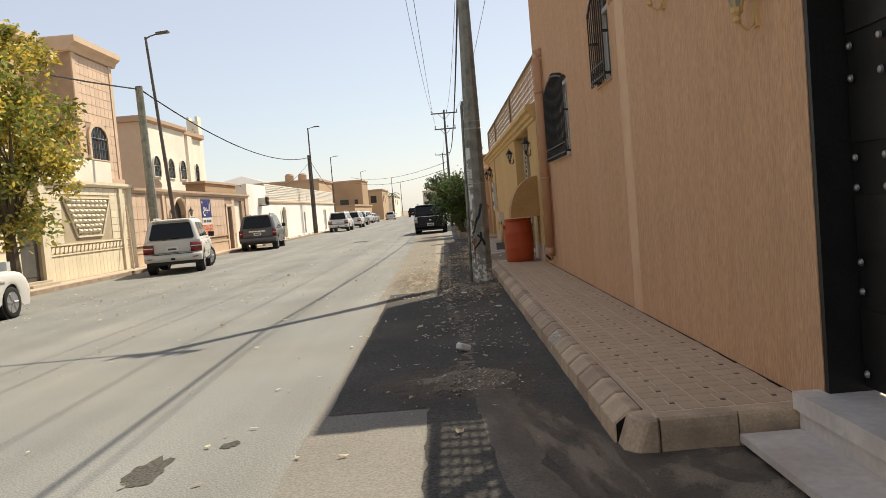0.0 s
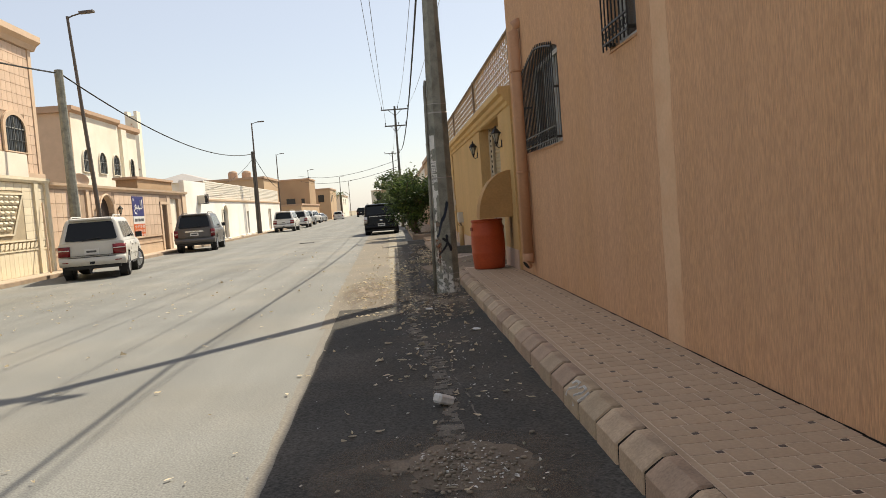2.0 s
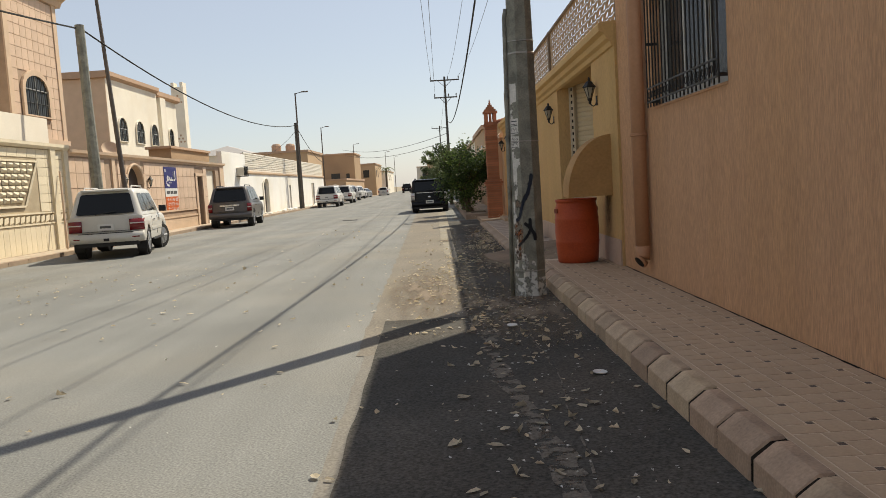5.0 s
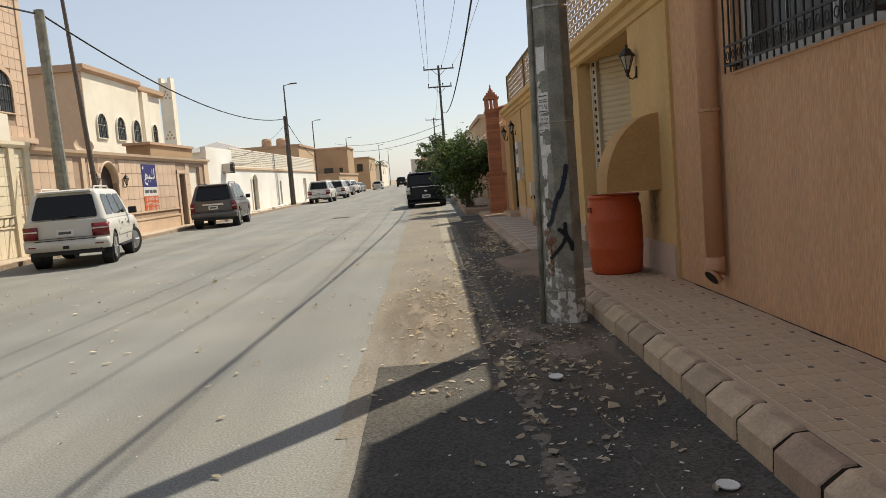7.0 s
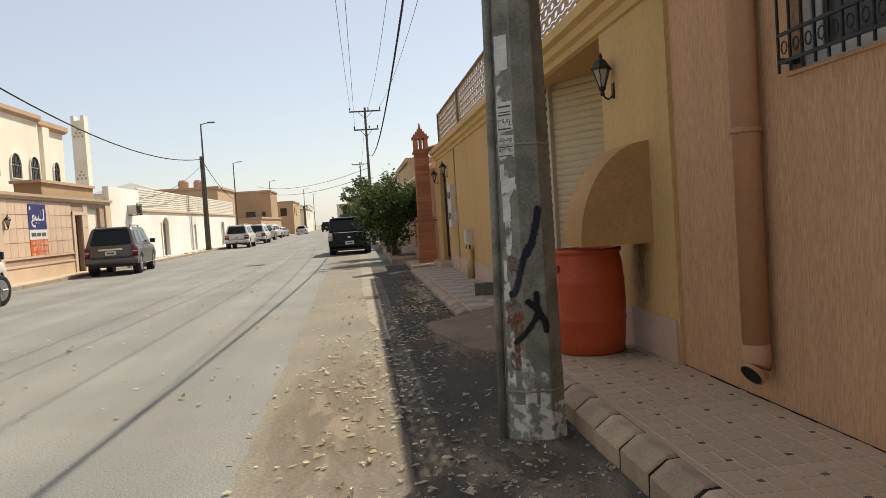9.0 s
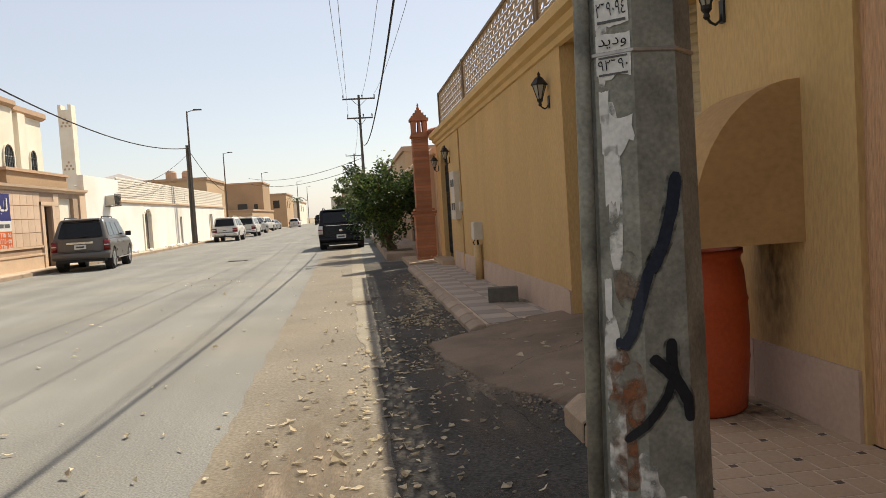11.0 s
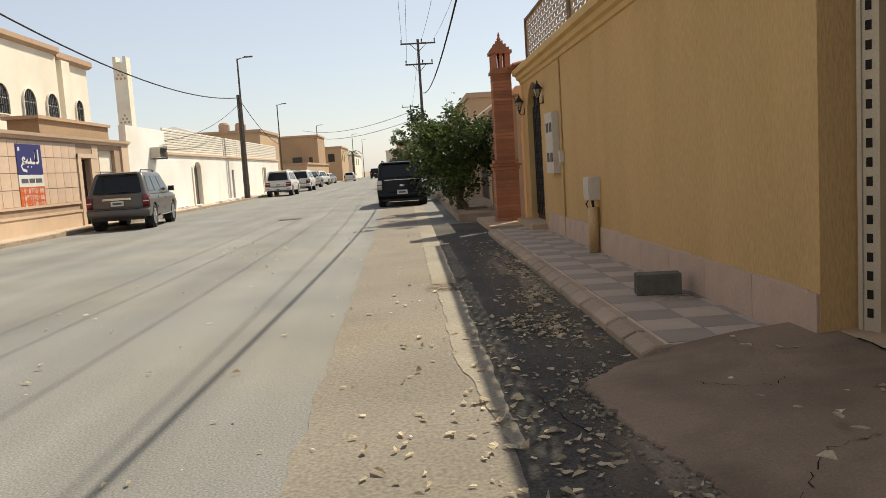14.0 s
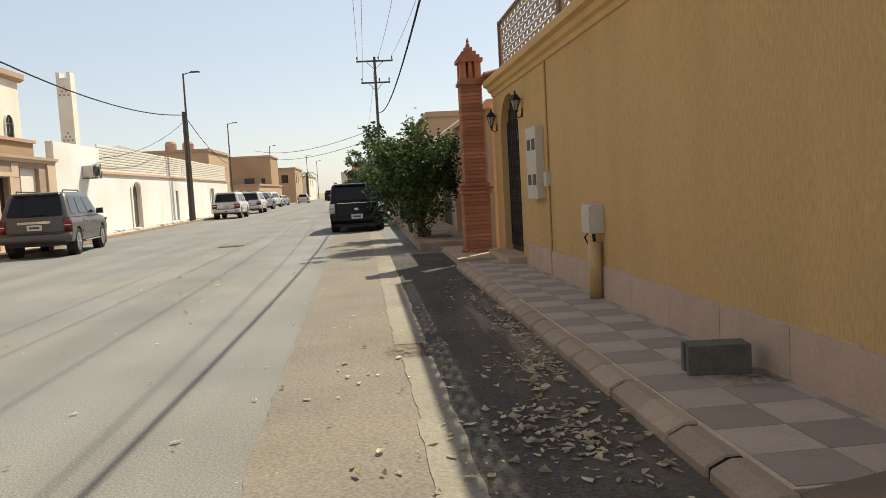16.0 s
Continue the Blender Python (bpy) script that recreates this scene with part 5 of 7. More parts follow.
def palm(x, y, h, label, seed):
    """A date palm: a tapered trunk and drooping feathered fronds."""
    rnd = random.Random(seed)
    t = thing("palm_tree", label, "palm tree", pose(x, y, 0))
    bm = bmesh.new()
    tube(bm, [(0, 0, -0.05), (0.05, 0, h * 0.5), (0, 0, h)], [0.26, 0.2, 0.2], 9)
    part("trunk", bm, BARK, t)
    for k in range(16):
        a, up, reach = 2 * math.pi * k / 16 + rnd.uniform(-0.15, 0.15), rnd.uniform(0.1, 1.1), rnd.uniform(1.5, 2.1)
        rib = [Vector((reach * u * math.cos(a), reach * u * math.sin(a), h + up * u * 1.5 - 1.6 * u * u)) for u in [i / 9 for i in range(10)]]
        side = Vector((-math.sin(a), math.cos(a), 0))
        bm = bmesh.new()
        for i in range(1, 10):
            for sg in (-1, 1):
                tip = rib[i] + side * sg * 0.42 * (1.05 - i / 10) + (rib[i] - rib[i - 1]) * 0.9 + Vector((0, 0, -0.1))
                bm.faces.new([bm.verts.new(p) for p in (rib[i - 1], rib[i], tip)])
        part("frond", bm, LEAF_FAR, t)
    return t


palm(-10.9, 168, 5.2, "far date palm beside the road", 12)

# ---- left side: pavement and boundary walls ----
LX = -12.8
bm = boxes((LX, -11.75, -40, 92, -0.05, 0.1))
setting("pavement_left", bm, PAVE_LEFT, "dusty tiled pavement along the sunlit walls", "pavement")
bm = bmesh.new()
for i in range(110):
    y = -18 + i * 1.0
    box(bm, -11.75, -11.55, y, y + 0.985, -0.05, 0.12)
tagged(part("kerb_left", bm, KERB_PALE), "long pale concrete kerb of the sunlit side", "kerb", kind="stuff")


def cladding(parent, x, y0, y1, z0, z1, pw, ph, material, name="tile", gap=0.02, thick=0.02, skip=()):
    """Rows of tiles on a face that looks to +x, all on one shared mesh."""
    n, m = max(1, round((y1 - y0) / pw)), max(1, round((z1 - z0) / ph))
    w, h = (y1 - y0) / n, (z1 - z0) / m
    bm = bmesh.new()
    vs = box(bm, 0, thick, gap / 2, w - gap / 2, gap / 2, h - gap / 2)
    me = mesh_of(name, bm, material)
    for j in range(m):
        for i in range(n):
            a, c = y0 + i * w, z0 + j * h
            if any(a + w > s0 and a < s1 and c + h > s2 and c < s3 for s0, s1, s2, s3 in skip):
                continue
            piece(name, me, parent, pose(x, a, c))


def arched_window(parent, x, y, z, w, h, frame_mat=PEACH_TRIM, name="window", trim=0.12, rise=None):
    """A round-headed window with frame, glass and grille on a face that looks to +x."""
    bm = bmesh.new()
    rise = w / 2 if rise is None else rise
    prism(bm, arch_pts(y, w / 2, z, z + h - rise, rise), "x", x + 0.004, x + 0.02)
    wob = part(name, bm, WIN_GLASS, parent)
    bm = bmesh.new()
    o, i = arch_pts(y, w / 2 + trim, z - 0.05, z + h - rise, rise + trim), arch_pts(y, w / 2, z, z + h - rise, rise)
    lo = [bm.verts.new((x + d, a, b)) for d in (0.002, 0.09) for a, b in o]
    li = [bm.verts.new((x + d, a, b)) for d in (0.002, 0.09) for a, b in i]
    n = len(o)
    for k in range(n):
        k2 = (k + 1) % n
        bm.faces.new((lo[n + k], lo[n + k2], li[n + k2], li[n + k]))
        bm.faces.new((lo[k], lo[k2], lo[n + k2], lo[n + k]))
        bm.faces.new((li[k], li[n + k], li[n + k2], li[k2]))
    part("window_frame", bm, frame_mat, wob)
    bm = bmesh.new()
    for k in range(1, 6):
        yy = y - w / 2 + w * k / 6
        top = z + h - rise + rise * math.sqrt(max(0, 1 - ((yy - y) / (w / 2)) ** 2))
        tube(bm, [(x + 0.06, yy, z), (x + 0.06, yy, top)], 0.015, 4)
    for zz in (z + h * 0.3, z + h * 0.62):
        tube(bm, [(x + 0.06, y - w / 2, zz), (x + 0.06, y + w / 2, zz)], 0.015, 4)
    part("grille", bm, IRON, wob)
    part("mullion", boxes((x + 0.02, x + 0.04, y - 0.03, y + 0.03, z, z + h - 0.05), (x + 0.02, x + 0.04, y - w / 2, y + w / 2, z + h - rise - 0.03, z + h - rise + 0.03)), SASH, wob, "pale window mullion")
    return wob


# stone-clad wall with its gate
wa = thing("stone_wall", "cream stone-clad boundary wall with a raised hexagon panel", "wall", kind="structure")
part("wall", boxes((LX - 0.3, LX, 24.95, 32.4, 0, 3.3), (LX - 0.3, LX, -30, 23.55, 0, 3.3), (LX - 0.3, LX, 23.55, 24.95, 2.6, 3.3)), STONE_JOINT, wa)
bm = bmesh.new()
prism(bm, [(LX - 0.35, 3.3), (LX + 0.1, 3.3), (LX + 0.16, 3.38), (LX + 0.16, 3.48), (LX - 0.35, 3.5)], "y", -30, 32.4)
part("coping", bm, STONE_CREAM, wa, "projecting stone coping")
part("pier", boxes((LX, LX + 0.1, 24.95, 25.4, 0, 3.3), (LX, LX + 0.1, 23.1, 23.55, 0, 3.3), (LX, LX + 0.1, 31.2, 31.5, 0, 3.3), (LX, LX + 0.1, 32.1, 32.4, 0, 3.3)), STONE_CREAM, wa)
part("plinth_band", boxes((LX, LX + 0.05, 25.4, 32.1, 0.95, 1.0), (LX, LX + 0.05, 25.4, 32.1, 1.28, 1.33), (LX, LX + 0.05, 8, 23.1, 0.95, 1.0), (LX, LX + 0.05, 8, 23.1, 1.28, 1.33)), STONE_CREAM, wa)
bm = bmesh.new()
for k in range(22):
    y = 25.5 + k * 0.3
    prism(bm, [(y, 1.02), (y + 0.24, 1.08), (y + 0.26, 1.24), (y + 0.05, 1.2)], "x", LX + 0.02, LX + 0.045)
part("carved_band", bm, STONE_CREAM, wa, "carved scroll band")
hexp = part("hexagon_frame", boxes((LX + 0.02, LX + 0.06, 26.6, 30.4, 2.86, 2.92), (LX + 0.02, LX + 0.06, 27.5, 29.5, 1.5, 1.56)), STONE_CREAM, wa)
bm = bmesh.new()
for a, b in (((26.6, 2.9), (27.5, 1.53)), ((30.4, 2.9), (29.5, 1.53))):
    tube(bm, [(LX + 0.04, *a), (LX + 0.04, *b)], 0.04, 4)
part("hexagon_side", bm, STONE_CREAM, hexp)
bm = bmesh.new()
for r in range(7):
    z = 1.64 + r * 0.175
    half = 1.0 + 0.9 * (z - 1.53) / 1.37
    n = int(half * 2 / 0.36)
    for k in range(n):
        y = 28.5 - n * 0.18 + k * 0.36
        vs = [bm.verts.new(c) for c in ((LX + 0.022, y + 0.02, z), (LX + 0.022, y + 0.34, z), (LX + 0.022, y + 0.34, z + 0.15), (LX + 0.022, y + 0.02, z + 0.15), (LX + 0.085, y + 0.12, z + 0.075), (LX + 0.085, y + 0.24, z + 0.075))]
        for q in ((0, 1, 5, 4), (1, 2, 5), (2, 3, 4, 5), (3, 0, 4)):
            bm.faces.new([vs[i] for i in q])
part("rusticated_blocks", bm, STONE_CREAM, hexp, "faceted stone blocks")
ga = thing("metal_gate", "grey metal door between cream stone piers", "gate")
part("gate_leaf", boxes((LX - 0.16, LX - 0.1, 23.56, 24.94, 0.25, 2.59)), LAMP_POLE, ga)
part("raised_panel", boxes((LX - 0.1, LX - 0.08, 23.7, 24.8, 0.4, 1.3), (LX - 0.1, LX - 0.08, 23.7, 24.8, 1.4, 2.45)), POLE_DARK, ga)
part("door_step", boxes((LX - 0.1, LX + 0.45, 23.4, 25.1, 0.1, 0.18), (LX - 0.1, LX + 0.2, 23.4, 25.1, 0.18, 0.25)), PAVE_LEFT, ga)

# tiled wall with arched door, sale sign, two doorways
wb = thing("tiled_wall", "peach tiled boundary wall with a projecting coping", "wall", kind="structure")
bm = bmesh.new()
wall_with_holes(bm, LX - 0.3, LX, 32.42, 51.7, 0, 3.15, [(37.5, 39.1, 0.1, 3.14), (46.6, 47.5, 0.1, 2.55), (48.4, 50.2, 0.1, 2.95)])
part("wall", bm, PEACH_JOINT, wb)
bm = bmesh.new()
prism(bm, [(LX - 0.35, 3.15), (LX + 0.04, 3.15), (LX + 0.06, 3.22), (LX + 0.16, 3.26), (LX + 0.18, 3.36), (LX - 0.35, 3.4)], "y", 32.42, 51.8)
part("coping", bm, PEACH_TRIM, wb)
part("dado", boxes((LX, LX + 0.05, 32.42, 37.3, 0.92, 1.0), (LX, LX + 0.05, 39.3, 46.5, 0.92, 1.0), (LX, LX + 0.03, 32.42, 37.3, 0.1, 0.62), (LX, LX + 0.03, 39.3, 46.5, 0.1, 0.62), (LX, LX + 0.06, 32.42, 37.3, 0.62, 0.7), (LX, LX + 0.06, 39.3, 46.5, 0.62, 0.7)), PEACH_TRIM, wb)
part("pilaster", boxes((LX, LX + 0.07, 36.0, 36.3, 0.1, 3.15), (LX, LX + 0.07, 37.2, 37.5, 0.1, 2.6), (LX, LX + 0.07, 39.1, 39.4, 0.1, 2.6), (LX, LX + 0.07, 46.3, 46.6, 0.1, 2.75), (LX, LX + 0.07, 47.5, 47.8, 0.1, 2.75), (LX, LX + 0.07, 50.9, 51.7, 0.1, 3.15), (LX, LX + 0.08, 46.3, 47.8, 2.6, 2.75)), PEACH_TRIM, wb)
bm = bmesh.new()
prism(bm, [(37.5, 3.14), (37.5, 2.2)] + [(38.3 - 0.8 * math.cos(math.pi * i / 12), 2.2 + 0.72 * math.sin(math.pi * i / 12)) for i in range(1, 12)] + [(39.1, 2.2), (39.1, 3.14)], "x", LX - 0.29, LX + 0.001)
for d in (0.0,):
    tube(bm, [(LX + 0.03, 38.3 - 0.88 * math.cos(math.pi * i / 12), 2.2 + 0.8 * math.sin(math.pi * i / 12)) for i in range(13)], 0.06, 6)
part("arch_spandrel", bm, PEACH_TRIM, wb)
part("door", boxes((LX - 0.22, LX - 0.18, 37.5, 39.1, 0.1, 3.0)), DOOR_WOOD, wb, "dark arched iron door")
part("door", boxes((LX - 0.22, LX - 0.18, 46.6, 47.5, 0.1, 2.55)), DOOR_WOOD, wb)
part("door", boxes((LX - 0.22, LX - 0.18, 48.4, 48.9, 0.1, 2.95)), DOOR_WOOD, wb)
part("garage_door", boxes((LX - 0.2, LX - 0.15, 48.9, 50.2, 0.1, 2.95)), CREAM_WALL, wb)
for y in (37.0, 39.7):
    lantern(LX, y, 2.1, "small black wall lantern beside the arched door").matrix_basis = pose(LX, y, 2.1, 0, 0, 180)

sg = thing("sale_sign", "navy, white and orange for-sale banner on the tiled wall", "sign")
part("navy_panel", boxes((LX + 0.03, LX + 0.04, 41.75, 43.45, 2.0, 2.98)), SIGN_BLUE, sg)
part("white_panel", boxes((LX + 0.03, LX + 0.04, 41.75, 43.45, 1.62, 2.0)), SIGN_WHITE, sg)
part("orange_panel", boxes((LX + 0.03, LX + 0.04, 41.75, 43.45, 0.95, 1.62)), SIGN_ORANGE, sg)


def sign_stroke(pts, r, material, name, parent):
    """A flat painted stroke on the banner; points are (y, z)."""
    bm = bmesh.new()
    v = [Vector(p) for p in pts]
    prev = None
    for i, p in enumerate(v):
        d = (v[min(i + 1, len(v) - 1)] - v[max(0, i - 1)]).normalized()
        q = Vector((-d.y, d.x)) * r
        pair = [bm.verts.new((LX + 0.044, p.x + q.x, p.y + q.y)), bm.verts.new((LX + 0.044, p.x - q.x, p.y - q.y))]
        if prev:
            bm.faces.new((prev[0], prev[1], pair[1], pair[0]))
        prev = pair
    part(name, bm, material, parent)


# the word on the navy panel, read from the far end towards the near one
sign_stroke([(43.2, 2.82), (43.2, 2.42), (43.1, 2.38), (42.98, 2.4), (42.98, 2.8), (42.98, 2.42), (42.9, 2.38), (42.7, 2.38), (42.66, 2.52), (42.62, 2.39), (42.46, 2.38), (42.43, 2.52), (42.38, 2.4), (42.2, 2.4)], 0.045, SIGN_WHITE, "lettering", sg)
sign_stroke([(42.3, 2.5), (42.18, 2.55), (42.1, 2.48), (42.16, 2.42), (42.3, 2.38), (42.1, 2.36), (42.0, 2.27), (42.08, 2.16), (42.35, 2.12)], 0.045, SIGN_WHITE, "lettering", sg)
for y, z in ((42.68, 2.26), (42.48, 2.26), (42.4, 2.26)):
    sign_stroke([(y - 0.025, z), (y + 0.025, z)], 0.025, SIGN_WHITE, "lettering", sg)
sign_stroke([(41.86, 2.82), (41.98, 2.82)], 0.06, SIGN_WHITE, "emblem", sg)
for a, b in ((41.9, 42.35), (42.42, 42.8), (42.86, 43.3)):
    sign_stroke([(a, 1.81), (b, 1.81)], 0.07, INK, "small_print", sg)
DIGITS = {
    "0": [[(0.3, 0.5), (0.6, 0.5)]],
    "5": [[(0.5, 0.95), (0.15, 0.5), (0.2, 0.1), (0.5, 0.0), (0.8, 0.1), (0.85, 0.5), (0.5, 0.95)]],
    "6": [[(0.1, 0.95), (0.75, 0.95), (0.8, 0.0)]],
    "3": [[(0.15, 1.0), (0.2, 0.7), (0.4, 0.65), (0.5, 0.95), (0.55, 0.65), (0.8, 0.7), (0.85, 1.0)], [(0.18, 0.75), (0.25, 0.0)]],
}
for z, number in ((1.42, "0505665055"), (1.2, "0536665055"), (0.99, "0500665055")):
    for k, digit in enumerate(number):
        for line in DIGITS[digit]:
            sign_stroke([(41.84 + k * 0.155 + u * 0.12, z + v * 0.15) for u, v in line], 0.016, SIGN_WHITE, "number", sg)

# white wall with sheet fence
wc = thing("white_wall", "white rendered boundary wall topped with pale sheet fencing", "wall", kind="structure")
bm = bmesh.new()
wall_with_holes(bm, LX - 0.3, LX, 57.35, 92, 0, 2.85, [(62.2, 63.6, 0.1, 2.6), (72, 72.7, 0.1, 2.1), (84, 85.4, 0.1, 2.3)])
part("wall", bm, WHITE_WALL, wc)
part("raised_section", boxes((LX - 0.3, LX, 51.82, 57.35, 0, 4.1)), WHITE_WALL, wc)
bm = bmesh.new()
prism(bm, [(LX - 0.32, 2.85), (LX + 0.03, 2.85), (LX + 0.1, 2.92), (LX + 0.1, 3.0), (LX - 0.32, 3.02)], "y", 57.35, 92)
part("coping", bm, PEACH_TRIM, wc)
bm = bmesh.new()
prism(bm, [(62.2, 2.6), (62.2, 2.1)] + [(62.9 - 0.7 * math.cos(math.pi * i / 10), 2.1 + 0.42 * math.sin(math.pi * i / 10)) for i in range(1, 10)] + [(63.6, 2.1), (63.6, 2.6)], "x", LX - 0.29, LX + 0.001)
part("arch_spandrel", bm, WHITE_WALL, wc)
part("door", boxes((LX - 0.2, LX - 0.16, 62.2, 63.6, 0.1, 2.59)), LAMP_POLE, wc)
part("door", boxes((LX - 0.2, LX - 0.16, 72, 72.7, 0.1, 2.1)), LAMP_POLE, wc)
part("door", boxes((LX - 0.2, LX - 0.16, 84, 85.4, 0.1, 2.3)), LAMP_POLE, wc)
for y in (62.0, 63.8, 83.8):
    part("jamb", boxes((LX, LX + 0.06, y - 0.12, y + 0.12, 0.1, 2.3)), CREAM_WALL, wc)
bm = bmesh.new()
tube(bm, [(LX + 0.03, 62.9 - 0.78 * math.cos(math.pi * i / 10), 2.1 + 0.5 * math.sin(math.pi * i / 10)) for i in range(11)], 0.06, 6)
part("arch_trim", bm, CREAM_WALL, wc)
fn = thing("sheet_fence", "pale slatted sheet fence on top of the white wall", "fence")
strip = bmesh.new()
prism(strip, [(0, 0), (0.03, 0.03), (0.03, 0.11), (0, 0.135)], "y", 0, 17.2)
strip_me = mesh_of("slat", strip, FENCE_PALE)
for k in range(9):
    for y in (57.4, 74.7):
        piece("slat", strip_me, fn, pose(LX - 0.12, y, 3.02 + k * 0.138))
for k in range(15):
    part("post", boxes((LX - 0.18, LX - 0.12, 57.45 + k * 2.46, 57.52 + k * 2.46, 3.0, 4.28)), FENCE_PALE, fn)
ac = thing("air_conditioner", "grey window air conditioner in an iron cage", "air conditioner")
part("case", boxes((LX, LX + 0.45, 54.9, 55.8, 2.72, 3.2)), PLASTIC_W, ac)
part("grille", boxes((LX + 0.45, LX + 0.46, 54.95, 55.75, 2.76, 3.16)), POLE_DARK, ac)
bm = bmesh.new()
for k in range(7):
    tube(bm, [(LX + 0.5, 54.85 + k * 0.165, 2.65), (LX + 0.5, 54.85 + k * 0.165, 3.27)], 0.015, 4)
    tube(bm, [(LX, 54.85 + k * 0.165, 2.66), (LX + 0.5, 54.85 + k * 0.165, 2.66)], 0.015, 4)
part("cage", bm, IRON, ac)
bm = bmesh.new()
rnd = random.Random(15)
for k in range(60):
    y, x, s = rnd.uniform(57.5, 90), LX + rnd.uniform(0.1, 0.9), rnd.uniform(0.06, 0.22)
    bmesh.ops.create_icosphere(bm, subdivisions=1, radius=s, matrix=Matrix.Translation((x, y, 0.1 + s * 0.3)) @ Matrix.Diagonal((1, 1.2, 0.6, 1)))
tagged(part("rubble", bm, WHITE_WALL), "pale lumps of rubble along the foot of the white wall", "rubble", kind="stuff")

# ---- left side: houses behind the walls ----
ha = thing("tiled_house", "tall peach tiled house with a projecting bay and arched window", "house", kind="structure")
part("bay", boxes((-21, -15.5, 34.4, 38.5, 0, 9.5)), PEACH_JOINT, ha)
part("main_block", boxes((-24, -17.0, 22, 34.4, 0, 9.5), (-24, -21, 34.4, 38.5, 0, 9.5)), TAN_WALL, ha, "orange-tan rendered side")
bm = bmesh.new()
for x0, y0, y1 in ((-15.5, 34.4, 38.5), (-17.0, 22, 34.4)):
    prism(bm, [(x0 - 5, 9.5), (x0 + 0.1, 9.5), (x0 + 0.2, 9.7), (x0 + 0.4, 9.85), (x0 + 0.4, 10.1), (x0 - 5, 10.1)], "y", y0 - (0.35 if y0 > 30 else 0), y1 + (0.35 if y0 > 30 else 0))
part("roof_cornice", bm, PEACH_TRIM, ha)
arched_window(ha, -15.48, 36.3, 4.95, 1.75, 1.5, PEACH_TRIM, "window", 0.2, 0.55)
part("corner_trim", boxes((-15.5, -15.44, 34.4, 34.7, 0, 9.5), (-15.5, -15.44, 38.2, 38.5, 0, 9.5)), PEACH_TRIM, ha)
part("string_course", boxes((-15.5, -15.35, 34.4, 38.55, 3.9, 4.1)), PEACH_TRIM, ha)
for y in (26, 30):
    part("window", boxes((-17.0, -16.96, y, y + 1.2, 5.0, 6.6)), WIN_GLASS, ha)
part("annex", boxes((-17.0, -14.2, 24, 34.3, 0, 4.6)), CREAM_WALL, ha)

hb = thing("cream_house", "cream rendered house with four arched windows", "house", kind="structure")
part("wall", boxes((-34, -20, 54.1, 62.7, 0, 9.0)), CREAM_WALL, hb)
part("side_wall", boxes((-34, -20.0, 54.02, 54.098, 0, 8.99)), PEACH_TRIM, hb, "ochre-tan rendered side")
part("wing", boxes((-34, -20.25, 62.7, 67.6, 0, 8.8)), CREAM_WALL, hb)
part("pilaster", boxes((-20.25, -19.9, 63.2, 64.3, 0, 8.8)), CREAM_WALL, hb)
bm = bmesh.new()
prism(bm, [(-34.2, 9.0), (-19.98, 9.0), (-19.75, 9.15), (-19.75, 9.4), (-34.2, 9.4)], "y", 53.8, 62.75)
prism(bm, [(-34.2, 8.8), (-20.2, 8.8), (-19.95, 8.95), (-19.95, 9.25), (-34.2, 9.25)], "y", 62.8, 67.9)
part("roof_cornice", bm, TAN_TRIM, hb)
for y in (56.05, 58.95, 61.65):
    arched_window(hb, -19.99, y, 5.32, 1.35, 1.45, CREAM_WALL, "window", 0.06)
arched_window(hb, -20.24, 65.9, 5.32, 0.95, 1.45, CREAM_WALL, "window", 0.05)
tw = thing("minaret", "far cream minaret with stepped corners and pierced triangles", "minaret", kind="structure")
tw.matrix_basis = Matrix.Translation((0.88, -1.0, -0.29)) @ Matrix.Diagonal((1.2, 1.2, 1.195, 1))
part("shaft", boxes((-38.15, -36.45, 120.0, 121.6, 0, 17.2)), CREAM_WALL, tw)
part("parapet", boxes((-38.15, -37.72, 120.0, 121.6, 17.2, 18.1), (-36.88, -36.45, 120.0, 121.6, 17.2, 18.1), (-37.72, -36.88, 120.1, 121.5, 17.2, 17.45)), CREAM_WALL, tw)
for zc in (16.2, 10.6):
    for r in range(3):
        for k in range(r + 1):
            part("pierced_hole", boxes((-37.3 + (k - r / 2) * 0.5 - 0.12, -37.3 + (k - r / 2) * 0.5 + 0.12, 119.98, 120.0, zc - r * 0.45 - 0.13, zc - r * 0.45 + 0.13)), TAN_TRIM, tw)
lr = thing("low_annex", "low brown-roofed annex behind the tiled wall", "annex", kind="structure")
part("wall", boxes((-14.6, -13.5, 45.2, 51.7, 0, 4.0)), BROWN_FAR, lr)
part("roof", boxes((-14.7, -13.4, 45.0, 51.75, 4.0, 4.12)), TAN_TRIM, lr)
for x, y, s in ((-14.6, 47.5, 0.36), (-15.4, 42.5, 0.4)):
    ds = thing("satellite_dish", "pale satellite dish on a short mast behind the wall", "satellite dish", pose(x, y, 3.9))
    bm = bmesh.new()
    lathe(bm, [(0.02, 0.0), (s * 0.5, 0.03), (s, 0.13), (s, 0.15), (s * 0.5, 0.05), (0.02, 0.02)], 18)
    o = part("dish", bm, PEACH_TRIM, ds)
    o.matrix_basis = pose(0, 0, 0, 60, 0, 40)
    bm = bmesh.new()
    tube(bm, [(0, 0, 0), (0, 0.1, -0.5), (0, 0.1, -3.9)], 0.03, 6)
    part("mast", bm, LAMP_POLE, ds)
gr = thing("hipped_shed", "shed with a grey hipped sheet roof behind the white wall", "shed", kind="structure")
bm = bmesh.new()
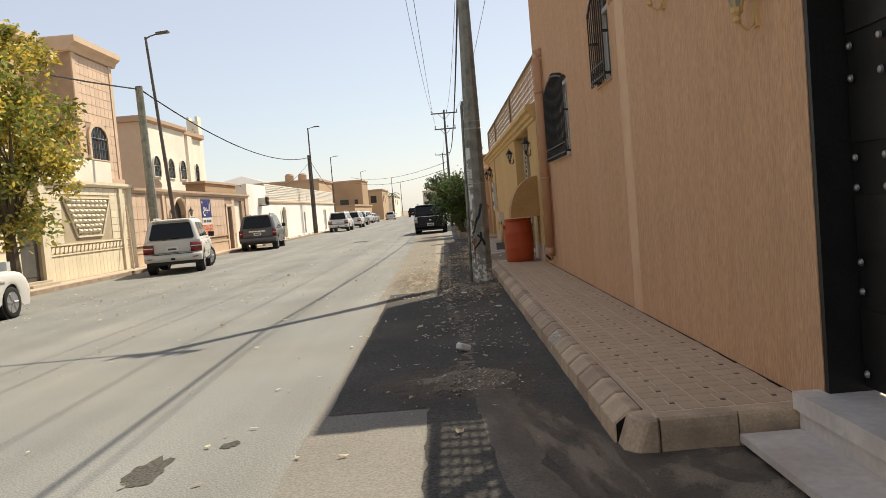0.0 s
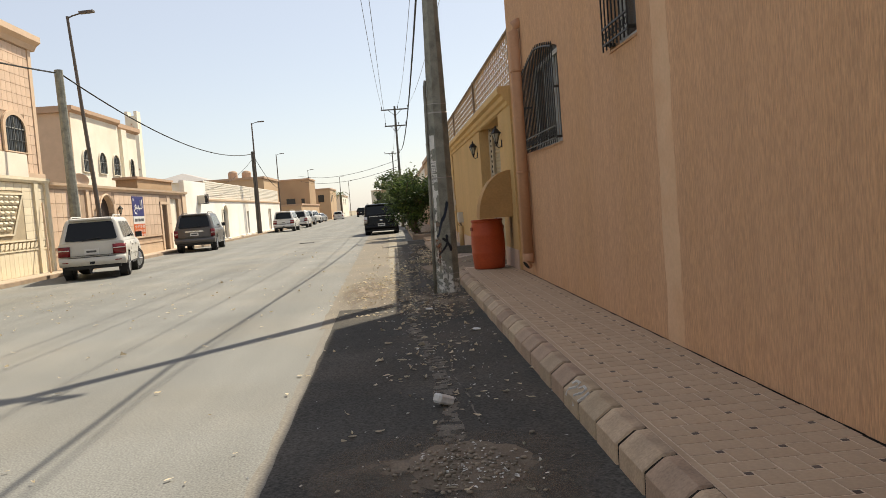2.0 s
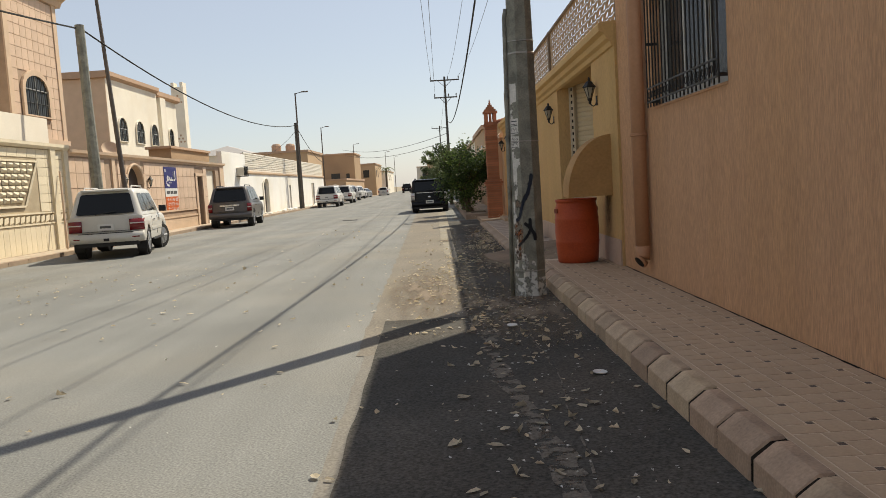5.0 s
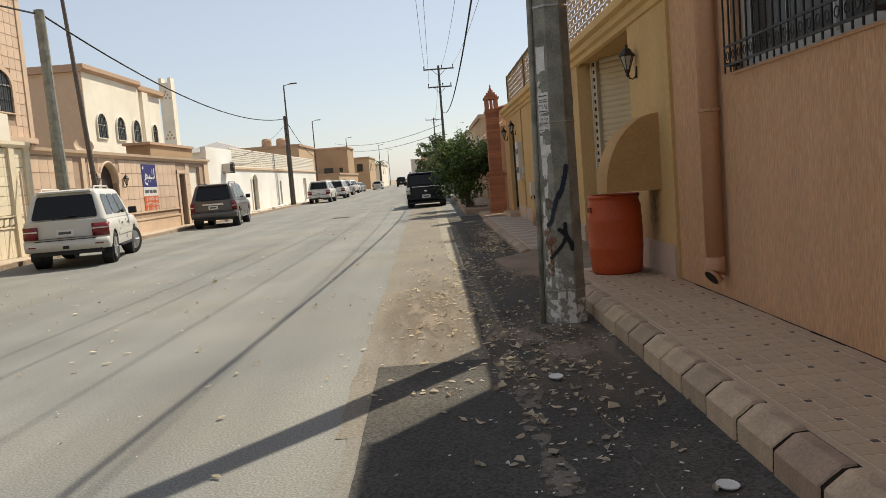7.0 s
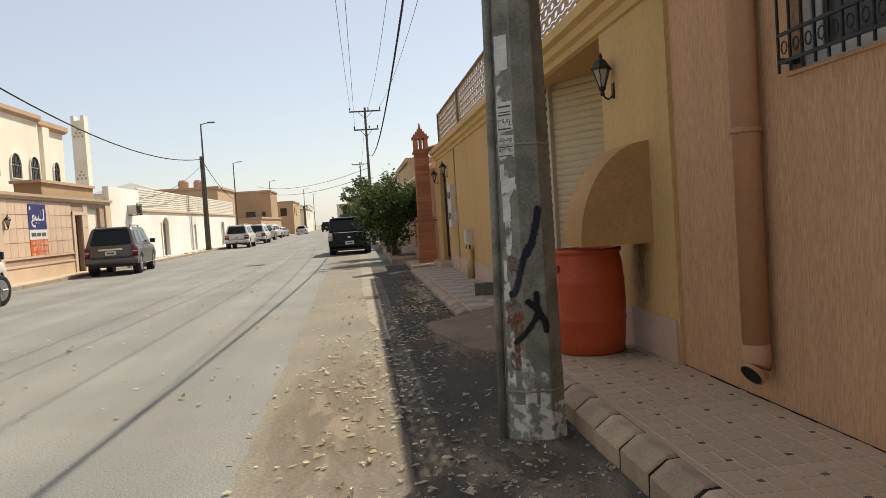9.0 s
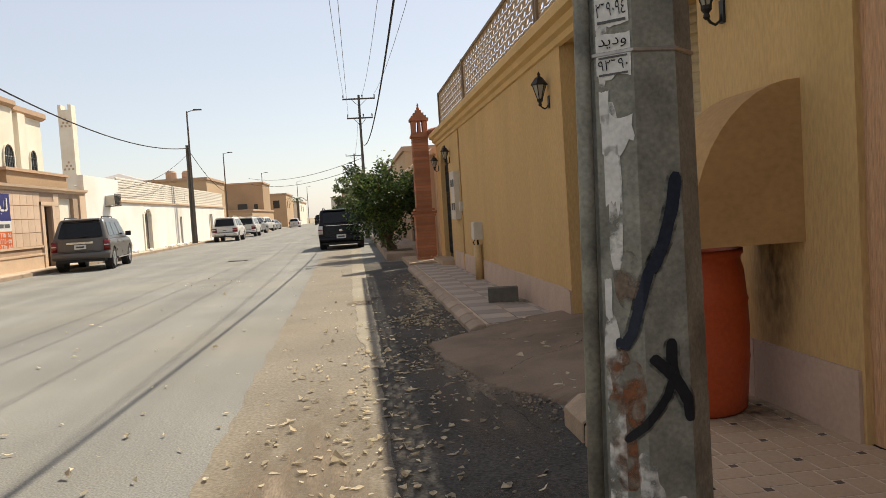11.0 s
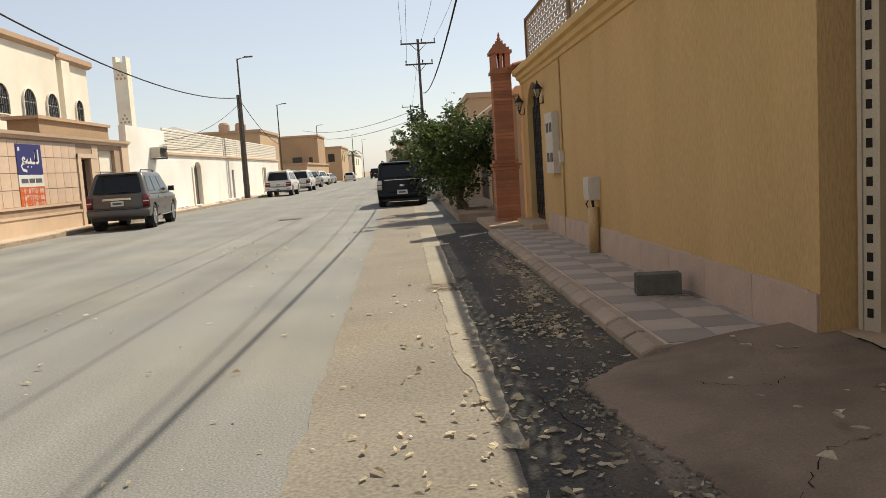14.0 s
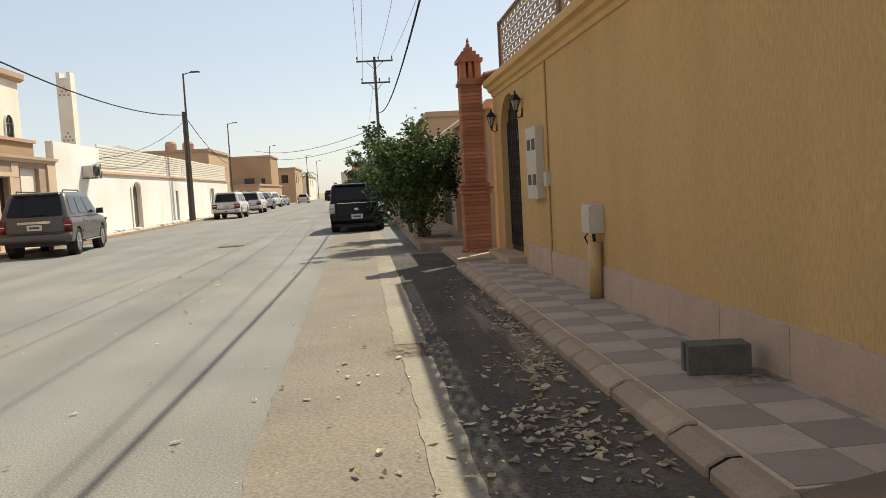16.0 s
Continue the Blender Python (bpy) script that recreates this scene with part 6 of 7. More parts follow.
vs = [bm.verts.new(c) for c in ((-36, 120, 7.4), (-26.5, 120, 7.4), (-26.5, 132, 7.4), (-36, 132, 7.4), (-31.2, 124, 8.9), (-31.2, 128, 8.9))]
for q in ((0, 1, 4), (1, 2, 5, 4), (2, 3, 5), (3, 0, 4, 5), (3, 2, 1, 0)):
    bm.faces.new([vs[i] for i in q])
part("roof", bm, GREY_ROOF, gr)
part("wall", boxes((-35.6, -26.9, 120.4, 131.6, 0, 7.39)), CREAM_WALL, gr)


def far_house(x0, x1, y0, y1, h, material, label, wins=(), roof_h=0.25, name="far_house"):
    """A flat-roofed house seen from afar; wins are (x, z, w, h) on its near side or (y, z, w, h) with side True on its road side."""
    o = thing(name, label, "house", kind="structure")
    part("wall", boxes((x0, x1, y0, y1, 0, h)), material, o)
    part("roof", boxes((x0 - 0.15, x1 + 0.15, y0 - 0.15, y1 + 0.15, h, h + roof_h)), TAN_TRIM, o)
    for side, u, z, w, hh in wins:
        if side:
            part("window", boxes((x1, x1 + 0.03, u, u + w, z, z + hh)), WIN_GLASS, o)
        else:
            part("window", boxes((u, u + w, y0 - 0.03, y0, z, z + hh)), WIN_GLASS, o)
    return o


far_house(-24, -15.2, 149, 160, 7.7, BROWN_FAR, "brown flat-roofed house with a plain side wall", [(0, -19.5, 3.4, 1.6, 1.0), (0, -16.8, 3.4, 0.6, 0.9)])
far_house(-22, -13.6, 120, 148, 2.8, TAN_WALL, "low tan boundary wall and outbuilding", [])
far_house(-20, -13.0, 168, 185, 6.2, TAN_WALL, "tan two-storey house with dark windows", [(1, 170, 3.6, 1.2, 1.5), (1, 174, 3.6, 1.2, 1.5), (0, -15.5, 3.6, 1.2, 1.5)])
far_house(-22, -12.0, 190, 215, 5.0, CREAM_WALL, "pale house further down the street", [(1, 195, 3, 1.4, 1.4), (1, 202, 3, 1.4, 1.4)])
far_house(-8, 8, 300, 330, 8.0, CREAM_WALL, "pale building closing the end of the street", [(0, -6, 4, 1.5, 1.6), (0, -2, 4, 1.5, 1.6), (0, 2, 4, 1.5, 1.6)])
far_house(-4, 2, 290, 300, 10.0, TAN_WALL, "tan block at the end of the street", [(0, -3, 5, 1.2, 1.6)])
far_house(-24, -14.8, 95, 106, 5.9, TAN_WALL, "tan house behind the white wall", [(0, -22, 3, 1.2, 1.4)])
for x, y, z in ((-18.6, 97, 6.15), (-17.2, 98, 6.15)):
    bm = bmesh.new()
    lathe(bm, [(0.02, 0), (0.55, 0), (0.55, 0.7), (0.4, 0.9), (0.02, 0.98)], 14)
    o = tagged(part("water_tank", bm, TAN_TRIM), "round tan water tank standing on a roof", "water tank")
    o.matrix_basis = pose(x, y, z)
far_house(3.2, 12, 80, 100, 5.2, CREAM_WALL, "pale house on the shaded side of the street", [(1, 84, 3, 1, 1)])
far_house(4, 14, 120, 140, 6.0, TAN_WALL, "tan house on the shaded side of the street", [])


# ---- street lamps and poles on the left ----
def street_lamp(x, y, h=9.6, label="slender grey street lamp with a single flat head", lean=0.0):
    p = thing("street_lamp", label, "street lamp", pose(x, y, 0.0, 0, lean, 0), "street lamps")
    bm = bmesh.new()
    lathe(bm, [(0.14, 0.0), (0.14, 0.1), (0.105, 0.12), (0.095, 1.5), (0.055, h - 0.1), (0.055, h)], 10)
    part("pole", bm, LAMP_POLE, p)
    bm = bmesh.new()
    tube(bm, [(0, 0, h - 0.08), (0.2, 0, h), (0.55, 0, h + 0.06)], 0.03, 6)
    part("arm", bm, LAMP_POLE, p)
    bm = boxes((0.5, 1.05, -0.13, 0.13, h + 0.04, h + 0.12))
    soften(bm, 0.03, 2)
    part("lamp_head", bm, LAMP_POLE, p)
    return p


street_lamp(-11.84, 35.1, 10.0, lean=-3.4)
street_lamp(-11.75, 72.0, 9.6)
street_lamp(-14.9, 107.8, 9.5)
street_lamp(-15.4, 151, 9.5)
street_lamp(-12.2, 190, 9.5)
street_lamp(-11.9, 222, 9.5)
utility_pole(-12.05, 33.0, 7.5, 0.2, 0.15, [], "weathered grey wooden service pole", GALV, 10, lean=-0.9)
utility_pole(-11.95, 72.3, 7.2, 0.17, 0.13, [], "dark service pole beside the street lamp", POLE_DARK, 10)
wire("overhead_cable", (-12.15, 33.0, 7.4), (-11.95, 72.3, 7.0), 1.15, 0.03, CABLE, "black service cable sagging between poles")
wire("overhead_cable", (-12.25, 33.0, 7.4), (-12.6, -20, 7.0), 1.2, 0.03, CABLE, "black service cable sagging between poles")
wire("overhead_cable", (-11.95, 72.3, 7.0), (-14.8, 108, 5.0), 0.6, 0.025, CABLE, "black service cable sagging between poles")
wire("overhead_cable", (-11.95, 72.3, 6.6), (-12.7, 57, 3.6), 0.5, 0.015, CABLE, "thin house cable running to the wall")
mh = bmesh.new()
lathe(mh, [(0.02, 0.004), (0.36, 0.004), (0.38, 0.016), (0.30, 0.02), (0.02, 0.02)], 24, -4.7, 43.0)
tagged(part("manhole_cover", mh, POLE_DARK), "round dark iron manhole cover in the road", "manhole cover", kind="structure")
lean_pole = bmesh.new()
tube(lean_pole, [(LX + 0.5, 30.9, 0.1), (LX + 0.15, 31.6, 2.6)], 0.035, 6)
tagged(part("leaning_pole", lean_pole, PEACH_TRIM), "pale wooden pole leaning against the stone wall", "pole")


# ---- vehicles ----
def car(kind, paint, x, y, turn, label, steer=0.0, plate=PLATE):
    """A parked car; its rear is at y and it faces +y before the turn. kind gives length, width, height and outline."""
    L, Wd, H, belt, ride, wr, roof0, roof1, hood, round_by = {
        "suv": (4.9, 1.92, 1.87, 1.13, 0.42, 0.385, 0.42, 3.35, 3.7, 0.17),
        "long_suv": (5.2, 2.0, 1.92, 1.17, 0.43, 0.4, 0.5, 3.6, 3.95, 0.13),
        "flex": (5.1, 1.95, 1.74, 1.1, 0.3, 0.37, 0.2, 3.4, 3.85, 0.08),
        "hatch": (4.2, 1.75, 1.46, 0.95, 0.22, 0.32, 0.45, 2.6, 3.3, 0.2),
    }[kind]
    c = thing("car", label, "car", pose(x, y, 0.0, 0, 0, turn))
    h = Wd / 2
    wy = (0.95, L - 0.95)

    def shaped(bm):
        """Rounds the ends in plan and lets the sides swell and draw in."""
        for v in bm.verts:
            u = min(1.0, abs(v.co.x) / h)
            v.co.y += round_by * u ** 4 * max(0.0, 1 - max(v.co.y, 0) / 0.7)
            v.co.y -= 0.3 * u ** 3 * max(0.0, 1 - max(L - v.co.y, 0) / 0.9)
            v.co.x *= 1 - 0.03 * min(1.0, ((v.co.z - 0.82) / 0.42) ** 2)
        return bm

    def cpart(name, bm, material, parent, note="", smooth=False):
        for sx in (-0.95, -0.85, -0.7, -0.45, 0.45, 0.7, 0.85, 0.95):
            bmesh.ops.bisect_plane(bm, geom=bm.verts[:] + bm.edges[:] + bm.faces[:], plane_co=(sx * h, 0, 0), plane_no=(1, 0, 0))
        return part(name, shaped(bm), material, parent, note, smooth)

    # body shell, with the wheel arches in its lower edge
    ys = {0.0, 0.06, 0.2, 0.35, L - 0.35, L - 0.15, L - 0.04, L}
    for w in wy:
        ys |= {w + wr * 1.16 * math.cos(math.pi * k / 10) for k in range(11)}
    ys |= {wy[0] + wr + 0.25 + k * (wy[1] - wy[0] - 2 * wr - 0.5) / 5 for k in range(6)}
    ys = sorted(ys)

    def section(yy):
        lo = ride
        for w in wy:
            d = (wr * 1.16) ** 2 - (yy - w) ** 2
            if d >= 0:
                lo = max(lo, wr + math.sqrt(d))
        top = belt
        if yy > hood:
            k = (yy - hood) / (L - hood)
            top = belt - 0.06 * k - 0.26 * k ** 5
        mid = max(lo + 0.04, ride + 0.3)
        return [(h * 0.985, lo), (h, mid), (h, max(mid + 0.05, top - 0.22)), (h * 0.99, top - 0.09), (h * 0.965, top - 0.03), (h * 0.9, top), (h * 0.5, top + 0.02), (0.0, top + 0.028)]

    bm = bmesh.new()
    rows = []
    for yy in ys:
        sec = section(yy)
        lean = 0.05 if yy < 0.01 else 0.0
        rows.append([bm.verts.new((-a, yy + lean * (b - ride), b)) for a, b in sec] + [bm.verts.new((a, yy + lean * (b - ride), b)) for a, b in reversed(sec[:-1])])
    n = len(rows[0])
    for p, q in zip(rows, rows[1:]):
        for i in range(n - 1):
            bm.faces.new((p[i], p[i + 1], q[i + 1], q[i]))
    for row in (rows[0], rows[-1]):
        for i in range((n - 1) // 2):
            if i == (n - 1) // 2 - 1:
                bm.faces.new((row[i], row[i + 1], row[n - 1 - i]))
            else:
                bm.faces.new((row[i], row[i + 1], row[n - 2 - i], row[n - 1 - i]))
    body = cpart("body", bm, paint, c, "", True)
    part("underbody", boxes((-h + 0.2, h - 0.2, 0.25, L - 0.4, ride - 0.1, ride + 0.14)), TRIM_BLACK, c)
    for w in wy:
        for s in (-1, 1):
            bm = bmesh.new()
            lathe(bm, [(wr * 1.15, min(s * (h - 0.3), s * (h - 0.06))), (wr * 1.15, max(s * (h - 0.3), s * (h - 0.06)))], 20, w, wr, "x")
            part("wheel_well", bm, TRIM_BLACK, c)

    # cabin: rounded rings from the belt to the crowned roof
    sb, st = h - 0.04, h - (0.12 if kind == "flex" else 0.24)
    roof_mat = paint
    lo = [(-sb, 0.07, belt - 0.02), (sb, 0.07, belt - 0.02), (sb, hood + 0.05, belt - 0.02), (-sb, hood + 0.05, belt - 0.02)]
    hi = [(-st, roof0, H - 0.03), (st, roof0, H - 0.03), (st, roof1 - 0.35, H - 0.03), (-st, roof1 - 0.35, H - 0.03)]

    def ring(v, shrink, dz):
        a = [Vector(p).lerp(Vector(q), v) for p, q in zip(lo, hi)]
        pts = []
        cy = (a[0].y + a[2].y) / 2
        for k in range(4):
            p, prev, nxt = a[k], a[k - 1], a[(k + 1) % 4]
            for t in (0.0, 0.25, 0.5, 0.75, 1.0):
                e0, e1 = p + (prev - p).normalized() * 0.13, p + (nxt - p).normalized() * 0.13
                q = e0.lerp(p, t).lerp(p.lerp(e1, t), t)
                pts.append(Vector((q.x * (1 - shrink), cy + (q.y - cy) * (1 - shrink * 0.5), q.z + dz)))
        return pts

    bm = bmesh.new()
    rings = [[bm.verts.new(p) for p in ring(v, sh_k, dz)] for v, sh_k, dz in ((0, 0, 0), (0.3, 0, 0), (0.6, 0, 0), (0.86, 0, 0), (0.95, 0.02, 0.0), (1.0, 0.07, 0.0), (1.0, 0.16, 0.018), (1.0, 0.4, 0.03), (1.0, 0.7, 0.034))]
    for p, q in zip(rings, rings[1:]):
        for i in range(20):
            bm.faces.new((p[i], p[(i + 1) % 20], q[(i + 1) % 20], q[i]))
    bm.faces.new(rings[-1])
    for v in bm.verts:
        v.co.y += round_by * 0.6 * min(1.0, abs(v.co.x) / h) ** 4 * max(0.0, 1 - max(v.co.y, 0) / 0.7)
    cab = part("cabin", bm, roof_mat, c, "", True)

    def pane(name, a, b, d, e, u0, u1, v0, v1, out, material=CAR_GLASS):
        """A pane set on the face a b (bottom) d e (top), between shares u across and v up."""
        A, B, D, E = (Vector(lo[a]), Vector(lo[b]), Vector(hi[d]), Vector(hi[e]))

        def at(u, v):
            return A.lerp(B, u).lerp(D.lerp(E, u), v)

        nrm = (B - A).cross(D - A).normalized()
        bm = bmesh.new()
        cols = 8
        grid = []
        for j, v in enumerate((v0, v0 + 0.06, v1 - 0.06, v1)):
            inset = 0.018 if j in (0, 3) else 0.0
            line = []
            for i in range(cols + 1):
                u = u0 + inset + (u1 - u0 - 2 * inset) * i / cols
                p = at(u, v) + nrm * out
                p.y += round_by * 0.6 * min(1.0, abs(p.x) / h) ** 4 * max(0.0, 1 - max(p.y, 0) / 0.7)
                line.append(bm.verts.new(p))
            grid.append(line)
        for p, q in zip(grid, grid[1:]):
            for i in range(cols):
                bm.faces.new((p[i], p[i + 1], q[i + 1], q[i]))
        part(name, bm, material, cab, "", True)

    pane("rear_window", 0, 1, 0, 1, 0.09, 0.91, 0.1, 0.84, 0.012)
    pane("windscreen", 2, 3, 2, 3, 0.06, 0.94, 0.1, 0.9, 0.012)
    for (u0, u1) in ((0.055, 0.30), (0.325, 0.60), (0.625, 0.88)):
        pane("side_window", 1, 2, 1, 2, u0, u1, 0.13, 0.82, 0.012)
        pane("side_window", 3, 0, 3, 0, 1 - u1, 1 - u0, 0.13, 0.82, 0.012)
    bm = boxes((-st + 0.12, st - 0.12, roof0 - 0.13, roof0 + 0.14, H - 0.075, H - 0.035))
    soften(bm, 0.018, 2)
    part("roof_spoiler", bm, paint, cab)
    # wheels
    for i, w in enumerate(wy):
        for s in (-1, 1):
            wh = thing("wheel", "", "", pose(s * (h - 0.14), w, wr, 0, 0, steer if i == 1 else 0))
            wh.parent = c
            bm = bmesh.new()
            lathe(bm, [(wr * 0.66, -0.105), (wr * 0.9, -0.125), (wr * 0.985, -0.1), (wr, -0.05), (wr, 0.05), (wr * 0.985, 0.1), (wr * 0.9, 0.125), (wr * 0.66, 0.105)], 26, axis="x")
            part("tyre", bm, TYRE, wh, "", True)
            bm = bmesh.new()
            lathe(bm, [(wr * 0.67, s * 0.11), (wr * 0.63, s * 0.112), (wr * 0.6, s * 0.06), (wr * 0.2, s * 0.05), (0.03, s * 0.06)], 22, axis="x")
            for k in range(6):
                a = 2 * math.pi * k / 6
                tube(bm, [(s * 0.1, 0.03 * math.cos(a), 0.03 * math.sin(a)), (s * 0.1, wr * 0.62 * math.cos(a), wr * 0.62 * math.sin(a))], 0.03, 5)
            part("rim", bm, RIM, wh)
    # rear: bumper, lamps, plate, step
    dark = kind == "flex"
    bm = boxes((-h + 0.01, h - 0.01, -0.1, 0.2, ride + 0.02, ride + 0.27))
    soften(bm, 0.045, 3)
    bpr = cpart("rear_bumper", bm, CAR_BLACK if dark else paint, c, "", True)
    cpart("bumper_step", boxes((-h + 0.28, h - 0.28, -0.104, -0.02, ride + 0.262, ride + 0.278)), TRIM_BLACK, bpr)
    cpart("bumper_lower", boxes((-h + 0.16, h - 0.16, -0.06, 0.2, ride - 0.08, ride + 0.03)), TRIM_BLACK if kind != "hatch" else paint, bpr)
    cpart("tailgate_seam", boxes((-h + 0.12, h - 0.12, -0.004, 0.05, ride + 0.31, ride + 0.32)), TRIM_BLACK, bpr)
    if kind == "suv":
        cpart("tow_cover", boxes((-0.06, 0.08, -0.112, -0.09, ride + 0.06, ride + 0.13)), TRIM_BLACK, bpr)
        for sx in (-1, 1):
            cpart("reflector", boxes((min(sx * (h - 0.3), sx * (h - 0.12)), max(sx * (h - 0.3), sx * (h - 0.12)), -0.108, -0.06, ride + 0.12, ride + 0.15)), TAIL_RED, bpr)
    for sx in (-1, 1):
        part("mud_flap", boxes((sx * (h - 0.16) - 0.13, sx * (h - 0.16) + 0.13, 0.48, 0.5, 0.2, ride + 0.14)), TRIM_BLACK, bpr)
    for s in (-1, 1):
        wide = 0.36 if kind == "suv" else 0.2
        zl = (belt - 0.4, belt - 0.1) if kind == "suv" else (belt - 0.42, belt - 0.06)
        a, b = sorted((s * (h - 0.004), s * (h - wide)))
        bm = boxes((a, b, -0.012, 0.2, *zl))
        soften(bm, 0.025, 2)
        lamp = cpart("tail_lamp", bm, LAMP_CLEAR if dark else TAIL_RED, c, "", True)
        cpart("lamp_band", boxes((a + 0.01, b - 0.01, -0.018, 0.17, zl[0] + 0.17, zl[0] + 0.2)), LAMP_CLEAR if not dark else TAIL_RED, lamp)
        bm = boxes((min(s * h, s * (h + 0.2)), max(s * h, s * (h + 0.2)), hood - 0.55, hood - 0.42, belt + 0.02, belt + 0.2))
        soften(bm, 0.04, 2)
        part("wing_mirror", bm, TRIM_BLACK if kind != "hatch" else paint, c)
        for yy in (1.85, 2.8):
            cpart("door_handle", boxes((min(s * (h - 0.02), s * (h + 0.025)), max(s * (h - 0.02), s * (h + 0.025)), yy, yy + 0.2, belt - 0.2, belt - 0.165)), CHROME if kind != "hatch" else paint, c)
        cpart("side_moulding", boxes((min(s * (h - 0.02), s * (h + 0.012)), max(s * (h - 0.02), s * (h + 0.012)), 1.45, L - 1.45, ride + 0.24, ride + 0.31)), paint, c)
        if kind in ("suv", "long_suv"):
            part("running_board", boxes((min(s * (h - 0.2), s * (h + 0.03)), max(s * (h - 0.2), s * (h + 0.03)), 1.5, L - 1.5, ride - 0.05, ride - 0.01)), CHROME if kind == "long_suv" else TRIM_BLACK, c)
        if kind != "hatch":
            bm = bmesh.new()
            tube(bm, [(s * (st - 0.12), roof0 + 0.3, H - 0.03), (s * (st - 0.12), roof0 + 0.4, H + 0.05), (s * (st - 0.12), roof1 - 0.9, H + 0.05), (s * (st - 0.12), roof1 - 0.8, H - 0.03)], 0.02, 6)
            part("roof_rail", bm, paint if kind == "suv" else TRIM_BLACK, c)
        cpart("headlamp", boxes((min(s * (h - 0.4), s * (h - 0.04)), max(s * (h - 0.4), s * (h - 0.04)), L - 0.2, L + 0.004, belt - 0.48, belt - 0.32)), LAMP_CLEAR, c)
        for yy, zz in ((2.62, ride + 0.1), (1.62, ride + 0.35)):
            cpart("door_seam", boxes((min(s * (h - 0.03), s * (h + 0.003)), max(s * (h - 0.03), s * (h + 0.003)), yy, yy + 0.012, zz, belt - 0.1)), TRIM_BLACK, c)
    zp = belt - 0.36 if kind != "flex" else belt - 0.62
    yp = -0.012 if kind != "flex" else -0.108
    part("number_plate", boxes((-0.2, 0.2, yp, 0.06, zp, zp + 0.16)), plate, c)
    part("plate_print", boxes((-0.14, 0.14, yp - 0.003, yp, zp + 0.05, zp + 0.11)), INK, c)
    if kind == "long_suv":
        bm = boxes((-0.45, 0.45, -0.02, 0.06, belt - 0.17, belt - 0.1))
        soften(bm, 0.012, 1)
        cpart("chrome_strip", bm, CHROME, c)
    if kind == "flex":
        bm = bmesh.new()
        lathe(bm, [(0.09, 0.0), (0.09, 0.02), (0.01, 0.025)], 16)
        o = part("badge", bm, CHROME, c)
        o.matrix_basis = Matrix.Translation((0, 0.03, belt - 0.28)) @ Matrix.Rotation(radians(90), 4, "X") @ Matrix.Diagonal((1, 0.5, 1.5, 1))
        part("chrome_strip", boxes((-h + 0.3, h - 0.3, 0.0, 0.06, belt - 0.07, belt - 0.045)), CHROME, c)
    bm = bmesh.new()
    tube(bm, [(-0.25, 0.07, belt + 0.02), (-0.2, 0.06, belt + 0.07), (0.28, 0.09, belt + 0.13)], 0.012, 5)
    part("wiper", bm, TRIM_BLACK, c)
    return c


car("suv", CAR_CREAM, -9.3, 26.75, 12, "champagne off-road estate car parked with its wheels turned", -24)
car("long_suv", CAR_GREY, -10.2, 42.75, 6, "grey-brown full-size SUV parked by the tiled wall")
car("flex", CAR_BLACK, -0.93, 47.2, 0, "black boxy estate car parked under the trees")
car("hatch", CAR_WHITE, -9.65, 12.6, 0, "white hatchback parked by the kerb")
car("suv", CAR_WHITE, -10.2, 75.0, 0, "white off-road car parked by the white wall")
car("suv", CAR_WHITE, -10.4, 88.0, 0, "white off-road car parked by the white wall")
car("long_suv", CAR_SILVER, -12.4, 103, -14, "silver SUV parked at an angle")
car("suv", CAR_WHITE, -12.6, 117, -10, "white car far down the street")
car("hatch", CAR_SILVER, -12.6, 130, -10, "silver car far down the street")
car("hatch", CAR_WHITE, -10.2, 146, 0, "white car far down the street")
car("suv", CAR_BLACK, -6.9, 168, 0, "dark car at the far end of the street")
tb = thing("litter_bin", "dark cylindrical litter bin behind the grey SUV", "litter bin", pose(-10.9, 50.5, 0.0))
bm = bmesh.new()
lathe(bm, [(0.25, 0.0), (0.3, 0.9), (0.32, 0.92), (0.32, 0.98), (0.27, 0.98), (0.26, 0.2), (0.02, 0.2)], 18)
part("bin", bm, LAMP_POLE, tb)

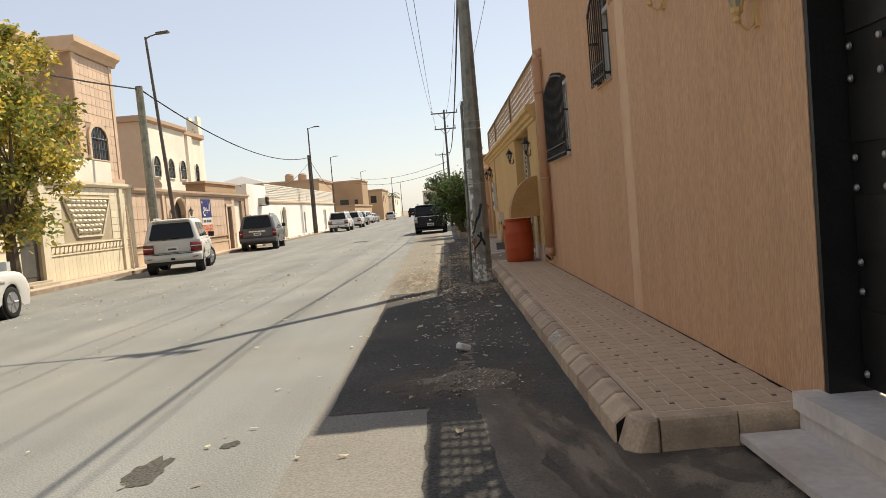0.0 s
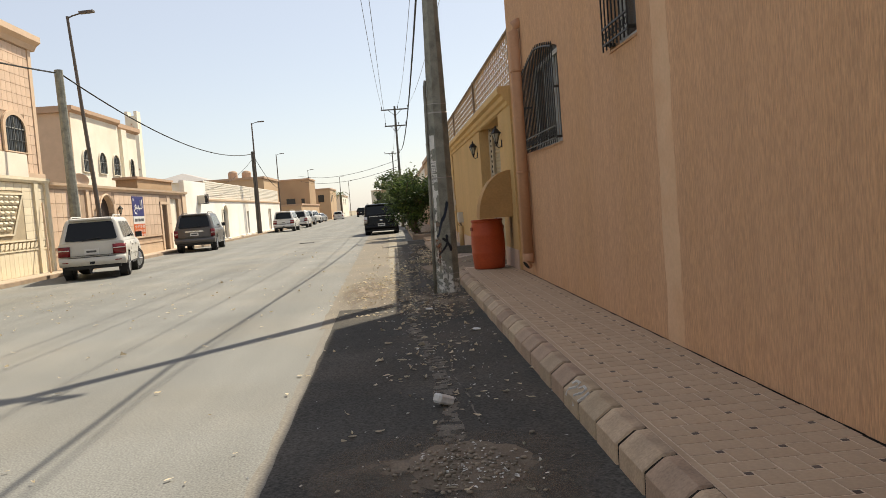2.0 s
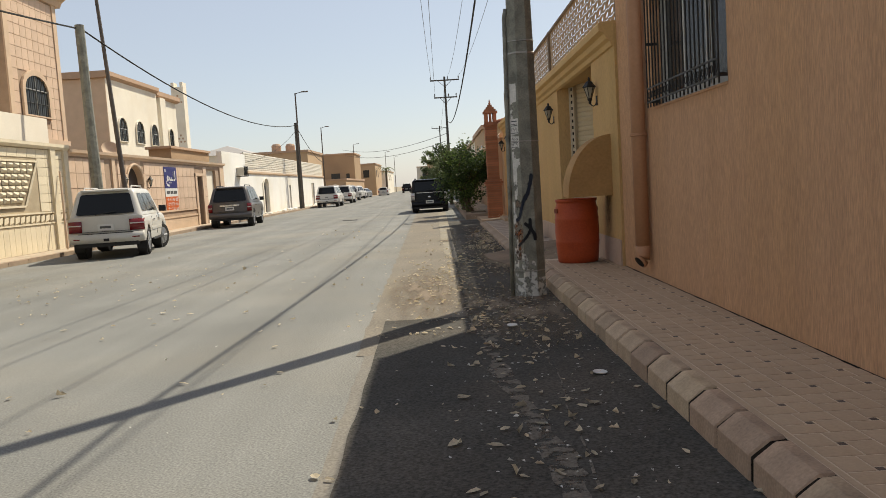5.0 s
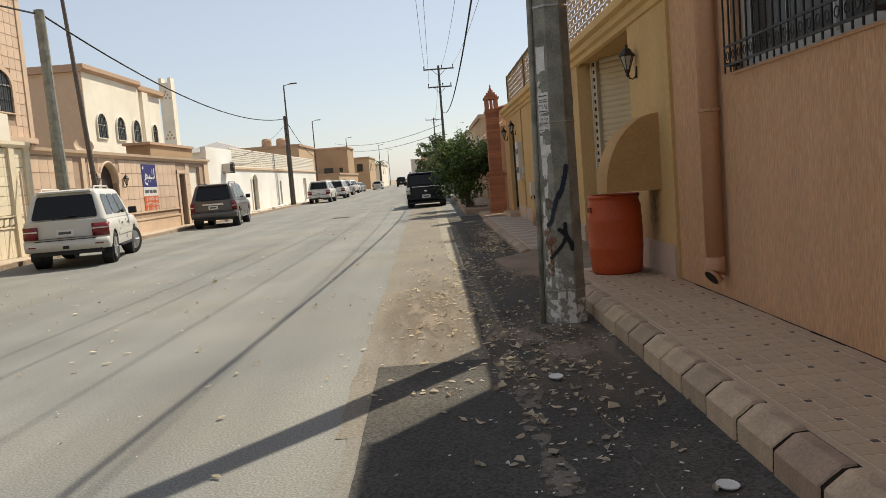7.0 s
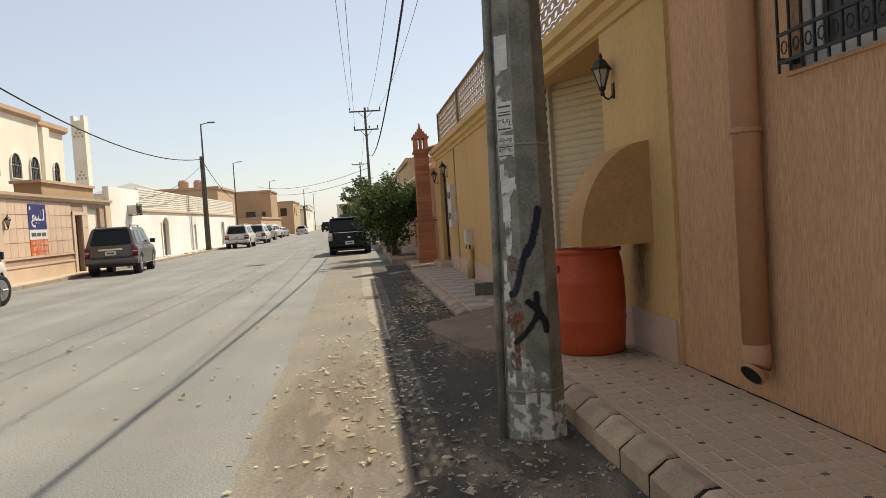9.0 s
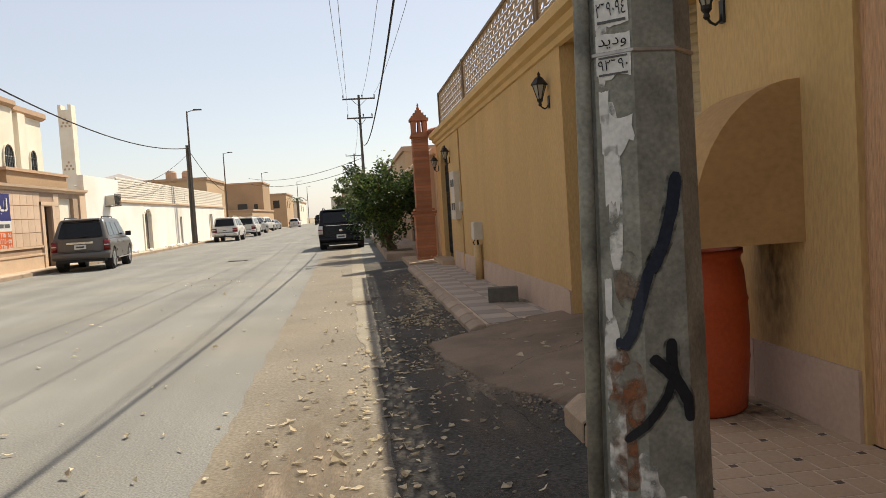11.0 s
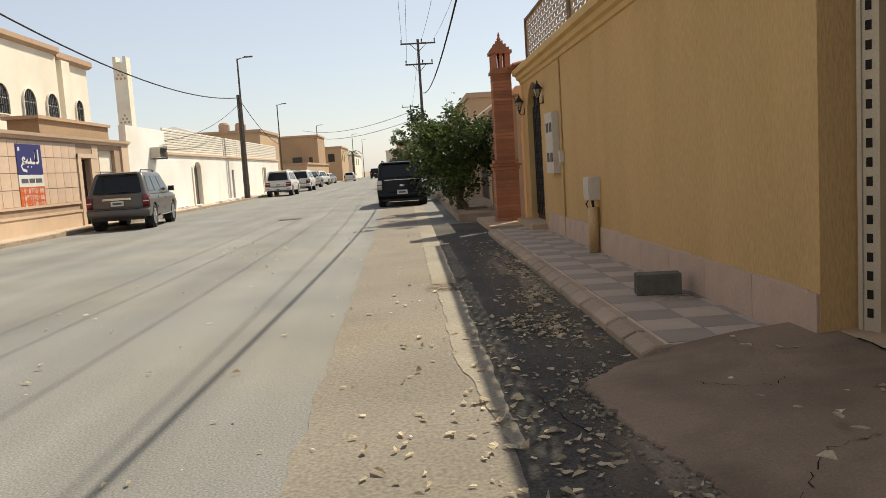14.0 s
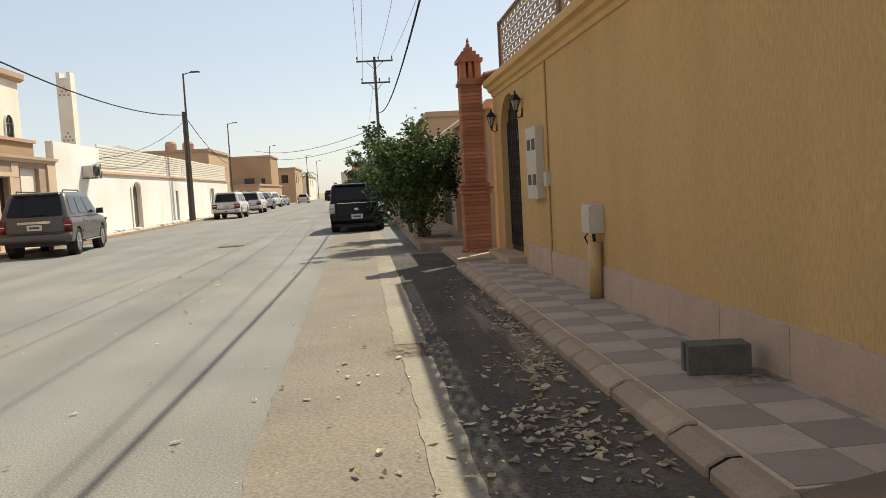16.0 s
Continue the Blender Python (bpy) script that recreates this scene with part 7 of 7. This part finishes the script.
# ---- fallen leaves, pebbles, litter ----
def leaf_litter(name, spots, size, material, label, category, seed, lift=0.016):
    """Many curled leaf scraps; spots are (count, function giving x, y, z)."""
    rnd = random.Random(seed)
    verts, faces = [], []
    for count, at in spots:
        for i in range(count):
            x, y, z = at(rnd)
            a, s = rnd.uniform(0, 6.28), size * rnd.uniform(0.45, 1.3)
            w = s * rnd.uniform(0.3, 0.6)
            curl = s * rnd.choice((0.08, 0.2, 0.35, 0.6)) * rnd.uniform(0.6, 1.3)
            fold = s * rnd.uniform(-0.15, 0.35)
            twist = rnd.uniform(-0.8, 0.8)
            c, n = math.cos(a), math.sin(a)
            b = len(verts)
            rim = ((-0.5, 0.0), (-0.22, 0.42), (0.18, 0.5), (0.5, 0.08), (0.24, -0.42), (-0.2, -0.5))
            for u, v in rim:
                u, v = u * rnd.uniform(0.6, 1.2), v * rnd.uniform(0.45, 1.3)
                h = curl * abs(v) * rnd.uniform(0.3, 1.6) * (1 + twist * u * (1 if v > 0 else -1)) + fold * u * u * 3 * rnd.uniform(0.3, 1.2)
                verts.append((x + u * s * c - v * w * n, y + u * s * n + v * w * c, z + lift + max(0.0, h)))
            for u in (-0.2, 0.2):
                verts.append((x + u * s * c, y + u * s * n, z + lift + max(0.0, fold) * 0.1))
            faces += [(b + i, b + j, b + k) for i, j, k in ((0, 1, 6), (1, 7, 6), (1, 2, 7), (2, 3, 7), (3, 4, 7), (4, 6, 7), (4, 5, 6), (5, 0, 6))]
    me = bpy.data.meshes.new(name)
    me.from_pydata(verts, [], faces)
    me.materials.append(material)
    return tagged(new(name, me), label, category, kind="stuff")


def clump(cx, cy, sx, sy):
    return lambda r: (cx + r.gauss(0, sx), cy + r.gauss(0, sy), 0.0)


leaf_litter("dry_leaves", [
    (110, lambda r: (0.86 - abs(r.gauss(0, 0.33)), r.uniform(22.3, 31), 0)),
    (110, clump(0.74, 26.3, 0.1, 0.7)),
    (50, clump(0.6, 24.7, 0.12, 0.25)),
    (45, clump(0.35, 23.3, 0.15, 0.2)),
    (40, clump(0.5, 22.8, 0.12, 0.12)),
    (160, lambda r: (r.gauss(-0.35, 0.4), r.uniform(15.0, 21.0), 0)),
    (90, clump(0.55, 22.9, 0.25, 0.5)),
    (110, lambda r: (r.gauss(-0.15, 0.28), r.uniform(16.5, 23.5), 0)),
    (90, lambda r: (r.gauss(0.15, 0.22), r.uniform(18.5, 22), 0)),
    (230, lambda r: (r.gauss(-0.3, 0.45), r.uniform(13.2, 18.5), 0)),
    (100, clump(0.35, 13.9, 0.3, 0.9)),
    (110, lambda r: (r.gauss(0.2, 0.4), r.uniform(8, 13.5), 0)),
    (260, lambda r: (r.uniform(-5, 0.6), r.uniform(3.5, 36), 0)),
    (40, lambda r: (r.uniform(0.8, 2.0), r.uniform(17.8, 21.8), 0.15)),
    (220, lambda r: (r.gauss(-7.6, 1.5), r.gauss(18.5, 2.6), 0)),
    (60, lambda r: (r.uniform(0.6, 1.9), r.uniform(33, 46), 0.2)),
], 0.075, LEAF_DRY, "scattered curled dry leaves on the road and in the gutter", "fallen leaves", 21)
leaf_litter("dry_leaves", [
    (50, lambda r: (0.8 - abs(r.gauss(0, 0.4)), r.uniform(21.5, 27), 0)),
    (28, clump(0.25, 23.0, 0.28, 0.25)),
    (30, clump(0.55, 24.6, 0.2, 0.3)),
    (22, lambda r: (r.uniform(-1.2, -0.1), r.uniform(19.5, 26), 0)),
    (40, lambda r: (r.gauss(0.2, 0.45), r.uniform(7.5, 14), 0)),
    (18, clump(0.25, 14.0, 0.35, 0.7)),
], 0.088, LEAF_DRY, "larger crumpled pale dry leaves gathered in the gutter", "fallen leaves", 23)
leaf_litter("litter_flakes", [
    (200, lambda r: (r.gauss(0.1, 0.45), r.uniform(5, 31), 0)),
    (260, lambda r: (r.gauss(0.25, 0.4), r.uniform(8, 16), 0)),
    (160, clump(0.13, 6.75, 0.2, 0.2)),
    (160, clump(0.45, 14.4, 0.35, 0.8)),
    (120, lambda r: (r.uniform(-6, 0.6), r.uniform(2.5, 30), 0)),
], 0.028, PAPER, "small pale flakes and grit on the asphalt", "litter", 22)
rnd = random.Random(8)
bm = bmesh.new()
for k in range(900):
    s = rnd.uniform(0.005, 0.018)
    if k < 230:
        x, y = rnd.gauss(0.1, 0.16), rnd.gauss(6.75, 0.2)
    elif k < 330:
        x, y = rnd.gauss(0.4, 0.3), rnd.gauss(14.4, 0.9)
    elif k < 420:
        x, y = rnd.uniform(0.75, 1.0), rnd.uniform(17, 22)
    elif k < 720:
        # crumbs along the broken edge of the ramp
        y = rnd.uniform(17.9, 21.6)
        x = float(np.interp(y, EDGE_Y, EDGE_X)) - abs(rnd.gauss(0.02, 0.14))
    else:
        x, y, s = rnd.uniform(-0.15, 0.9), rnd.uniform(15.5, 22), s * 0.7
    bmesh.ops.create_icosphere(bm, subdivisions=1, radius=s, matrix=Matrix.Translation((x, y, 0.014 + s * 0.4)) @ Matrix.Rotation(rnd.uniform(0, 3), 4, "Z") @ Matrix.Diagonal((1.2, 0.8, 0.6, 1)))
tagged(part("loose_gravel", bm, GRAVEL), "loose pebbles and crumbled asphalt", "gravel", kind="stuff")
bm = boxes((-0.07, 0.07, -0.05, 0.05, 0, 0.07))
bmesh.ops.rotate(bm, cent=(0, 0, 0), matrix=Matrix.Rotation(0.35, 3, "Y"), verts=bm.verts)
soften(bm, 0.015, 1)
rk = tagged(part("broken_stone", bm, PAPER), "pale broken lump of stone on the asphalt", "stone")
rk.matrix_basis = pose(0.06, 8.1, 0.02, 0, 0, 30)
cl = bmesh.new()
lathe(cl, [(0.01, 0.0), (0.046, 0.0), (0.053, 0.009), (0.05, 0.012), (0.04, 0.008), (0.005, 0.008)], 16)
lid = tagged(part("can_lid", cl, PLATE), "flattened round metal lid lying by the kerb", "lid")
lid.matrix_basis = pose(0.65, 11.36, 0.018, 3, 4, 0)
lid2 = lid.copy()
scene.collection.objects.link(lid2)
lid2.matrix_basis = pose(0.2, 13.42, 0.022, 5, 0, 0)

# ---- pieces: kerb stones ----
kerb1 = thing("kerb_1", "worn bevelled kerb stones of the tiled pavement", "kerb", kind="structure")


def kerb_mesh(prof, length, material, gap=0.013, inset=0.012):
    """A kerb stone with eased ends."""
    bm = bmesh.new()
    cx = sum(p[0] for p in prof) / len(prof)
    rings = []
    for y, k in ((gap, inset), (gap + 0.01, 0.0), (length - gap - 0.01, 0.0), (length - gap, inset)):
        rings.append([bm.verts.new((x + (k if x < cx else 0), y, z - (k if z > 0.05 else 0))) for x, z in prof])
    n = len(prof)
    for p, q in zip(rings, rings[1:]):
        for i in range(n):
            bm.faces.new((p[i], p[(i + 1) % n], q[(i + 1) % n], q[i]))
    bm.faces.new(rings[0])
    bm.faces.new(rings[-1])
    return mesh_of("kerb_stone", bm, material)


KERB_PROFILE = [(0.9, -0.03), (0.904, 0.122), (0.912, 0.132), (0.998, 0.197), (1.012, 0.203), (1.072, 0.204), (1.072, -0.03)]
kerb_meshes = [kerb_mesh(KERB_PROFILE, 0.45, m) for m in (KERB, KERB_OCHRE, KERB, KERB_ROSE)]
rnd = random.Random(2)
for i in range(29):
    piece("kerb_stone", kerb_meshes[rnd.randrange(4)], kerb1, pose(rnd.uniform(-0.006, 0.006), 4.68 + i * 0.453, rnd.uniform(-0.004, 0.004), 0, rnd.uniform(-0.6, 0.6) * 0.3, rnd.uniform(-0.3, 0.3)))
bm = bmesh.new()
prism(bm, [(0.91, -0.03), (0.913, 0.12), (0.92, 0.127), (1.003, 0.189), (1.07, 0.195), (1.07, -0.03)], "y", 4.69, 17.8)
part("joint_fill", bm, JOINT_DARK, kerb1, "dark dirty joints between the kerb stones")
bm = bmesh.new()
prism(bm, [(4.46, -0.03), (4.465, 0.13), (4.475, 0.185), (4.49, 0.2), (4.6, 0.2), (4.6, -0.03)], "x", 0, 0.44)
k2_me = mesh_of("kerb_stone", bm, KERB)
for i in range(2):
    piece("kerb_stone", k2_me, kerb1, pose(1.12 + i * 0.45, 0, 0))
bm = bmesh.new()
prism(bm, [(0.9, 4.695), (0.905, 4.55), (0.97, 4.46), (1.11, 4.455), (1.11, 4.695)], "z", -0.03, 0.2)
for v in bm.verts:
    if v.co.z > 0.1 and v.co.x < 1.0:
        v.co.x += 0.08
        v.co.z -= 0.005
soften(bm, 0.012, 1)
part("corner_stone", bm, KERB, kerb1)
part("joint_line", boxes((1.072, 1.084, 4.6, 17.85, 0.1, PAVE1 - 0.006)), JOINT_DARK, kerb1, "dirty joint between kerb and tiles")
# sprayed strokes on the sloping face: (y, share of the slope from its foot)
for pts in ([(8.13, 0.55), (8.11, 0.85), (8.05, 0.9), (8.03, 0.6), (8.1, 0.15), (8.11, -0.3)],
            [(7.99, 0.6), (7.96, 0.9), (7.9, 0.85), (7.9, 0.55), (7.96, 0.1), (7.94, -0.5)],
            [(7.83, 0.85), (7.83, 0.4), (7.85, 0.0)]):
    bm = bmesh.new()
    tube(bm, [(0.911 + 0.086 * max(k, 0) - (0.008 if k < 0 else 0), 1.25 * y - 2.4, 0.132 + (0.065 if k > 0 else 0.12) * k) for y, k in pts], 0.011, 5)
    part("paint_mark", bm, SPRAY_WHITE, kerb1, "white sprayed mark")

kerb2 = thing("kerb_2", "rounded worn kerb stones of the chequered pavement", "kerb", kind="structure")
k3_me = kerb_mesh([(0.87, -0.03), (0.873, 0.06), (0.882, 0.072), (0.965, 0.112), (0.985, 0.117), (1.055, 0.114), (1.055, -0.03)], 0.5, KERB_PALE, 0.009, 0.012)
for i in range(21):
    piece("kerb_stone", k3_me, kerb2, pose(rnd.uniform(-0.006, 0.006), 21.7 + i * 0.5, rnd.uniform(-0.006, 0.006), 0, 0, rnd.uniform(-0.6, 0.6)))
bm = bmesh.new()
prism(bm, [(0.884, -0.03), (0.886, 0.058), (0.972, 0.101), (1.05, 0.103), (1.05, -0.03)], "y", 21.75, 32.0)
part("joint_fill", bm, JOINT_DARK, kerb2, "dark dirty joints between the kerb stones")
bm = bmesh.new()
prism(bm, [(1.06, -0.03), (0.87, -0.03), (0.93, 0.09), (1.06, 0.1)], "y", 32.05, 32.6)
part("kerb_end", bm, KERB_PALE, kerb2)

# ---- pieces: paving ----
pav1 = thing("tile_paving_1", "pinkish pinwheel paving tiles with small dark inserts", "paving", kind="structure")
T = 0.31
bm = bmesh.new()
a, g, t = T / 2, 0.006, 0.012
q = 0.023
for r in range(4):
    m = Matrix.Rotation(math.pi / 2 * r, 4, "Z")
    vs = box(bm, -q + g, a - g, q + g, a - g, -t, 0.0)
    for v in vs:
        v.co = m @ v.co
box(bm, -q + g, q - g, -q + g, q - g, -t, -0.0005, 1)
pt_me = mesh_of("paving_tile", bm, [TILE_PINK, TILE_DARK])
for j in range(42):
    for i in range(3):
        piece("paving_tile", pt_me, pav1, pose(1.12 + T / 2 + i * T, 4.62 + T / 2 + j * T, PAVE1 + 0.0))
part("edge_strip", boxes((1.086, 1.116, 4.6, 17.85, 0.1, PAVE1 - 0.001)), TILE_PINK, pav1)
pav2 = thing("tile_paving_2", "pale and grey chequered paving slabs", "paving", kind="structure")
bm = bmesh.new()
box(bm, 0.003, 0.397, 0.003, 0.397, -0.012, 0.0)
s_l = mesh_of("paving_slab", bm, TILE_LIGHT)
bm = bmesh.new()
box(bm, 0.003, 0.397, 0.003, 0.397, -0.012, 0.0)
s_g = mesh_of("paving_slab", bm, TILE_GREY)
for j in range(27):
    for i in range(3):
        o = piece("paving_slab", s_l if (i + j) % 2 else s_g, pav2, pose(1.1 + i * 0.4, 21.82 + j * 0.4, PAVE2))
        if i == 2:
            o.scale = (0.27, 1, 1)

bm = bmesh.new()
rj = random.Random(44)
y = 4.5
while y < 16.3:
    w = rj.uniform(0.1, 0.3)
    box(bm, WX - rj.uniform(0.004, 0.02), WX + 0.01, y, y + w, PAVE1 - 0.01, PAVE1 + rj.uniform(0.001, 0.004))
    y += w
part("wall_joint", bm, JOINT_DARK, pav1, "dirty gap at the foot of the wall")
# ---- pieces: skirting slabs ----
sk = thing("stone_skirting", "pinkish stone skirting slabs along the yellow wall", "skirting", kind="structure")
bm = boxes((YX - 0.02, YX - 0.001, 0.004, 0.996, 0.0, 0.36))
sk_me = mesh_of("skirting_slab", bm, SKIRT)
for y in [16.35, 17.35] + [21.41 + i for i in range(10)]:
    o = piece("skirting_slab", sk_me, sk, pose(0, y, 0.09 if y > 20 else 0.19))
    if y == 17.35:
        o.scale = (1, 0.59, 1)

bm = bmesh.new()
y = 21.55
while y < 31.6:
    w = rj.uniform(0.08, 0.25)
    box(bm, YX - 0.012, YX + 0.002, y, y + w, 0.446, 0.455 + rj.uniform(0.0, 0.014))
    y += w
part("cement_line", bm, SKIRT, sk, "rough pale cement line above the slabs")

# ---- pieces: brick courses of the post ----
for z, h in COURSES:
    bm = boxes((BX - h, BX + h, BY - h, BY + h, z, z + 0.064))
    part("brick_course", bm, BRICK, bp)

# ---- pieces: wall tiles across the street ----
cladding(wb, LX, 32.45, 37.2, 1.0, 3.1, 0.6, 0.52, TILE_PEACH, skip=[(36.0, 36.3, 0, 4)])
cladding(wb, LX, 39.4, 46.3, 1.0, 3.1, 0.6, 0.52, TILE_PEACH)
cladding(wb, LX, 47.8, 48.4, 1.0, 3.1, 0.6, 0.52, TILE_PEACH)
cladding(wa, LX, 25.4, 32.1, 1.34, 3.28, 0.55, 0.28, STONE_CREAM, "stone_block", 0.015, 0.02, [(26.9, 30.1, 1.5, 2.9)])
cladding(wa, LX, 25.4, 32.1, 0.1, 0.94, 0.3, 0.84, STONE_CREAM, "stone_block", 0.015)
cladding(wa, LX, 15, 23.1, 0.1, 3.28, 0.8, 0.4, STONE_CREAM, "stone_block", 0.015)
cladding(ha, -15.5, 34.7, 38.2, 4.1, 9.45, 0.45, 0.42, TILE_PEACH, skip=[(35.3, 37.3, 4.85, 6.5)])
